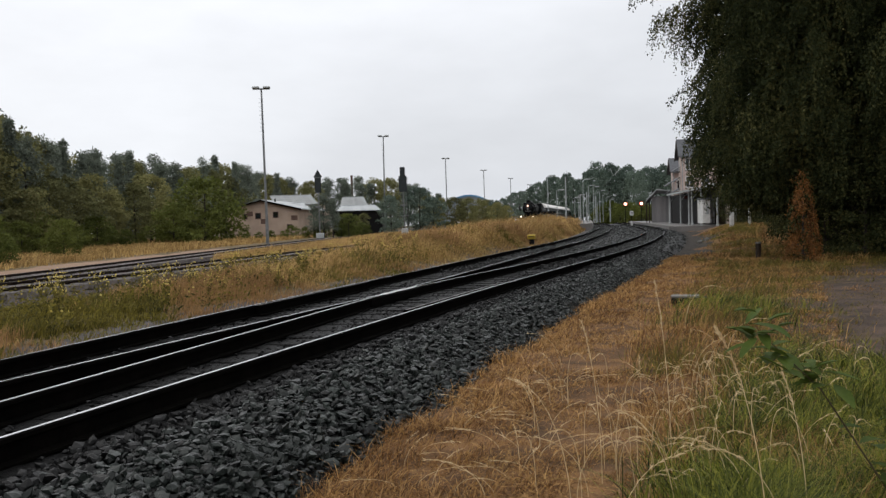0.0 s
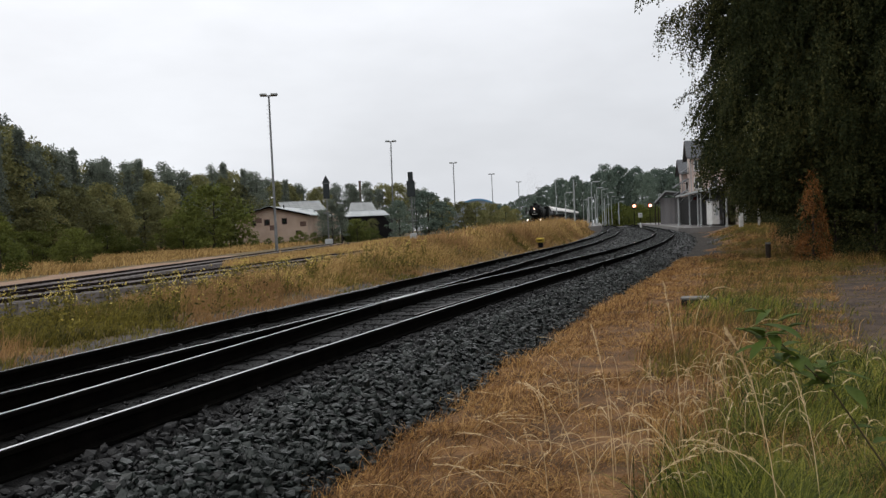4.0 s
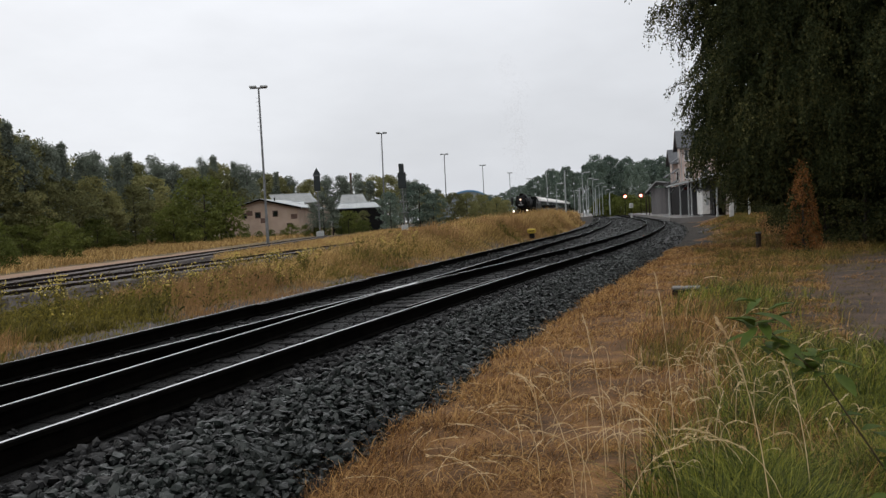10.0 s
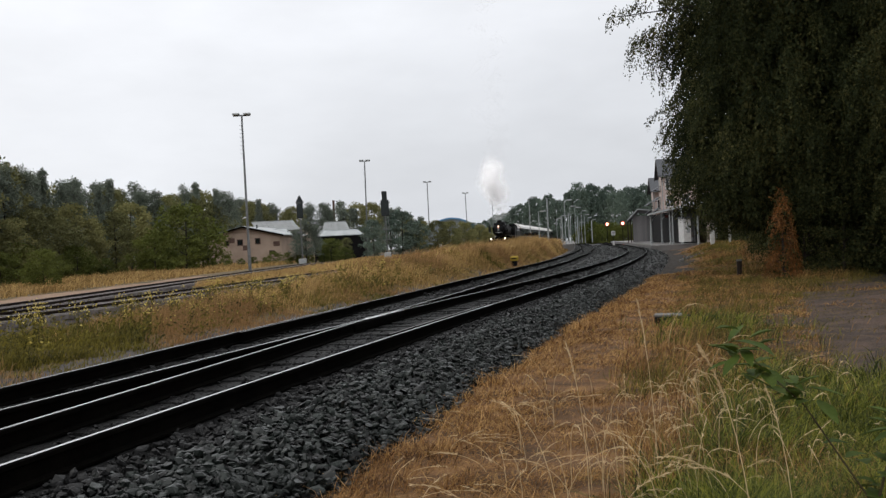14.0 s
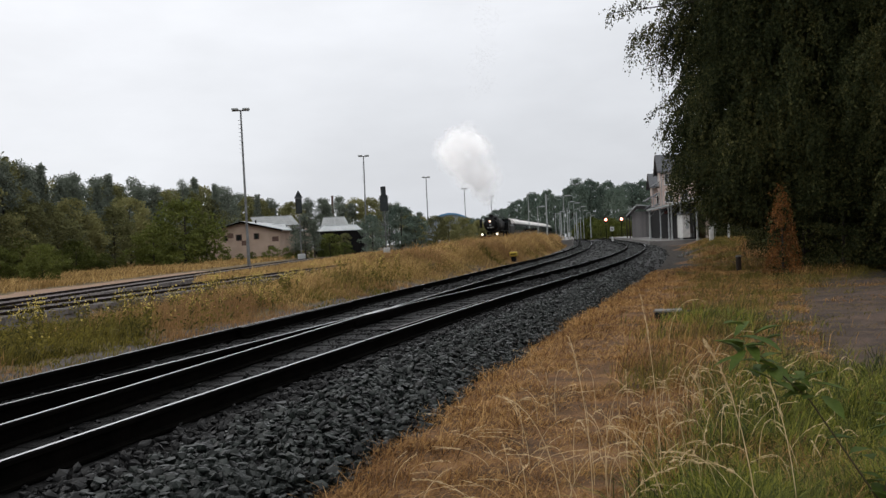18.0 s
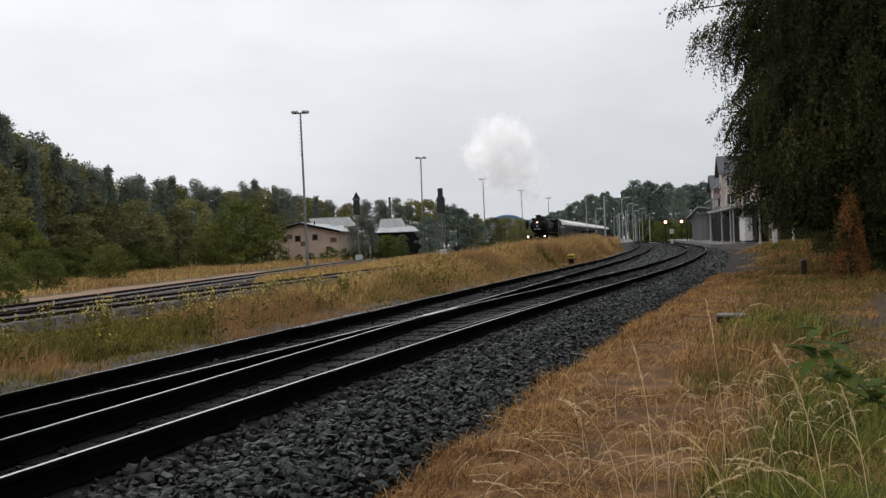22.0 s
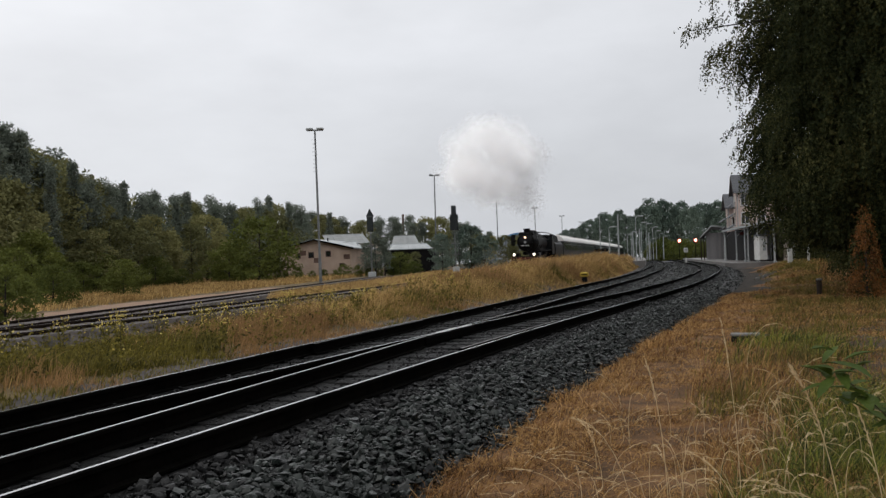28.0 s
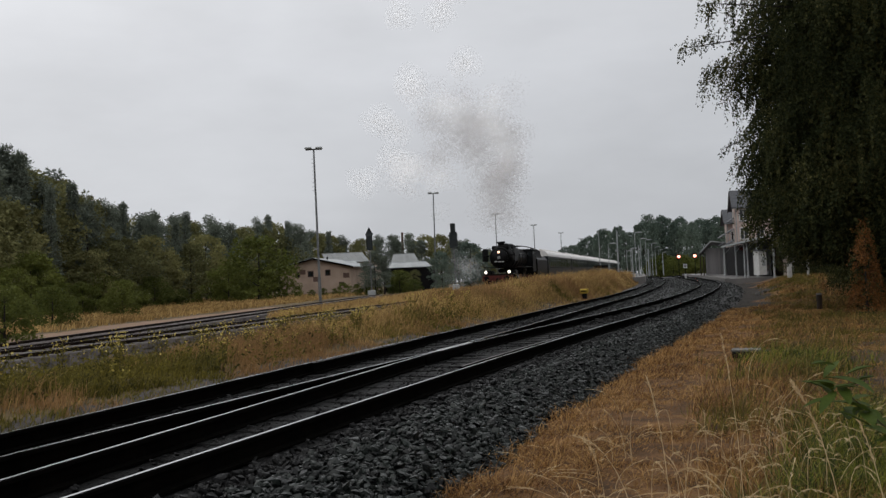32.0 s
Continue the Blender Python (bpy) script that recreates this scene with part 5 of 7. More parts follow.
def platform_lamp(h, curved):
    t = thing("platform_lamp", "pale slim platform lamp with a short arm", "street lamp", "lamps along the platforms")
    part("pole", Shape().lathe((0, 0, 0), (0, 0, h), [(0, 0.075), (0.14, 0.07), (0.15, 0.05), (1, 0.038)], 10), M_PALE, t, smooth=True)
    part("arm", Shape().rod((0, 0, h - 0.03), (0.45 if curved else 0.25, 0, h + 0.05), 0.03, 6), M_PALE, t)
    part("lamp_head", Shape().box((0.62 if curved else 0.0, 0, h + 0.06), (0.75, 0.26, 0.12), 0.05), M_LAMPHEAD, t)
    return t


lampA, lampB = platform_lamp(5.7, True), platform_lamp(4.4, True)
for k, (a, el, kind) in enumerate(((6.92, 3.03, 0), (9.2, 2.71, 0), (9.86, 2.2, 0), (10.25, 1.95, 0), (10.67, 1.51, 0), (10.95, 1.35, 0), (9.54, 2.3, 0), (10.45, 1.7, 0),
                                   (7.5, 2.08, 1), (8.65, 1.55, 1), (8.9, 1.7, 1), (10.1, 1.2, 1), (10.8, 1.05, 1))):
    top = (5.7 if kind == 0 else 4.4) + 0.85
    d = (top - EYE) / math.tan(radians(el))
    x, y = az(a, d)
    pr = lampB if kind else lampA
    m = pose(x, y, 0.75, 0, 0, 0 if k % 2 else 10)
    if k in (0, 8):
        pr.matrix_basis = m
    else:
        copy_thing(pr, m)
# plain masts between the lamps
pm = thing("signal_mast", "plain pale steel mast on the platform", "mast", "masts on the platform")
part("pole", Shape().lathe((0, 0, 0), (0, 0, 5.9), [(0, 0.11), (1, 0.075)], 10), M_PALE, pm, smooth=True)
part("fixing", Shape().box((-0.12, 0, 3.4), (0.3, 0.14, 0.3), 0.03), M_PALE, pm)
for k, (a, d, s) in enumerate(((8.08, 108, 1.0), (9.0, 128, 0.72), (9.42, 140, 0.85), (10.0, 152, 0.8), (10.9, 190, 0.8))):
    x, y = az(a, d)
    if k == 0:
        pm.matrix_basis = pose(x, y, 0.7)
    else:
        c = copy_thing(pm, pose(x, y, 0.7))
        c.scale = (1, 1, s)

# the platform sign on lamp posts
for a, d in ((6.95, 98), ):
    x, y = az(a, d)
    sg = thing("platform_sign", "dark platform sign board on the lamp post", "sign", m=pose(x, y - 0.15, 0.75 - 0.75 + 0.4))
    part("board", Shape().box((0, 0, 1.75), (1.5, 0.06, 0.32), 0.02), M_BLACK, sg)
    part("post", Shape().rod((0, 0.08, -0.4), (0, 0.08, 2.1), 0.05, 8), M_PALE, sg)


# ---- platforms ----
def platform(name, label, inner, outer, y0, y1, lift):
    ys = np.arange(y0, y1, 3.0)
    t = thing(name, label, "platform", kind="structure")
    top, edge = Shape(), Shape()
    for i in range(len(ys) - 1):
        a, b = float(ys[i]), float(ys[i + 1])
        za, zb = float(ZM(a)) + lift, float(ZM(b)) + lift
        top.add([(inner(a), a, za), (outer(a), a, za), (outer(b), b, zb), (inner(b), b, zb),
                 (inner(a), a, za - 1.2), (outer(a), a, za - 1.2), (outer(b), b, zb - 1.2), (inner(b), b, zb - 1.2)],
                [(0, 1, 2, 3), (0, 3, 7, 4), (1, 5, 6, 2), (0, 4, 5, 1), (3, 2, 6, 7)])
        for f, w in ((inner, 0.5), (outer, -0.5)):
            stone = Shape().add([(f(a), a + 0.02, za + 0.004), (f(a) + w, a + 0.02, za + 0.004), (f(b) + w, b - 0.02, zb + 0.004), (f(b), b - 0.02, zb + 0.004),
                                 (f(a), a + 0.02, za + 0.05), (f(a) + w, a + 0.02, za + 0.05), (f(b) + w, b - 0.02, zb + 0.05), (f(b), b - 0.02, zb + 0.05)],
                                [(4, 5, 6, 7), (0, 1, 5, 4), (1, 2, 6, 5), (2, 3, 7, 6), (3, 0, 4, 7)])
            part("edge_stone", stone, M_CONCRETE, t)
    part("paving", top, M_PAVING, t)
    return t


platform("platform_island", "low grey platform between the tracks with pale edge stones", lambda y: float(CT(y)) + 2.6 + max(0, (150 - y) * 0.09), lambda y: float(C2(y)) - 1.75, 118, 250, 0.45)
platform("platform_station", "paved platform before the station building", lambda y: float(C1(y)) + 1.75, lambda y: float(C1(y)) + 9.0, 88, 190, 0.14)


# ---- the station: canopy and building behind the birches ----
def cxl(y):
    """The canopy's eave line."""
    return 26.85 + 0.119 * (y - 90.1)


canopy = thing("station_canopy", "long station canopy with pale columns and a dark roof edge", "canopy")
ys = [70, 76, 82, 88, 94, 100, 107, 113.8]
for a, b in zip(ys[:-1], ys[1:]):
    for nm, mt, pr in (("roof_panel", M_SOOT, [(-0.25, 4.12), (3.0, 4.55), (3.0, 4.66), (-0.25, 4.24)]), ("fascia", M_PALE, [(-0.34, 4.08), (-0.27, 4.08), (-0.27, 4.30), (-0.34, 4.30)])):
        va = [(cxl(a) + dx, a, z) for dx, z in pr]
        vb = [(cxl(b) + dx, b, z) for dx, z in pr]
        part(nm, Shape().add(va + vb, [(0, 1, 5, 4), (1, 2, 6, 5), (2, 3, 7, 6), (3, 0, 4, 7), (0, 3, 2, 1), (4, 5, 6, 7)]), mt, canopy)
for y in (74, 82, 90.5, 96.2, 98.2, 104.3, 113.3):
    z0 = float(ZM(y)) + 0.13
    r = 0.16 if y > 110 else 0.10
    col = part("column", Shape().lathe((cxl(y), y, z0), (cxl(y), y, 4.13), [(0, r + 0.05), (0.05, r + 0.05), (0.06, r), (0.9, r * 0.85), (1, r + 0.04)], 10), M_LAMPHEAD, canopy, smooth=True)
    part("brace", Shape().rod((cxl(y), y, 3.2), (cxl(y) + 0.9, y, 4.15), 0.05, 6), M_PALE, col)
# the boarded wing beyond the canopy: its low eave to the track, dark below
wing = thing("boarded_wing", "grey boarded annex with a low dark roof beside the station", "annex")
for k in range(9):
    part("board", Shape().box((31.66 + 0.36 * k, 131.0, 2.55), (0.345, 0.08, 3.9), 0.01), M_BOARDS, wing)
# side wall coloured dark to paint the shadow beneath the eave
part("side_wall", Shape().prism([(31.45, 131.05, 0.6), (35.1, 146, 0.6), (35.1, 146, 4.2), (31.45, 131.05, 4.2)], (0.12, 0, 0)), M_WOODPOST, wing)
part("roof", Shape().prism([(30.5, 130.2, 3.78), (32.1, 130.2, 5.42), (34.9, 130.2, 5.05), (34.9, 130.2, 5.2), (32.1, 130.2, 5.58), (30.4, 130.2, 3.92)], (4.0, 16, 0)), M_SLATE, wing)
part("verge_board", Shape().prism([(30.46, 130.12, 3.76), (32.1, 130.12, 5.40), (34.9, 130.12, 5.03), (34.9, 130.12, 5.24), (32.1, 130.12, 5.62), (30.4, 130.12, 3.96)], (0, 0.06, 0)), M_PALE, wing)
for x in (30.75, 31.2):
    part("eave_post", Shape().box((x, 131.2, 2.2), (0.14, 0.14, 3.4), 0.02), M_WOODPOST, wing)
kiosk = thing("platform_kiosk", "small white kiosk on the station platform", "kiosk")
part("wall", Shape().box((26.6, 88.6, 1.75), (0.75, 1.8, 2.4), 0.03), M_WHITE, kiosk)
part("roof", Shape().box((26.6, 88.5, 3.02), (1.0, 2.2, 0.14), 0.03), M_SLATE, kiosk)
part("shutter", Shape().box((26.7, 87.68, 1.9), (0.3, 0.05, 0.9), 0.02), M_PALE, kiosk)
rl = thing("platform_sign", "small red lettered board hanging under the canopy", "sign", m=pose(cxl(102), 102, 3.55))
part("board", Shape().box((0.35, 0, 0), (0.5, 0.06, 0.34), 0.02), M_RED, rl)
part("hanger", Shape().rod((0.35, 0, 0.15), (0.35, 0, 0.75), 0.02, 6), M_GALV, rl)


def window(parent, x, y, z, w, h, rz, frame_mat=M_WHITE):
    """A framed window with two panes, standing proud of a wall."""
    m = pose(x, y, z, 0, 0, rz)
    f = Shape()
    for s in (-1, 1):
        f.box((0, s * (w / 2), 0), (0.10, 0.12, h + 0.12), 0.01)
        f.box((0, 0, s * (h / 2)), (0.10, w + 0.1, 0.12), 0.01)
    f.box((0, 0, 0), (0.08, 0.07, h), 0.01)
    fr = part("window", f, frame_mat, parent)
    fr.matrix_basis = m
    for s in (-1, 1):
        part("pane", Shape().box((0.02, s * w / 4, 0), (0.02, w / 2 - 0.05, h - 0.05), 0.003), M_GLASS, fr)
    part("sill", Shape().box((-0.1, 0, -h / 2 - 0.1), (0.24, w + 0.25, 0.08), 0.01), M_CONCRETE, fr)
    return fr


station = thing("station_building", "pinkish plastered station building with slate gables", "building")
WALLX = 2.9


def block(x0, x1, y0, y1, eave, ridge, skew=0.22):
    """A wing whose gable looks on the track and whose eaves run across it."""
    ym, z0 = (y0 + y1) / 2, float(ZM(y0)) + 0.3
    xb, xm = x0 + skew * (y1 - y0), x0 + skew * (ym - y0)
    part("wall", Shape().prism([(x0, y0, z0), (xb, y1, z0), (xb, y1, eave), (xm, ym, ridge), (x0, y0, eave)], (x1 - x0, 0, 0)), M_PINKWALL, station)
    for ya, sg in ((y0, -1), (y1, 1)):
        xe = (x0 if sg < 0 else xb) - 0.45
        q = [(xe, ya + sg * 0.5, eave - 0.22), (xm - 0.45, ym, ridge + 0.06), (xm - 0.45, ym, ridge + 0.26), (xe, ya + sg * 0.5, eave - 0.02)]
        part("roof", Shape().prism(q, (x1 - x0 + 0.9, 0, 0)), M_SLATE, station)
        part("verge_board", Shape().prism([(x - 0.06, y, z - 0.16) for x, y, z in q], (0.05, 0, 0)), M_WOODPOST, station)
    part("gutter", Shape().rod((x0 - 0.4, y0 - 0.55, eave - 0.2), (x1, y0 - 0.55, eave - 0.2), 0.07, 8), M_GALV, station)
    part("downpipe", Shape().rod((x0 + 0.15, y0 - 0.1, z0), (x0 + 0.15, y0 - 0.1, eave - 0.2), 0.06, 8), M_PALE, station)
    for z in (5.9, 8.3):
        if z + 0.9 < eave:
            for x in np.arange(x0 + 1.1, x1 - 0.8, 2.1):
                window(station, float(x), y0 - 0.03, z, 1.0, 1.5, 90)
            window(station, xm - 0.03, ym, z, 1.0, 1.5, -math.degrees(math.atan(skew)))
    part("plinth", Shape().box(((x0 + x1) / 2, y0 - 0.06, z0 + 0.4), (x1 - x0, 0.1, 0.9), 0.02), M_CONCRETE, station)


block(33.4, 40, 126.0, 131.4, 7.95, 9.75)
block(31.9, 42, 116.0, 121.6, 9.4, 11.6)
part("ground_floor", Shape().prism([(cxl(92) + WALLX, 92, 0.2), (cxl(115.8) + WALLX, 115.8, 0.2), (42, 115.8, 0.2), (42, 92, 0.2)], (0, 0, 4.3)), M_PINKWALL, station)
# shutters and awnings that stick out from the front
for x, y, z in ((33.6, 127.0, 6.4), (34.1, 129.2, 5.3), (32.3, 118.0, 6.6), (32.7, 119.6, 5.2), (32.1, 117.0, 8.0)):
    aw = part("awning", Shape().prism([(x, y, z), (x, y + 1.7, z), (x - 0.85, y + 1.7, z - 0.55), (x - 0.85, y, z - 0.55)], (0, 0, 0.08)), M_SLATE, station)
    part("bracket", Shape().rod((x, y + 0.1, z - 0.75), (x - 0.75, y + 0.1, z - 0.5), 0.04, 6), M_WOODPOST, aw)
# ground floor doors, and a black sheet painting the shade below the canopy
for y in (92, 97, 102, 107):
    dr = part("door", Shape().box((cxl(y) + 1.66, y, 1.75), (0.10, 1.3, 2.5), 0.02, rz=-10.5), M_BLACK, station)
    part("door_pane", Shape().box((cxl(y) + 1.60, y, 2.2), (0.02, 0.9, 1.0), 0.004, rz=-10.5), M_GLASS, dr)
part("dark_back", Shape().prism([(cxl(y) + 1.7, y, z) for y, z in ((91, 0.2), (126, 0.2), (126, 4.3), (91, 4.3))], (0.04, 0, 0)), M_SOOT, station, "black sheet painting the shade below the canopy")
bench = thing("platform_bench", "dark bench on the station platform", "bench", m=pose(cxl(92) + 1.1, 92, float(ZM(92)) + 0.38, 0, 0, -10.5))
part("seat", Shape().box((0, 0, 0.45), (0.45, 1.9, 0.06), 0.01), M_WOODPOST, bench)
part("backrest", Shape().box((0.22, 0, 0.75), (0.06, 1.9, 0.4), 0.01), M_WOODPOST, bench)
for s in (-0.8, 0.8):
    part("leg", Shape().box((0, s, 0.22), (0.4, 0.06, 0.44), 0.01), M_GALV, bench)


# ---- sheds across the yard ----
def shed():
    """The low plastered shed: its gable to the line, a long pale roof behind it."""
    t = thing("brick_shed", "low buff plastered shed with a shallow pale roof", "shed")
    d0 = 124.0
    xl, xr, xm = d0 * math.tan(radians(-13.9)), d0 * math.tan(radians(-9.4)), d0 * math.tan(radians(-11.75))
    ze, zr, zb, ln = 4.05, 5.2, -0.6, 16.0
    part("wall", Shape().prism([(xl, d0, zb), (xr, d0, zb), (xr, d0, ze), (xm, d0, zr), (xl, d0, ze)], (1.5, ln, 0)), M_PLASTER, t)
    for a, b in (((xl - 0.5, ze - 0.15), (xm, zr + 0.05)), ((xm, zr + 0.05), (xr + 0.5, ze - 0.2))):
        part("roof", Shape().prism([(a[0], d0 - 0.5, a[1]), (b[0], d0 - 0.5, b[1]), (b[0], d0 - 0.5, b[1] + 0.16), (a[0], d0 - 0.5, a[1] + 0.16)], (1.6, ln + 1, 0)), M_SHEET, t)
        part("verge_board", Shape().prism([(a[0], d0 - 0.56, a[1] - 0.12), (b[0], d0 - 0.56, b[1] - 0.12), (b[0], d0 - 0.56, b[1] + 0.12), (a[0], d0 - 0.56, a[1] + 0.12)], (0, 0.05, 0)), M_RUST, t)
    for x, z, w, h in ((xl + 2.5, 3.05, 0.55, 0.6), (xl + 4.4, 3.1, 0.65, 0.7), (xl + 6.9, 3.2, 0.6, 0.7), (xr - 1.3, 1.5, 0.6, 0.4)):
        fr = part("window", Shape().box((x, d0 - 0.02, z), (w + 0.2, 0.08, h + 0.2), 0.02), M_BRICKDARK, t)
        part("pane", Shape().box((x, d0 - 0.07, z), (w, 0.04, h), 0.01), M_GLASS, fr)
    for x, z in ((xl + 3.2, 3.4), (xl + 5.2, 2.3), (xr - 0.6, 2.7)):
        part("stain", Shape().box((x, d0 - 0.008, z), (0.9, 0.02, 0.7), 0.006), M_BRICKDARK, t, "bare brick where the plaster fell off")
    part("vent_pipe", Shape().rod((xm + 1.6, d0 + 2, zr - 0.6), (xm + 1.6, d0 + 2, zr + 0.35), 0.10, 8), M_RUST, t)
    return t


shed()


def sheeted_roof(name, label, d, a0, a1, b0, b1, z_low, z_high, back, mat, panels, wall):
    """A long building seen from its eaves: sheets of roofing side by side."""
    t = thing(name, label, "shed")
    x0, x1 = d * math.tan(radians(a0)), d * math.tan(radians(a1))
    u0, u1 = (d + back) * math.tan(radians(b0)), (d + back) * math.tan(radians(b1))
    part("wall", Shape().prism([(x0, d + 0.3, -0.6), (x1, d + 0.3, -0.6), (x1, d + 0.3, z_low), (x0, d + 0.3, z_low)], (0.4, back * 1.6, 0)), wall, t)
    for k in range(panels):
        p, q = k / panels, (k + 0.965) / panels
        a = [(x0 + (x1 - x0) * p, d, z_low), (x0 + (x1 - x0) * q, d, z_low), (u0 + (u1 - u0) * q, d + back, z_high), (u0 + (u1 - u0) * p, d + back, z_high)]
        part("roof_sheet", Shape().prism(a, (0, 0.02, 0.09)), mat, t)
    part("ridge", Shape().rod((u0, d + back, z_high + 0.05), (u1, d + back, z_high + 0.05), 0.12, 8), mat, t)
    part("back_slope", Shape().prism([(u0, d + back, z_high - 0.03), (u1, d + back, z_high - 0.03), (u1, d + 2 * back, z_low), (u0, d + 2 * back, z_low)], (0, 0, 0.08)), mat, t)
    return t


sheeted_roof("long_shed", "long shed with a faded grey sheet roof", 142, -10.9, -8.1, -11.2, -8.55, 5.0, 6.75, 7, M_GREYSHEET, 9, M_PLASTER)
sheeted_roof("lean_to", "low lean-to with a pale metal roof beside the shed", 130, -10.4, -8.9, -10.6, -9.0, 4.1, 5.0, 5, M_SHEET, 5, M_SOOT)
sheeted_roof("workshop", "workshop with worn striped roof sheets", 138, -6.7, -4.9, -6.55, -5.15, 4.55, 6.0, 6, M_GREYSHEET, 9, M_SOOT)
sheeted_roof("workshop_annex", "low annex with a pale metal roof and dark open front", 130, -7.2, -4.0, -6.8, -4.4, 3.55, 4.35, 4, M_SHEET, 12, M_SOOT)

# the blue hall, a brick chimney far off
hall = thing("blue_arched_hall", "distant hall with a blue arched roof", "hall")
hx0, hx1, hd = 300 * math.tan(radians(-0.5)), 300 * math.tan(radians(4.1)), 300
arc = [(hx0 + (hx1 - hx0) * u, hd, 1.6 + 9.6 * math.sin(math.pi * (0.08 + 0.86 * u)) ** 0.8) for u in np.linspace(0, 1, 25)]
part("gable", Shape().prism([(hx0, hd, -0.5)] + [(x, y, z - 0.6) for x, y, z in arc] + [(hx1, hd, -0.5)], (0, 0.4, 0)), M_HAZEBLUE, hall)
part("arched_roof", Shape().prism([(x, hd - 0.5, z) for x, y, z in arc] + [(x, hd - 0.5, z - 0.6) for x, y, z in arc[::-1]], (0, 30.5, 0)), M_BLUE, hall)
stack = thing("factory_chimney", "thin brick factory chimney behind the wood", "chimney", m=pose(*az(-5.9, 310), 0))
part("shaft", Shape().lathe((0, 0, -0.5), (0, 0, 19.3), [(0, 0.7), (1, 0.36)], 14), M_BRICKDARK, stack, smooth=True)
part("collar", Shape().lathe((0, 0, 18.6), (0, 0, 19.4), [(0, 0.40), (0.5, 0.46), (1, 0.43)], 14), M_BRICKDARK, stack, smooth=True)


# ---- signals ----
def rear_signal(m, pointed, h):
    """A colour-light signal seen from behind, on a slim mast with a concrete foot."""
    t = thing("light_signal", "dark colour-light railway signal on a grey mast", "railway signal", "signals in the yard", m)
    part("mast", Shape().lathe((0, 0, 0), (0, 0, h - 0.6), [(0, 0.07), (1, 0.06)], 10), M_GALV, t, smooth=True)
    part("foot", Shape().box((0, 0, 0.3), (0.75, 0.6, 1.1), 0.05), M_LAMPHEAD, t)
    part("screen", Shape().box((0, 0, h - 0.95), (0.66 if pointed else 0.88, 0.12, 1.75), 0.05), M_SIGNAL, t)
    part("lamp_box", Shape().box((0, 0.24, h - 0.95), (0.5, 0.36, 1.4), 0.05), M_SIGNAL, t)
    if pointed:
        part("pointed_top", Shape().prism([(-0.44, 0, h - 0.2), (0.44, 0, h - 0.2), (0, 0, h + 0.62)], (0, 0.10, 0)), M_SIGNAL, t)
        part("rim", Shape().box((0, -0.04, h - 0.22), (0.8, 0.05, 0.07), 0.01), M_GALV, t)
    else:
        part("top_lamp", Shape().box((0, 0.05, h + 0.4), (0.56, 0.3, 1.0), 0.05), M_SIGNAL, t)
        part("cage", Shape().box((0.1, 0, 2.2), (0.9, 0.6, 0.08), 0.02), M_GALV, t)
        part("ladder", Shape().box((0.3, 0.1, h * 0.4), (0.05, 0.05, h * 0.7), 0.01), M_GALV, t)
    part("small_sign", Shape().box((-0.1, 0, h - 3.3), (0.6, 0.08, 0.16), 0.02), M_GALV, t)
    return t


x, y = az(-8.05, 92)
rear_signal(pose(x, y, -0.25, 0, -0.6, 0), True, 6.9)
x, y = az(-2.5, 96)
rear_signal(pose(x, y, 0.0, 0, -1.0, 0), False, 6.7)

for k, a in enumerate((11.87, 12.86)):
    x, y = az(a, 168)
    s = thing("red_light_signal", "small signal post with a lit reddish lamp", "railway signal", "lit signals beyond the platforms", pose(x, y, 0.4))
    part("post", Shape().rod((0, 0, 0), (0, 0, 3.4), 0.06, 8), M_SOOT, s)
    part("housing", Shape().box((0, 0, 3.65), (0.7, 0.25, 1.0), 0.08), M_BLACK, s)
    # glowing disc stands in for the red halo round the lens
    part("halo_disc", Shape().lathe((0, -0.12, 3.68), (0, -0.20, 3.68), [(0, 0.30), (1, 0.31)], 16), M_REDLIGHT, s)
    part("lens", Shape().lathe((0, -0.20, 3.68), (0, -0.26, 3.68), [(0, 0.19), (1, 0.15)], 16), M_ORANGE, s)

x, y = az(12.25, 128)
dw = thing("dwarf_signal", "low white shunting signal board beside the track", "railway signal", m=pose(x, y, float(ZM(y)) - 0.2))
part("post", Shape().box((0, 0, 0.35), (0.25, 0.2, 0.9), 0.03), M_WHITE, dw)
part("board", Shape().box((0, 0, 1.9), (0.55, 0.08, 0.62), 0.02), M_WHITE, dw)
part("stem", Shape().rod((0, 0.1, 0.5), (0, 0.1, 1.9), 0.05, 8), M_SOOT, dw)
part("bar", Shape().box((0, -0.045, 2.0), (0.36, 0.01, 0.08), 0.003), M_SOOT, dw)
part("bar", Shape().box((0, -0.045, 1.8), (0.36, 0.01, 0.08), 0.003), M_SOOT, dw)

# ---- small things beside the line ----
yb = thing("yellow_point_motor_box", "small yellow box on a dark foot beside the track", "railway box", m=pose(5.55, 54.6, -0.2, 0, 0, -15))
part("lid", Shape().box((0, 0, 0.42), (0.52, 0.36, 0.30), 0.06), M_YPAINT, yb)
part("foot", Shape().box((0, 0, 0.12), (0.3, 0.25, 0.35), 0.03), M_SOOT, yb)
part("bar", Shape().box((0, -0.185, 0.43), (0.34, 0.01, 0.06), 0.003), M_SOOT, yb)

slab = thing("concrete_cover", "flat weathered concrete cover lying in the dry grass", "cover slab", m=pose(4.4, 15.9, float(ground_z(4.4, 15.9)) + 0.03, 0, 0, -20))
part("plate", Shape().box((0, 0, 0.105), (0.5, 0.34, 0.035), 0.012), M_CONCRETE, slab)
part("rim", Shape().box((0.1, 0, 0.03), (0.66, 0.42, 0.115), 0.02), M_SOOT, slab)

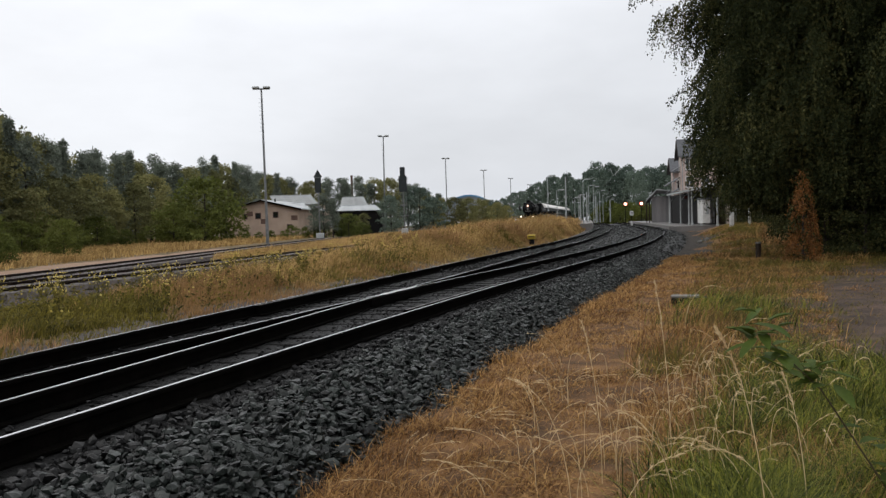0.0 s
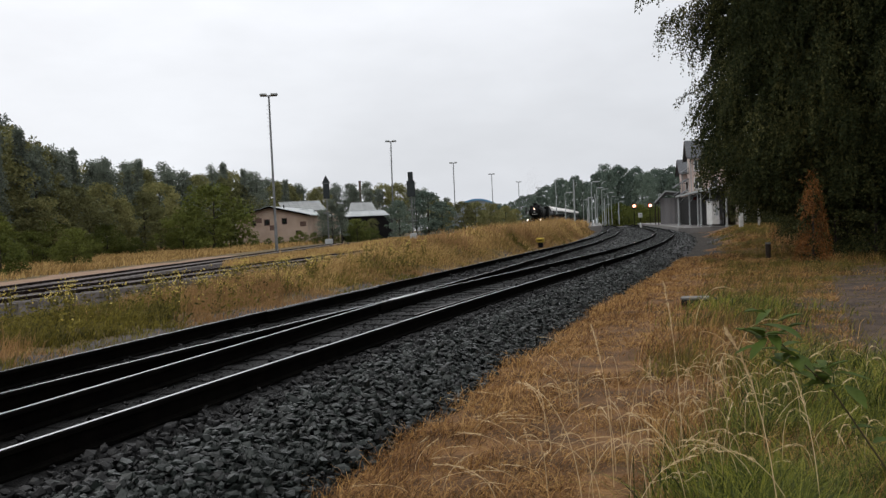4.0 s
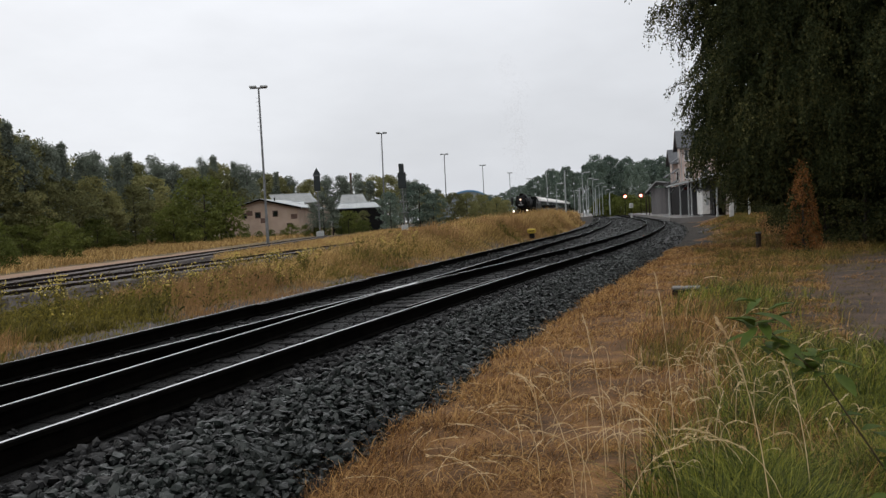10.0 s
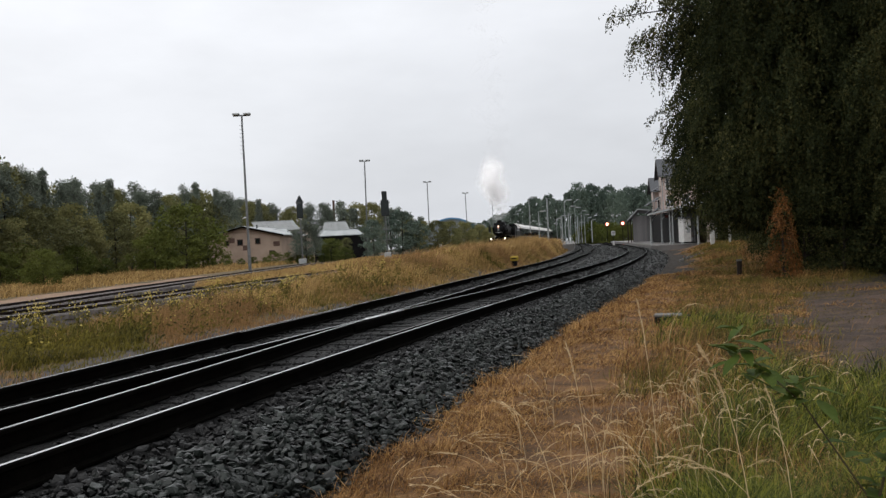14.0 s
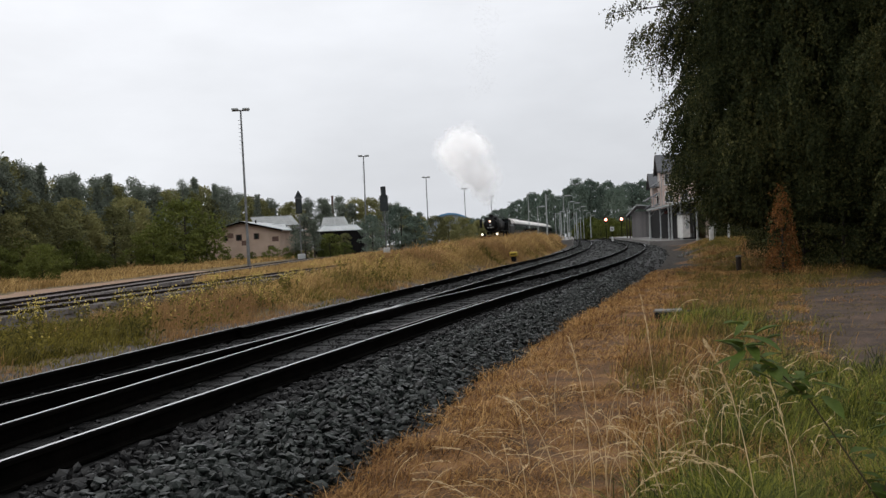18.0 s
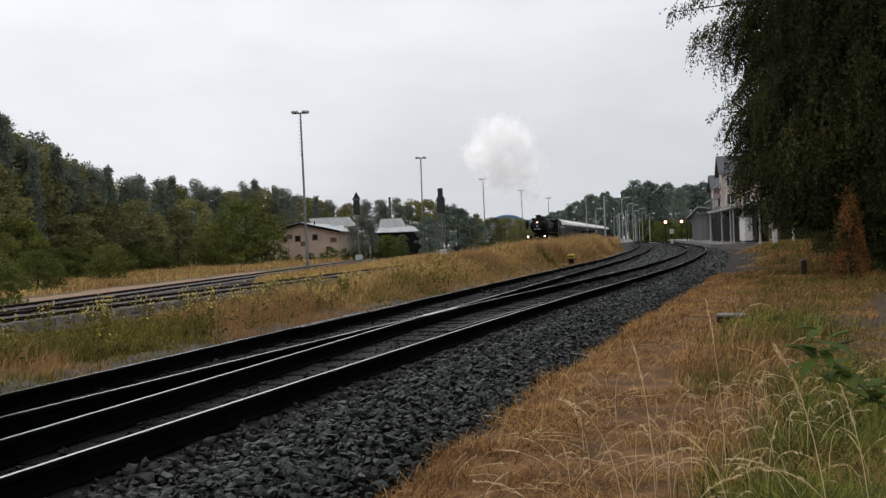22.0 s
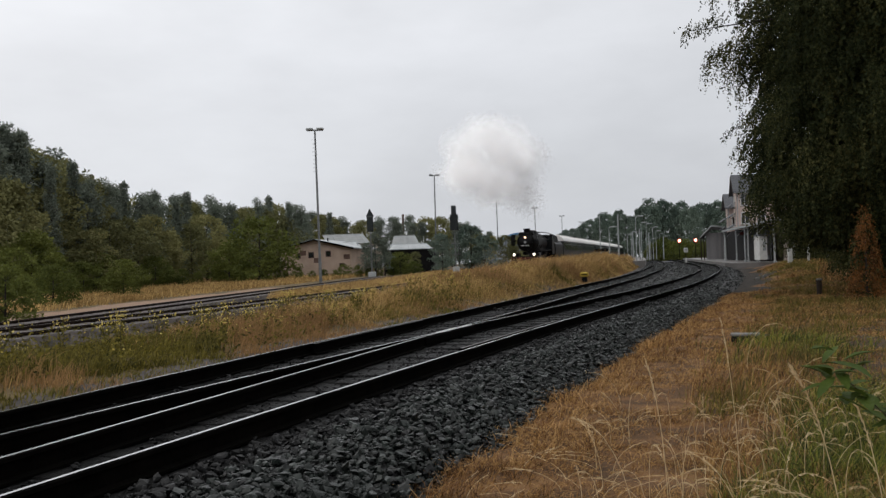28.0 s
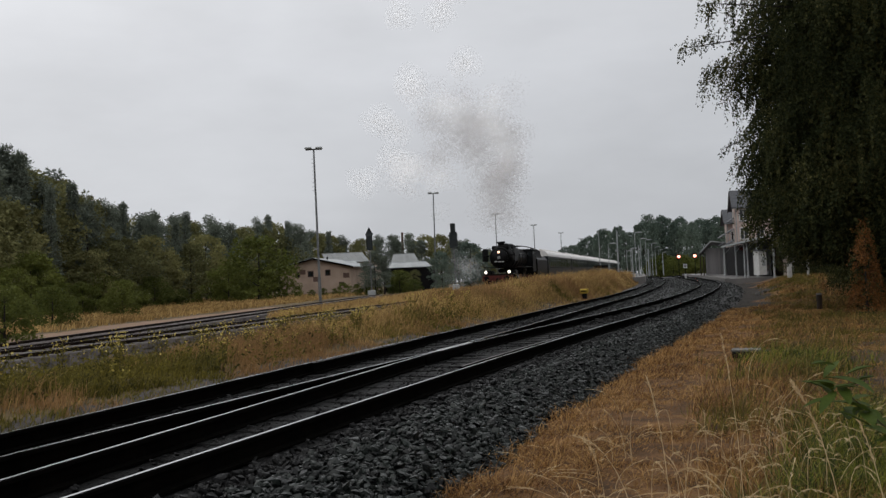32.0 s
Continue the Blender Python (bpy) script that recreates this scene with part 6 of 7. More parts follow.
bp = thing("wooden_post", "short weathered wooden post with a pale cap", "post", m=pose(11.3, 31.2, float(ground_z(11.3, 31.2)), 0, 0, 20))
part("shaft", Shape().lathe((0, 0, -0.1), (0, 0, 0.52), [(0, 0.10), (0.4, 0.09), (0.8, 0.10), (1, 0.09)], 9), M_WOODPOST, bp)
part("cap", Shape().lathe((0, 0, 0.52), (0, 0, 0.58), [(0, 0.11), (1, 0.10)], 9), M_CONCRETE, bp)
for k, (a, d, h) in enumerate(((18.37, 64, 1.05), (19.42, 66, 1.35))):
    x, y = az(a, d)
    wp = thing("white_marker_post", "white-painted concrete marker post in the grass", "post", "marker posts at the path", pose(x, y, float(ground_z(x, y))))
    part("shaft", Shape().box((0, 0, h / 2), (0.30 if k == 0 else 0.14, 0.16, h), 0.03), M_WHITE, wp)
    part("cap", Shape().box((0, 0, h + 0.02), (0.24 if k == 0 else 0.12, 0.13, 0.06), 0.02), M_CONCRETE, wp)
x, y = az(17.0, 50)
for k, (dx, dy) in enumerate(((0, 0), (0.8, 1.4))):
    bl = thing("concrete_block", "small pale concrete block at the ballast's foot", "block", "blocks at the ballast's foot", pose(x + dx - 0.5, y + dy, float(ground_z(x + dx, y + dy)), 0, 0, 30 * k))
    part("body", Shape().box((0, 0, 0.08), (0.24, 0.14, 0.13), 0.03), M_CONCRETE, bl)
    part("chip", Shape().box((0.08, 0.03, 0.17), (0.09, 0.07, 0.04), 0.02), M_CONCRETE, bl)
x, y = az(1.1, 262)
car = thing("white_van", "white van parked beyond the grass", "van", m=pose(x, y, 0.85, 0, 0, 80))
part("body", Shape().prism([(-2.1, -0.8, 0.4), (2.1, -0.8, 0.4), (2.15, -0.8, 1.1), (1.5, -0.8, 1.25), (0.9, -0.8, 1.9), (-2.0, -0.8, 1.95)], (0, 1.6, 0)), M_WHITE, car)
part("windscreen", Shape().box((1.2, 0, 1.55), (0.08, 1.3, 0.55), 0.02, ry=-42), M_GLASS, car)
part("side_window", Shape().box((0.3, -0.81, 1.55), (1.0, 0.03, 0.45), 0.01), M_GLASS, car)
for sx in (-1.3, 1.35):
    for sy in (-0.75, 0.75):
        part("wheel", Shape().lathe((sx, sy - 0.1, 0.33), (sx, sy + 0.1, 0.33), [(0, 0.3), (0.2, 0.33), (0.8, 0.33), (1, 0.3)], 14), M_SOOT, car)


# ---- the steam train; each vehicle runs along +x of its own space, its front at x = 0, rail head at z = 0 ----
def wheel_shape(r, y, spokes):
    s = Shape()
    s.lathe((0, y - 0.07, 0), (0, y + 0.07, 0), [(0, r * 0.9), (0.1, r), (0.9, r), (1, r * 0.9)], 20, 0, caps=False)
    s.lathe((0, y - 0.05, 0), (0, y + 0.05, 0), [(0, r * 0.86), (1, r * 0.86)], 20, 0, caps=False)
    s.lathe((0, y - 0.1, 0), (0, y + 0.1, 0), [(0, r * 0.2), (1, r * 0.2)], 12)
    for k in range(spokes):
        a = 2 * math.pi * k / spokes
        s.box((math.cos(a) * r * 0.52, y, math.sin(a) * r * 0.52), (r * 0.75, 0.05, 0.07), 0.01, ry=-math.degrees(a))
    return s


def buffers(parent, x, sg):
    for y in (-0.875, 0.875):
        b = part("buffer", Shape().lathe((x - sg * 0.55, y, 1.05), (x, y, 1.05), [(0, 0.12), (0.55, 0.12), (0.56, 0.08), (0.9, 0.08), (0.91, 0.22), (1, 0.23)], 14), M_SOOT, parent, smooth=True)


def locomotive():
    t = thing("steam_locomotive", "black steam locomotive with red frames and lit headlamps", "locomotive")
    part("buffer_beam", Shape().box((-0.62, 0, 1.08), (0.10, 2.7, 0.48), 0.02), M_RED, t)
    buffers(t, 0.0, 1)
    part("coupling_hook", Shape().box((-0.45, 0, 1.05), (0.3, 0.08, 0.16), 0.02).box((-0.32, 0, 0.85), (0.06, 0.2, 0.4), 0.02), M_SOOT, t)
    part("front_platform", Shape().box((-1.3, 0, 1.40), (1.5, 2.7, 0.06), 0.02).box((-0.66, 0, 1.22), (0.08, 2.2, 0.3), 0.02), M_BLACK, t)
    part("rail_guard", Shape().box((-0.8, 0.75, 0.55), (0.06, 0.12, 0.75), 0.01).box((-0.8, -0.75, 0.55), (0.06, 0.12, 0.75), 0.01), M_SOOT, t)
    # boiler
    part("smokebox", Shape().lathe((-3.9, 0, 2.86), (-1.75, 0, 2.86), [(0, 0.93), (0.93, 0.93), (1, 0.86)], 32), M_SOOT, t, smooth=True)
    door = part("smokebox_door", Shape().lathe((-1.75, 0, 2.86), (-1.45, 0, 2.86), [(0, 0.74), (0.2, 0.74), (0.6, 0.58), (0.9, 0.28), (1, 0.05)], 28), M_BLACK, t, smooth=True)
    part("hinge", Shape().box((-1.55, 0.42, 3.0), (0.06, 0.7, 0.07), 0.01).box((-1.55, 0.42, 2.7), (0.06, 0.7, 0.07), 0.01), M_SOOT, door)
    part("handwheel", Shape().lathe((-1.45, 0, 2.86), (-1.36, 0, 2.86), [(0, 0.04), (0.5, 0.14), (1, 0.14)], 12), M_STEELROD, door)
    plate = part("number_plate", Shape().box((-1.42, 0, 2.50), (0.03, 0.95, 0.17), 0.008), M_SOOT, t)
    for k in range(6):
        part("bar", Shape().box((-1.40, -0.34 + 0.135 * k + (0.05 if k > 1 else 0), 2.50), (0.01, 0.08, 0.10), 0.003), M_WHITE, plate)
    part("boiler", Shape().lathe((-10.9, 0, 2.86), (-3.9, 0, 2.86), [(0, 0.98), (0.3, 0.95), (1, 0.87)], 32), M_BLACK, t, smooth=True)
    bands = Shape()
    for x in (-4.2, -5.6, -7.0, -8.4, -9.8):
        bands.lathe((x - 0.04, 0, 2.86), (x + 0.04, 0, 2.86), [(0, 0.965), (1, 0.965)], 32)
    part("boiler_bands", bands, M_SOOT, t, smooth=True)
    part("chimney", Shape().lathe((-2.75, 0, 3.7), (-2.75, 0, 4.28), [(0, 0.40), (0.2, 0.30), (0.75, 0.31), (0.8, 0.37), (1, 0.36)], 20), M_SOOT, t, smooth=True)
    for x, r, h in ((-5.2, 0.38, 0.42), (-6.9, 0.42, 0.45), (-8.3, 0.36, 0.4)):
        part("dome", Shape().lathe((x, 0, 3.65), (x, 0, 3.78 + h), [(0, r + 0.06), (0.3, r), (0.75, r * 0.92), (0.93, r * 0.6), (1, 0.05)], 20), M_BLACK, t, smooth=True)
    part("feed_pipe", Shape().rod((-2.2, -0.6, 3.5), (-10.5, -0.7, 3.55), 0.05, 8).rod((-2.2, 0.6, 3.5), (-10.5, 0.7, 3.55), 0.05, 8), M_SOOT, t)
    part("preheater", Shape().lathe((-2.35, -0.75, 3.72), (-2.35, 0.75, 3.72), [(0, 0.17), (0.05, 0.2), (0.95, 0.2), (1, 0.17)], 16), M_SOOT, t, smooth=True)
    # smoke deflectors
    for sg in (-1, 1):
        d = part("smoke_deflector", Shape().prism([(-1.35, sg * 1.42, 2.55), (-1.25, sg * 1.42, 3.45), (-1.5, sg * 1.36, 3.68), (-3.3, sg * 1.36, 3.68), (-3.5, sg * 1.42, 3.4), (-3.5, sg * 1.42, 2.55)],
                                               (0, -sg * 0.03, 0)), M_BLACK, t)
        part("stay", Shape().rod((-2.0, sg * 1.4, 3.0), (-2.0, sg * 0.85, 3.1), 0.03, 6).rod((-3.1, sg * 1.4, 3.0), (-3.1, sg * 0.85, 3.1), 0.03, 6), M_SOOT, d)
        part("running_board", Shape().box((-6.4, sg * 1.15, 2.02), (9.2, 0.62, 0.05), 0.01), M_BLACK, t)
        part("handrail", Shape().rod((-3.8, sg * 1.02, 3.25), (-10.8, sg * 1.05, 3.25), 0.02, 6), M_STEELROD, t)
        part("cylinder", Shape().lathe((-3.15, sg * 1.12, 0.95), (-1.95, sg * 1.12, 0.95), [(0, 0.3), (0.05, 0.4), (0.95, 0.4), (1, 0.3)], 18), M_BLACK, t, smooth=True)
        part("valve_chest", Shape().box((-2.55, sg * 1.05, 1.5), (1.3, 0.55, 0.5), 0.1), M_BLACK, t)
        part("connecting_rod", Shape().box((-4.9, sg * 1.18, 0.85), (3.0, 0.07, 0.12), 0.02), M_STEELROD, t)
        part("coupling_rod", Shape().box((-6.9, sg * 1.10, 0.55), (6.2, 0.06, 0.12), 0.02), M_STEELROD, t)
        part("air_tank", Shape().lathe((-8.9, sg * 1.05, 1.75), (-7.0, sg * 1.05, 1.75), [(0, 0.1), (0.08, 0.2), (0.92, 0.2), (1, 0.1)], 14), M_SOOT, t, smooth=True)
        lamp = part("headlamp", Shape().lathe((-0.75, sg * 1.02, 1.6), (-0.48, sg * 1.02, 1.6), [(0, 0.13), (0.4, 0.17), (1, 0.17)], 16).box((-0.62, sg * 1.02, 1.42), (0.1, 0.12, 0.2), 0.02), M_SOOT, t, smooth=True)
        part("lens", Shape().lathe((-0.48, sg * 1.02, 1.6), (-0.43, sg * 1.02, 1.6), [(0, 0.12), (1, 0.09)], 16), M_LIGHT, lamp, "lit headlamp lens")
    lamp = part("headlamp", Shape().lathe((-1.75, 0, 3.34), (-1.42, 0, 3.34), [(0, 0.12), (0.4, 0.17), (1, 0.17)], 16), M_SOOT, t, smooth=True)
    part("lens", Shape().lathe((-1.42, 0, 3.34), (-1.37, 0, 3.34), [(0, 0.11), (1, 0.09)], 16), M_WARM, lamp, "lit warm top lamp lens")
    part("frame", Shape().box((-6.3, 0.6, 0.95), (11.0, 0.1, 0.75), 0.03).box((-6.3, -0.6, 0.95), (11.0, 0.1, 0.75), 0.03).box((-6.3, 0, 1.1), (10.5, 1.1, 0.3), 0.03), M_RED, t)
    part("ashpan", Shape().box((-9.9, 0, 1.5), (2.2, 1.6, 1.0), 0.1), M_SOOT, t)
    # cab
    cab = Shape()
    for sg in (-1, 1):
        cab.box((-12.0, sg * 1.47, 2.45), (1.9, 0.06, 1.75), 0.02).box((-12.85, sg * 1.47, 3.35), (0.2, 0.06, 0.7), 0.01).box((-11.15, sg * 1.47, 3.35), (0.2, 0.06, 0.7), 0.01)
    cab.box((-11.05, 0, 2.7), (0.08, 2.95, 2.1), 0.02)
    c = part("cab", cab, M_BLACK, t)
    for sg in (-1, 1):
        part("front_window", Shape().box((-11.0, sg * 1.15, 3.3), (0.03, 0.4, 0.45), 0.01), M_GLASS, c)
        part("side_window", Shape().box((-12.0, sg * 1.46, 3.38), (1.4, 0.03, 0.55), 0.01), M_GLASS, c)
    rf = Shape()
    prof = [(-1.55, 3.68), (-1.2, 3.92), (-0.6, 4.1), (0, 4.16), (0.6, 4.1), (1.2, 3.92), (1.55, 3.68)]
    rf.prism([(-13.2, y, z) for y, z in prof] + [(-13.2, y, z - 0.06) for y, z in prof[::-1]], (2.35, 0, 0))
    part("cab_roof", rf, M_SOOT, t)
    wheels = []
    for k in range(4):
        w = Shape()
        for y in (-0.76, 0.76):
            ws = wheel_shape(0.70, y, 12)
            w.add(ws.v, ws.f)
        w.rod((0, -0.7, 0), (0, 0.7, 0), 0.09, 10)
        ob = part("driving_wheels", w, M_RED, t)
        ob.location = (-4.6 - 1.65 * k, 0, 0.70)
        wheels.append((ob, 0.70, (-4.6 - 1.65 * k, 0, 0.70)))
    w = Shape()
    for y in (-0.76, 0.76):
        ws = wheel_shape(0.42, y, 9)
        w.add(ws.v, ws.f)
    w.rod((0, -0.7, 0), (0, 0.7, 0), 0.08, 10)
    ob = part("leading_wheels", w, M_RED, t)
    ob.location = (-1.75, 0, 0.43)
    wheels.append((ob, 0.43, (-1.75, 0, 0.43)))
    return t, wheels


def tender():
    t = thing("coal_tender", "black coal tender behind the locomotive", "tender")
    prof = [(-1.45, 1.25), (-1.48, 1.6), (-1.48, 2.75), (-1.25, 3.1), (-1.0, 3.2), (1.0, 3.2), (1.25, 3.1), (1.48, 2.75), (1.48, 1.6), (1.45, 1.25)]
    part("tank", Shape().prism([(-7.6, y, z) for y, z in prof], (7.2, 0, 0)), M_BLACK, t)
    rim = [(-1.35, 2.95), (-1.15, 3.75), (1.15, 3.75), (1.35, 2.95)]
    part("coal_bin", Shape().prism([(-4.6, y, z) for y, z in rim], (3.9, 0, 0)), M_SOOT, t)
    p = np.stack([rng.uniform(-4.5, -0.9, 260), rng.uniform(-1.0, 1.0, 260), 3.72 + rng.uniform(0, 0.14, 260)], 1)
    part("coal", soup("coal", *stone_arrays(p, rng.uniform(0.06, 0.13, 260)), M_COAL), None, t, kind="stuff")
    part("frame", Shape().box((-4.0, 0, 1.05), (7.6, 2.3, 0.35), 0.04), M_RED, t)
    for k in range(4):
        w = Shape()
        for y in (-0.76, 0.76):
            ws = wheel_shape(0.5, y, 8)
            w.add(ws.v, ws.f)
        ob = part("wheelset", w, M_RED, t)
        ob.location = (-1.3 - 1.75 * k - (0.3 if k > 1 else 0), 0, 0.5)
    buffers(t, -8.3, -1)
    return t


COACH_L = 23.6


def coach():
    t = thing("railway_coach", "dark passenger coach with a pale grey roof", "railway coach", "coaches of the steam train")
    body = [(-1.42, 1.0), (-1.44, 1.4), (-1.44, 3.15), (-1.38, 3.3), (1.38, 3.3), (1.44, 3.15), (1.44, 1.4), (1.42, 1.0)]
    part("body", Shape().prism([(-COACH_L + 0.3, y, z) for y, z in body], (COACH_L - 0.6, 0, 0)), M_COACH, t)
    roof = [(-1.46, 3.22), (-1.44, 3.42), (-1.25, 3.68), (-0.8, 3.9), (0, 4.0), (0.8, 3.9), (1.25, 3.68), (1.44, 3.42), (1.46, 3.22)]
    part("roof", Shape().prism([(-COACH_L + 0.25, y, z) for y, z in roof], (COACH_L - 0.5, 0, 0)), M_COACHROOF, t, smooth=True)
    for k in range(8):
        part("roof_vent", Shape().box((-2.5 - 2.6 * k, 0.35, 4.02), (0.45, 0.35, 0.16), 0.04), M_COACHROOF, t)
    for sg in (-1, 1):
        part("waist_strip", Shape().box((-COACH_L / 2, sg * 1.445, 1.98), (COACH_L - 1.2, 0.02, 0.06), 0.006), M_SOOT, t)
        for k in range(11):
            w = part("window", Shape().box((-2.6 - 1.84 * k, sg * 1.442, 2.58), (1.3, 0.03, 0.95), 0.02), M_GLASS, t)
            if sg > 0:
                part("frame", Shape().box((-2.6 - 1.84 * k, sg * 1.456, 2.82), (1.3, 0.02, 0.05), 0.006), M_GALV, w)
        for x in (-0.95, -COACH_L + 0.95):
            d = part("door", Shape().box((x, sg * 1.445, 2.15), (0.8, 0.03, 2.1), 0.02), M_COACH, t)
            part("door_pane", Shape().box((x, sg * 1.463, 2.65), (0.5, 0.015, 0.7), 0.006), M_GLASS, d)
            part("step", Shape().box((x, sg * 1.38, 0.75), (0.8, 0.3, 0.05), 0.01), M_SOOT, t)
    part("underframe", Shape().box((-COACH_L / 2, 0, 0.9), (COACH_L - 1, 2.3, 0.25), 0.03).box((-COACH_L / 2, 0.8, 0.6), (3.0, 0.6, 0.5), 0.05), M_SOOT, t)
    for x in (-3.4, -COACH_L + 3.4):
        b = part("bogie", Shape().box((x, 0, 0.55), (3.2, 2.1, 0.28), 0.05), M_SOOT, t)
        for dx in (-1.25, 1.25):
            w = Shape()
            for y in (-0.76, 0.76):
                w.lathe((x + dx, y - 0.07, 0.46), (x + dx, y + 0.07, 0.46), [(0, 0.42), (0.1, 0.46), (0.9, 0.46), (1, 0.42)], 16)
            part("wheelset", w, M_SOOT, b)
    for x in (-0.12, -COACH_L + 0.12):
        part("gangway", Shape().box((x, 0, 2.2), (0.3, 1.1, 2.2), 0.08), M_SOOT, t)
    buffers(t, 0.0, 1)
    buffers(t, -COACH_L, -1)
    return t


loco, loco_wheels = locomotive()
tend = tender()
coaches = [coach()]
for k in range(5):
    coaches.append(copy_thing(coaches[0], Matrix()))
HEADING = math.degrees(math.atan2(-1.0, -0.2))
# y of the locomotive's front along the line, second by second of what is seen; it draws away slowly, then faster
RUN_T = [0, 3, 6, 9, 12, 13, 16, 19, 22, 25, 28, 30, 32]
RUN_Y = [141.6, 139.6, 137.2, 133.2, 128.7, 127.0, 121.2, 114.4, 106.6, 97.5, 87.6, 80.9, 74.1]
STEP = math.sqrt(1.04)


def front_y(t):
    i = max(0, min(len(RUN_T) - 2, next((k for k in range(len(RUN_T) - 1) if t < RUN_T[k + 1]), len(RUN_T) - 2)))

    def slope(k):
        a, b = max(0, k - 1), min(len(RUN_T) - 1, k + 1)
        return (RUN_Y[b] - RUN_Y[a]) / (RUN_T[b] - RUN_T[a])
    h = RUN_T[i + 1] - RUN_T[i]
    u = (t - RUN_T[i]) / h
    return ((2 * u ** 3 - 3 * u ** 2 + 1) * RUN_Y[i] + (u ** 3 - 2 * u ** 2 + u) * h * slope(i)
            + (3 * u ** 2 - 2 * u ** 3) * RUN_Y[i + 1] + (u ** 3 - u ** 2) * h * slope(i + 1))


def on_line(y):
    """The pose of a vehicle whose front stands at y on the train's track."""
    return pose(float(CT(y)), y, float(ZT(y)), 0, 0.23, HEADING)


# ---- smoke and steam: puffs of fine flakes that rise from the chimney and drift off ----
def puff_mesh(name, n, r, flake, mat, seed):
    """A rounded puff of fine flakes, tilted to the sky behind it."""
    g = np.random.default_rng(seed)
    p = unit(g.normal(0, 1, (n, 3))) * (g.uniform(0, 1, (n, 1)) ** 0.5) * r * [1.0, 1.0, 0.9]
    p += 0.16 * r * np.sin(p[:, [1, 2, 0]] * 3.6 / r + seed)
    nrm = np.array([0, 0.52, 0.85]) + g.normal(0, 0.22, (n, 3))
    ax = np.cross(unit(nrm), g.normal(size=(n, 3)))
    s = flake * g.uniform(0.6, 1.5, n)
    return soup(name, *leaf_arrays(p, ax, s, s * 0.95, nrm), mat)


STEAM = [puff_mesh("steam_puff", 3200, 1.6, 0.112, M_STEAM, 200 + k) for k in range(5)]
WISP = [puff_mesh("smoke_wisp", 560, 1.1, 0.11, M_THIN, 210 + k) for k in range(4)]
SMOKE = [puff_mesh("smoke_puff", 2600, 2.1, 0.115, M_SMOKE, 220 + k) for k in range(4)]
EXHAUST = [puff_mesh("exhaust_haze", 230, 1.6, 0.10, M_SMOKE, 240 + k) for k in range(4)]
HAZE = [puff_mesh("steam_haze", 800, 1.5, 0.11, M_THIN, 230 + k) for k in range(2)]
rs = random.Random(12)
PUFFS = []
LOOKS = {"steam": (STEAM, "steam_puff", "white steam cloud over the locomotive"), "smoke": (SMOKE, "smoke_puff", "thin grey smoke over the locomotive"),
         "wisp": (WISP, "smoke_wisp", "grey exhaust leaving the locomotive's chimney"), "haze": (EXHAUST, "exhaust_haze", "thin grey exhaust haze over the locomotive"), "low": (HAZE, "steam_haze", "thin white steam beside the locomotive")}


def emit(t0, kind, k):
    meshes, name, label = LOOKS[kind]
    ob = tagged(new(name, meshes[k % len(meshes)]), label, "steam" if kind in ("steam", "low") else "smoke", "puffs over the locomotive", "stuff")
    PUFFS.append((ob, t0, kind, [max(-1.9, min(1.9, rs.gauss(0, 1))) for _ in range(3)], rs.uniform(0.75, 1.12)))


for k in range(40):
    emit(3.0 + 0.22 * k, "haze", k)
for k in range(60):
    emit(11.9 + 0.067 * k, "steam", k)
for k in range(46):
    emit(15.9 + 0.2 * k, "steam", k)
for k in range(88):
    emit(11.7 + 0.157 * k, "wisp", k)
for k in range(44):
    emit(25.6 + 0.15 * k, "smoke", k)
for k in range(46):
    emit(25.6 + 0.14 * k, "haze", k)
for k in range(5):
    emit(27.5 + 0.8 * k, "low", k)
# the steam cloud over the chimney: how far aside, how far up, half its width and height
CLOUD_T = [11, 12, 13, 16, 17.5, 19, 21, 23, 25, 27.5, 29, 30, 31, 32]
CLOUD = [[-0.3, -0.5, -0.8, -2.2, -3.5, -4.5, -4.3, -4.7, -4.8, -4.0, -4.3, -5.6, -5.8, -6.2], [4.0, 4.4, 5.8, 7.6, 7.6, 8.0, 8.1, 7.9, 8.0, 7.4, 7.1, 7.9, 9.0, 9.6],
         [0.8, 1.0, 2.5, 4.8, 5.3, 5.7, 5.3, 5.2, 5.7, 5.5, 6.0, 7.2, 8.2, 9.4], [0.8, 1.2, 3.8, 5.2, 6.0, 5.9, 5.7, 5.7, 5.9, 5.6, 5.5, 6.0, 7.4, 8.6]]
LOBES = [Vector((rs.gauss(0, 1), rs.gauss(0, 1), rs.gauss(0, 1))).normalized() * rs.uniform(0.5, 1.0) for _ in range(12)]


def chimney_top(t):
    y = front_y(t) + 2.75 / STEP
    return Vector((float(CT(y)), y, float(ZT(y)) + 4.3))


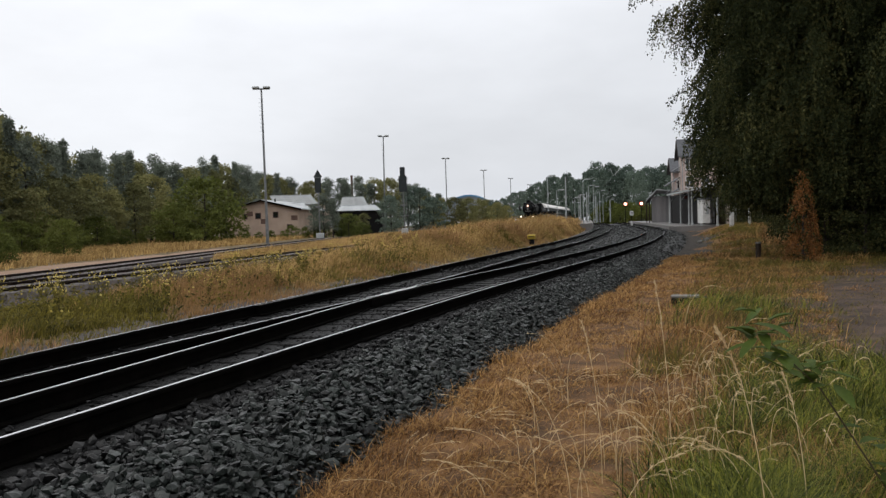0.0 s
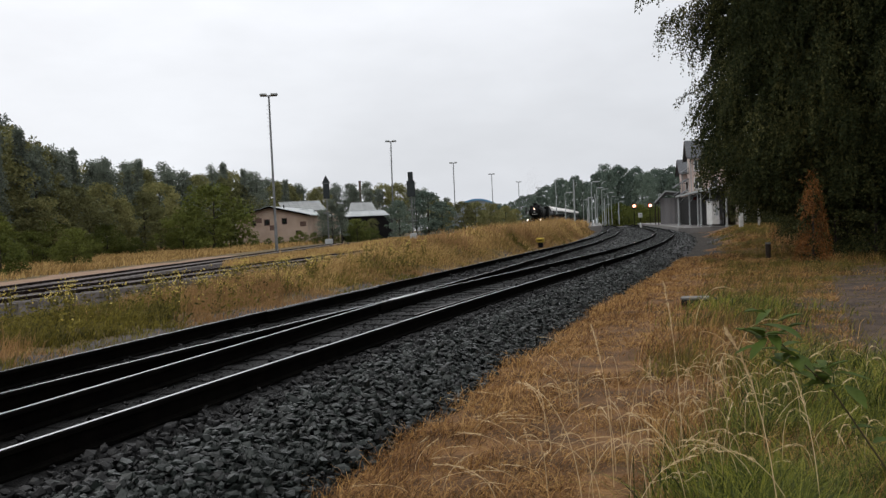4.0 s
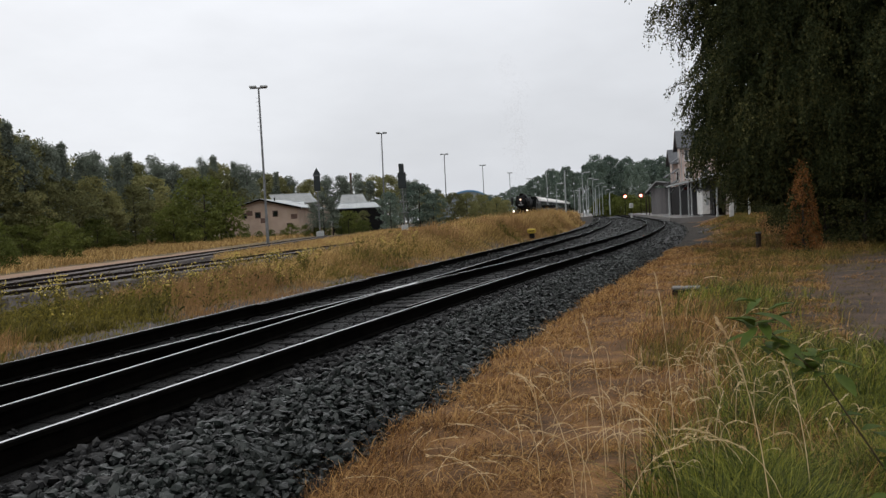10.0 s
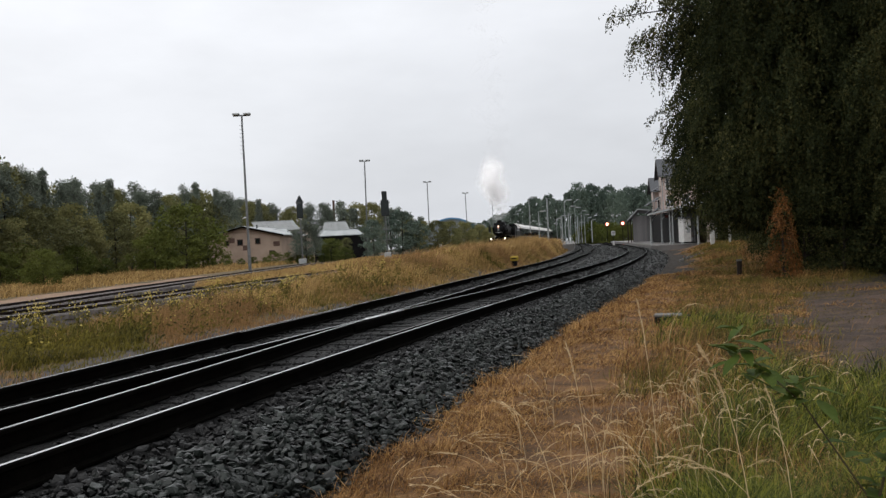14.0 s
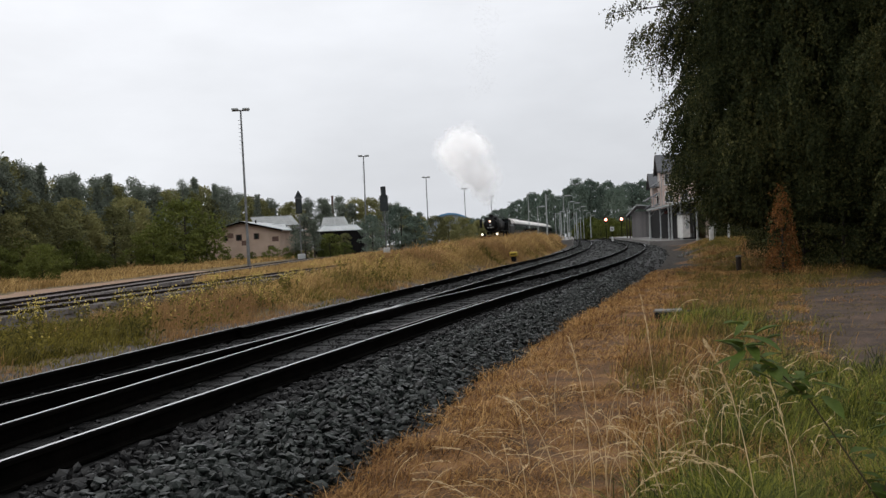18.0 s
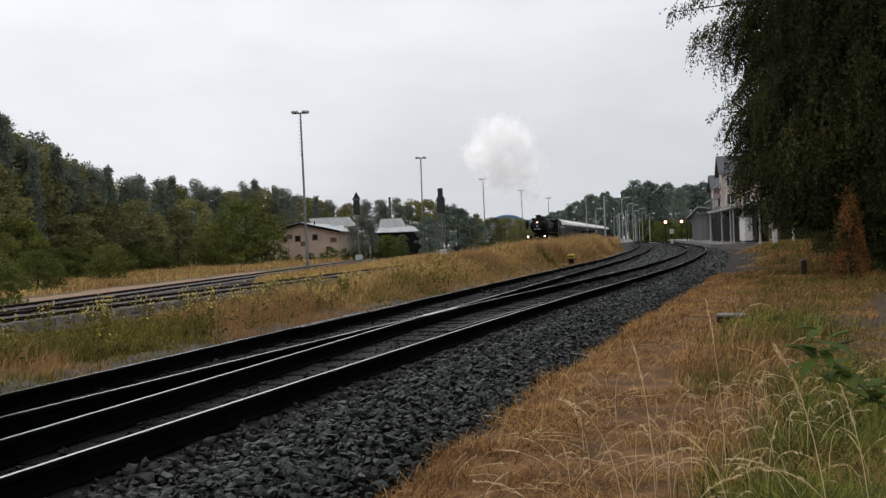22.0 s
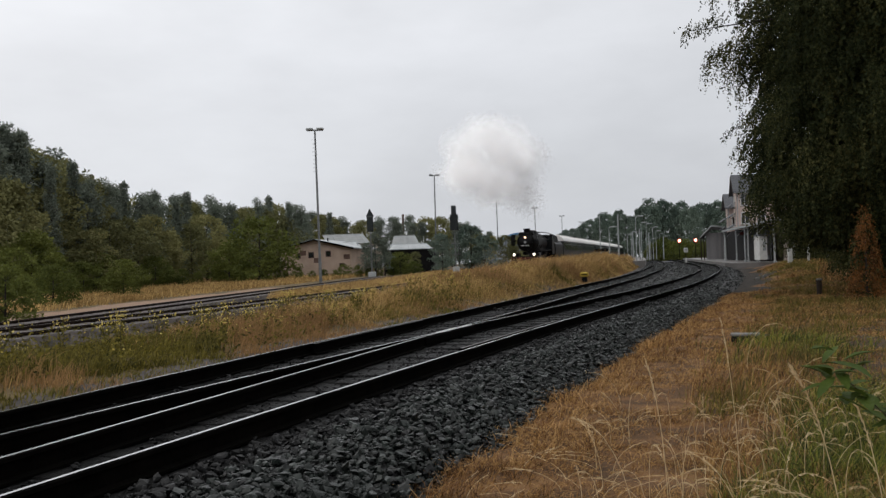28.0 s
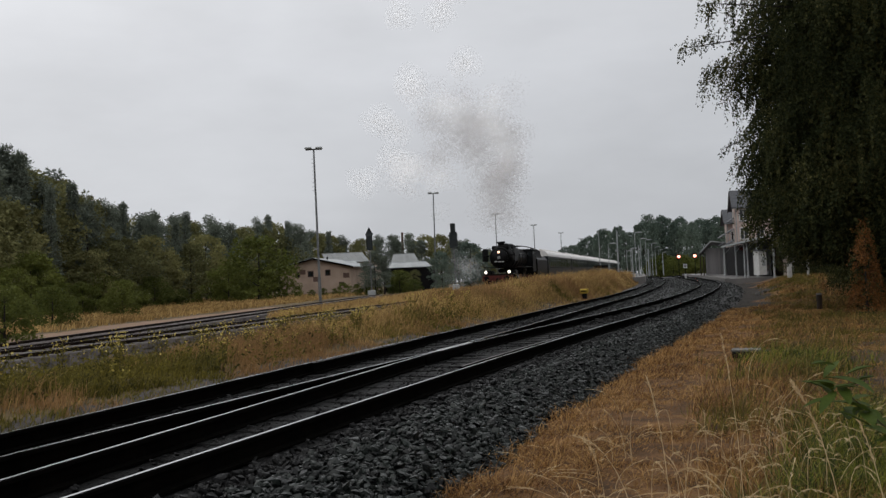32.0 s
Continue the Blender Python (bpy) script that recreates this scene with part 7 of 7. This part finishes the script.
def in_cloud(t, u, turn):
    """Where a puff hangs in the slowly rolling cloud; narrow below, leaning aside above."""
    dx, dz, hw, hh = [float(np.interp(t, CLOUD_T, row)) for row in CLOUD]
    a = turn * t
    ux, uz = u[0] * math.cos(a) - u[2] * math.sin(a), u[0] * math.sin(a) + u[2] * math.cos(a)
    v = (uz + 1.0) / 2
    gone = max(0.0, t - 29.9 - 0.9 * ((abs(u[1]) * 7.3) % 1.0)) if (abs(u[0]) * 9.1) % 1.0 < 0.8 else 0.0
    dz += 4.0 * gone + 8.0 * gone ** 2
    full = min(1.0, max(0.0, (t - 17.0) / 5.0))           # from a leaning plume to a broad cloud
    v = max(0.0, v)
    wide = (1 - full) * (0.22 + 0.60 * min(1.0, v / 0.5)) + full * (0.62 + 0.36 * min(1.0, v / 0.3) - 0.9 * max(0.0, v - 0.7))
    dx = (1 - full) * (0.3 + (dx * 1.45 - 0.3) * v) + full * dx * (0.72 + 0.45 * v)
    return chimney_top(t) + Vector((dx + max(0.3, hw - 0.9) * wide * ux, max(0.3, hw - 1.1) * wide * u[1], dz + max(0.3, hh - 1.0) * uz))


def motions():
    times = [0.5 * k for k in range(65)]
    offs = [(loco, 0.0), (tend, 13.6)] + [(c, 13.6 + 8.5 + k * (COACH_L + 0.1)) for k, c in enumerate(coaches)]
    for ob, off in offs:
        walk(ob, [(t, on_line(front_y(t) + off / STEP)) for t in times])
    run = [0.25 * k for k in range(129)]
    for ob, r, at in loco_wheels:
        walk(ob, [(t, pose(*at) @ Matrix.Rotation((141.6 - front_y(t)) * STEP / r, 4, "Y")) for t in run])
    for ob, t0, kind, g3, vig in PUFFS:
        rows = []
        ages = (0.3, 0.7, 1.2, 1.9, 2.8, 3.8, 5, 6.5, 8, 9.5, 11, 12.5, 14, 15.5, 17, 18.5)
        u = LOBES[int(vig * 9973) % len(LOBES)] + Vector(g3) * 0.20
        u *= min(1.0, 1.05 / max(u.length, 0.01))
        for t in sorted({0.0, max(0.0, t0 - 0.07), t0 + 0.07, *[min(32.0, t0 + q) for q in ages], *[q for q in (27.5, 28.0, 28.5, 29.0, 29.5, 30.0, 30.4, 30.8, 31.2, 31.6) if kind == "steam" and q > t0 + 0.1], 32.0}):
            age = max(0.0, t - t0)
            p = chimney_top(min(t, t0))
            if age == 0:
                p.z -= 8.8
            elif kind == "steam" or (kind == "wisp" and t0 > 11.6):
                e = 1 - math.exp(-age / (0.9 if kind == "steam" else 2.4))
                start = 3.0 if kind == "steam" else 1.2
                p = chimney_top(t) + Vector((0, 0, start)) * (1 - e) + (in_cloud(t, u, 0.06 if vig > 0.95 else -0.05) - chimney_top(t)) * e
            else:
                if kind == "smoke":
                    rise = 1.3 + 8.0 * (1 - math.exp(-age / 1.5)) * vig + 0.9 * age
                    spread = 0.15 + 0.75 * (1 - math.exp(-age / 1.0)) + 0.22 * age
                    drift = -0.35 * age - 0.20 * age * age
                elif kind == "haze":
                    rise = 1.0 + 5.0 * (1 - math.exp(-age / 1.6)) * vig + 1.5 * age + 0.6 * max(0.0, age - 4.0) ** 2
                    spread = 0.06 + 0.32 * (1 - math.exp(-age / 1.5)) + 0.10 * age
                    drift = -0.25 * age
                else:
                    p += Vector((-3.4, 5.0, -3.2))
                    rise = 0.7 * age * vig
                    spread = 0.25 + 0.5 * age
                    drift = -1.3 * age * vig
                p += Vector((drift + g3[0] * spread, g3[1] * spread, rise + g3[2] * spread * 0.8))
            rows.append((t, Matrix.Translation(p)))
        walk(ob, rows)


motions()
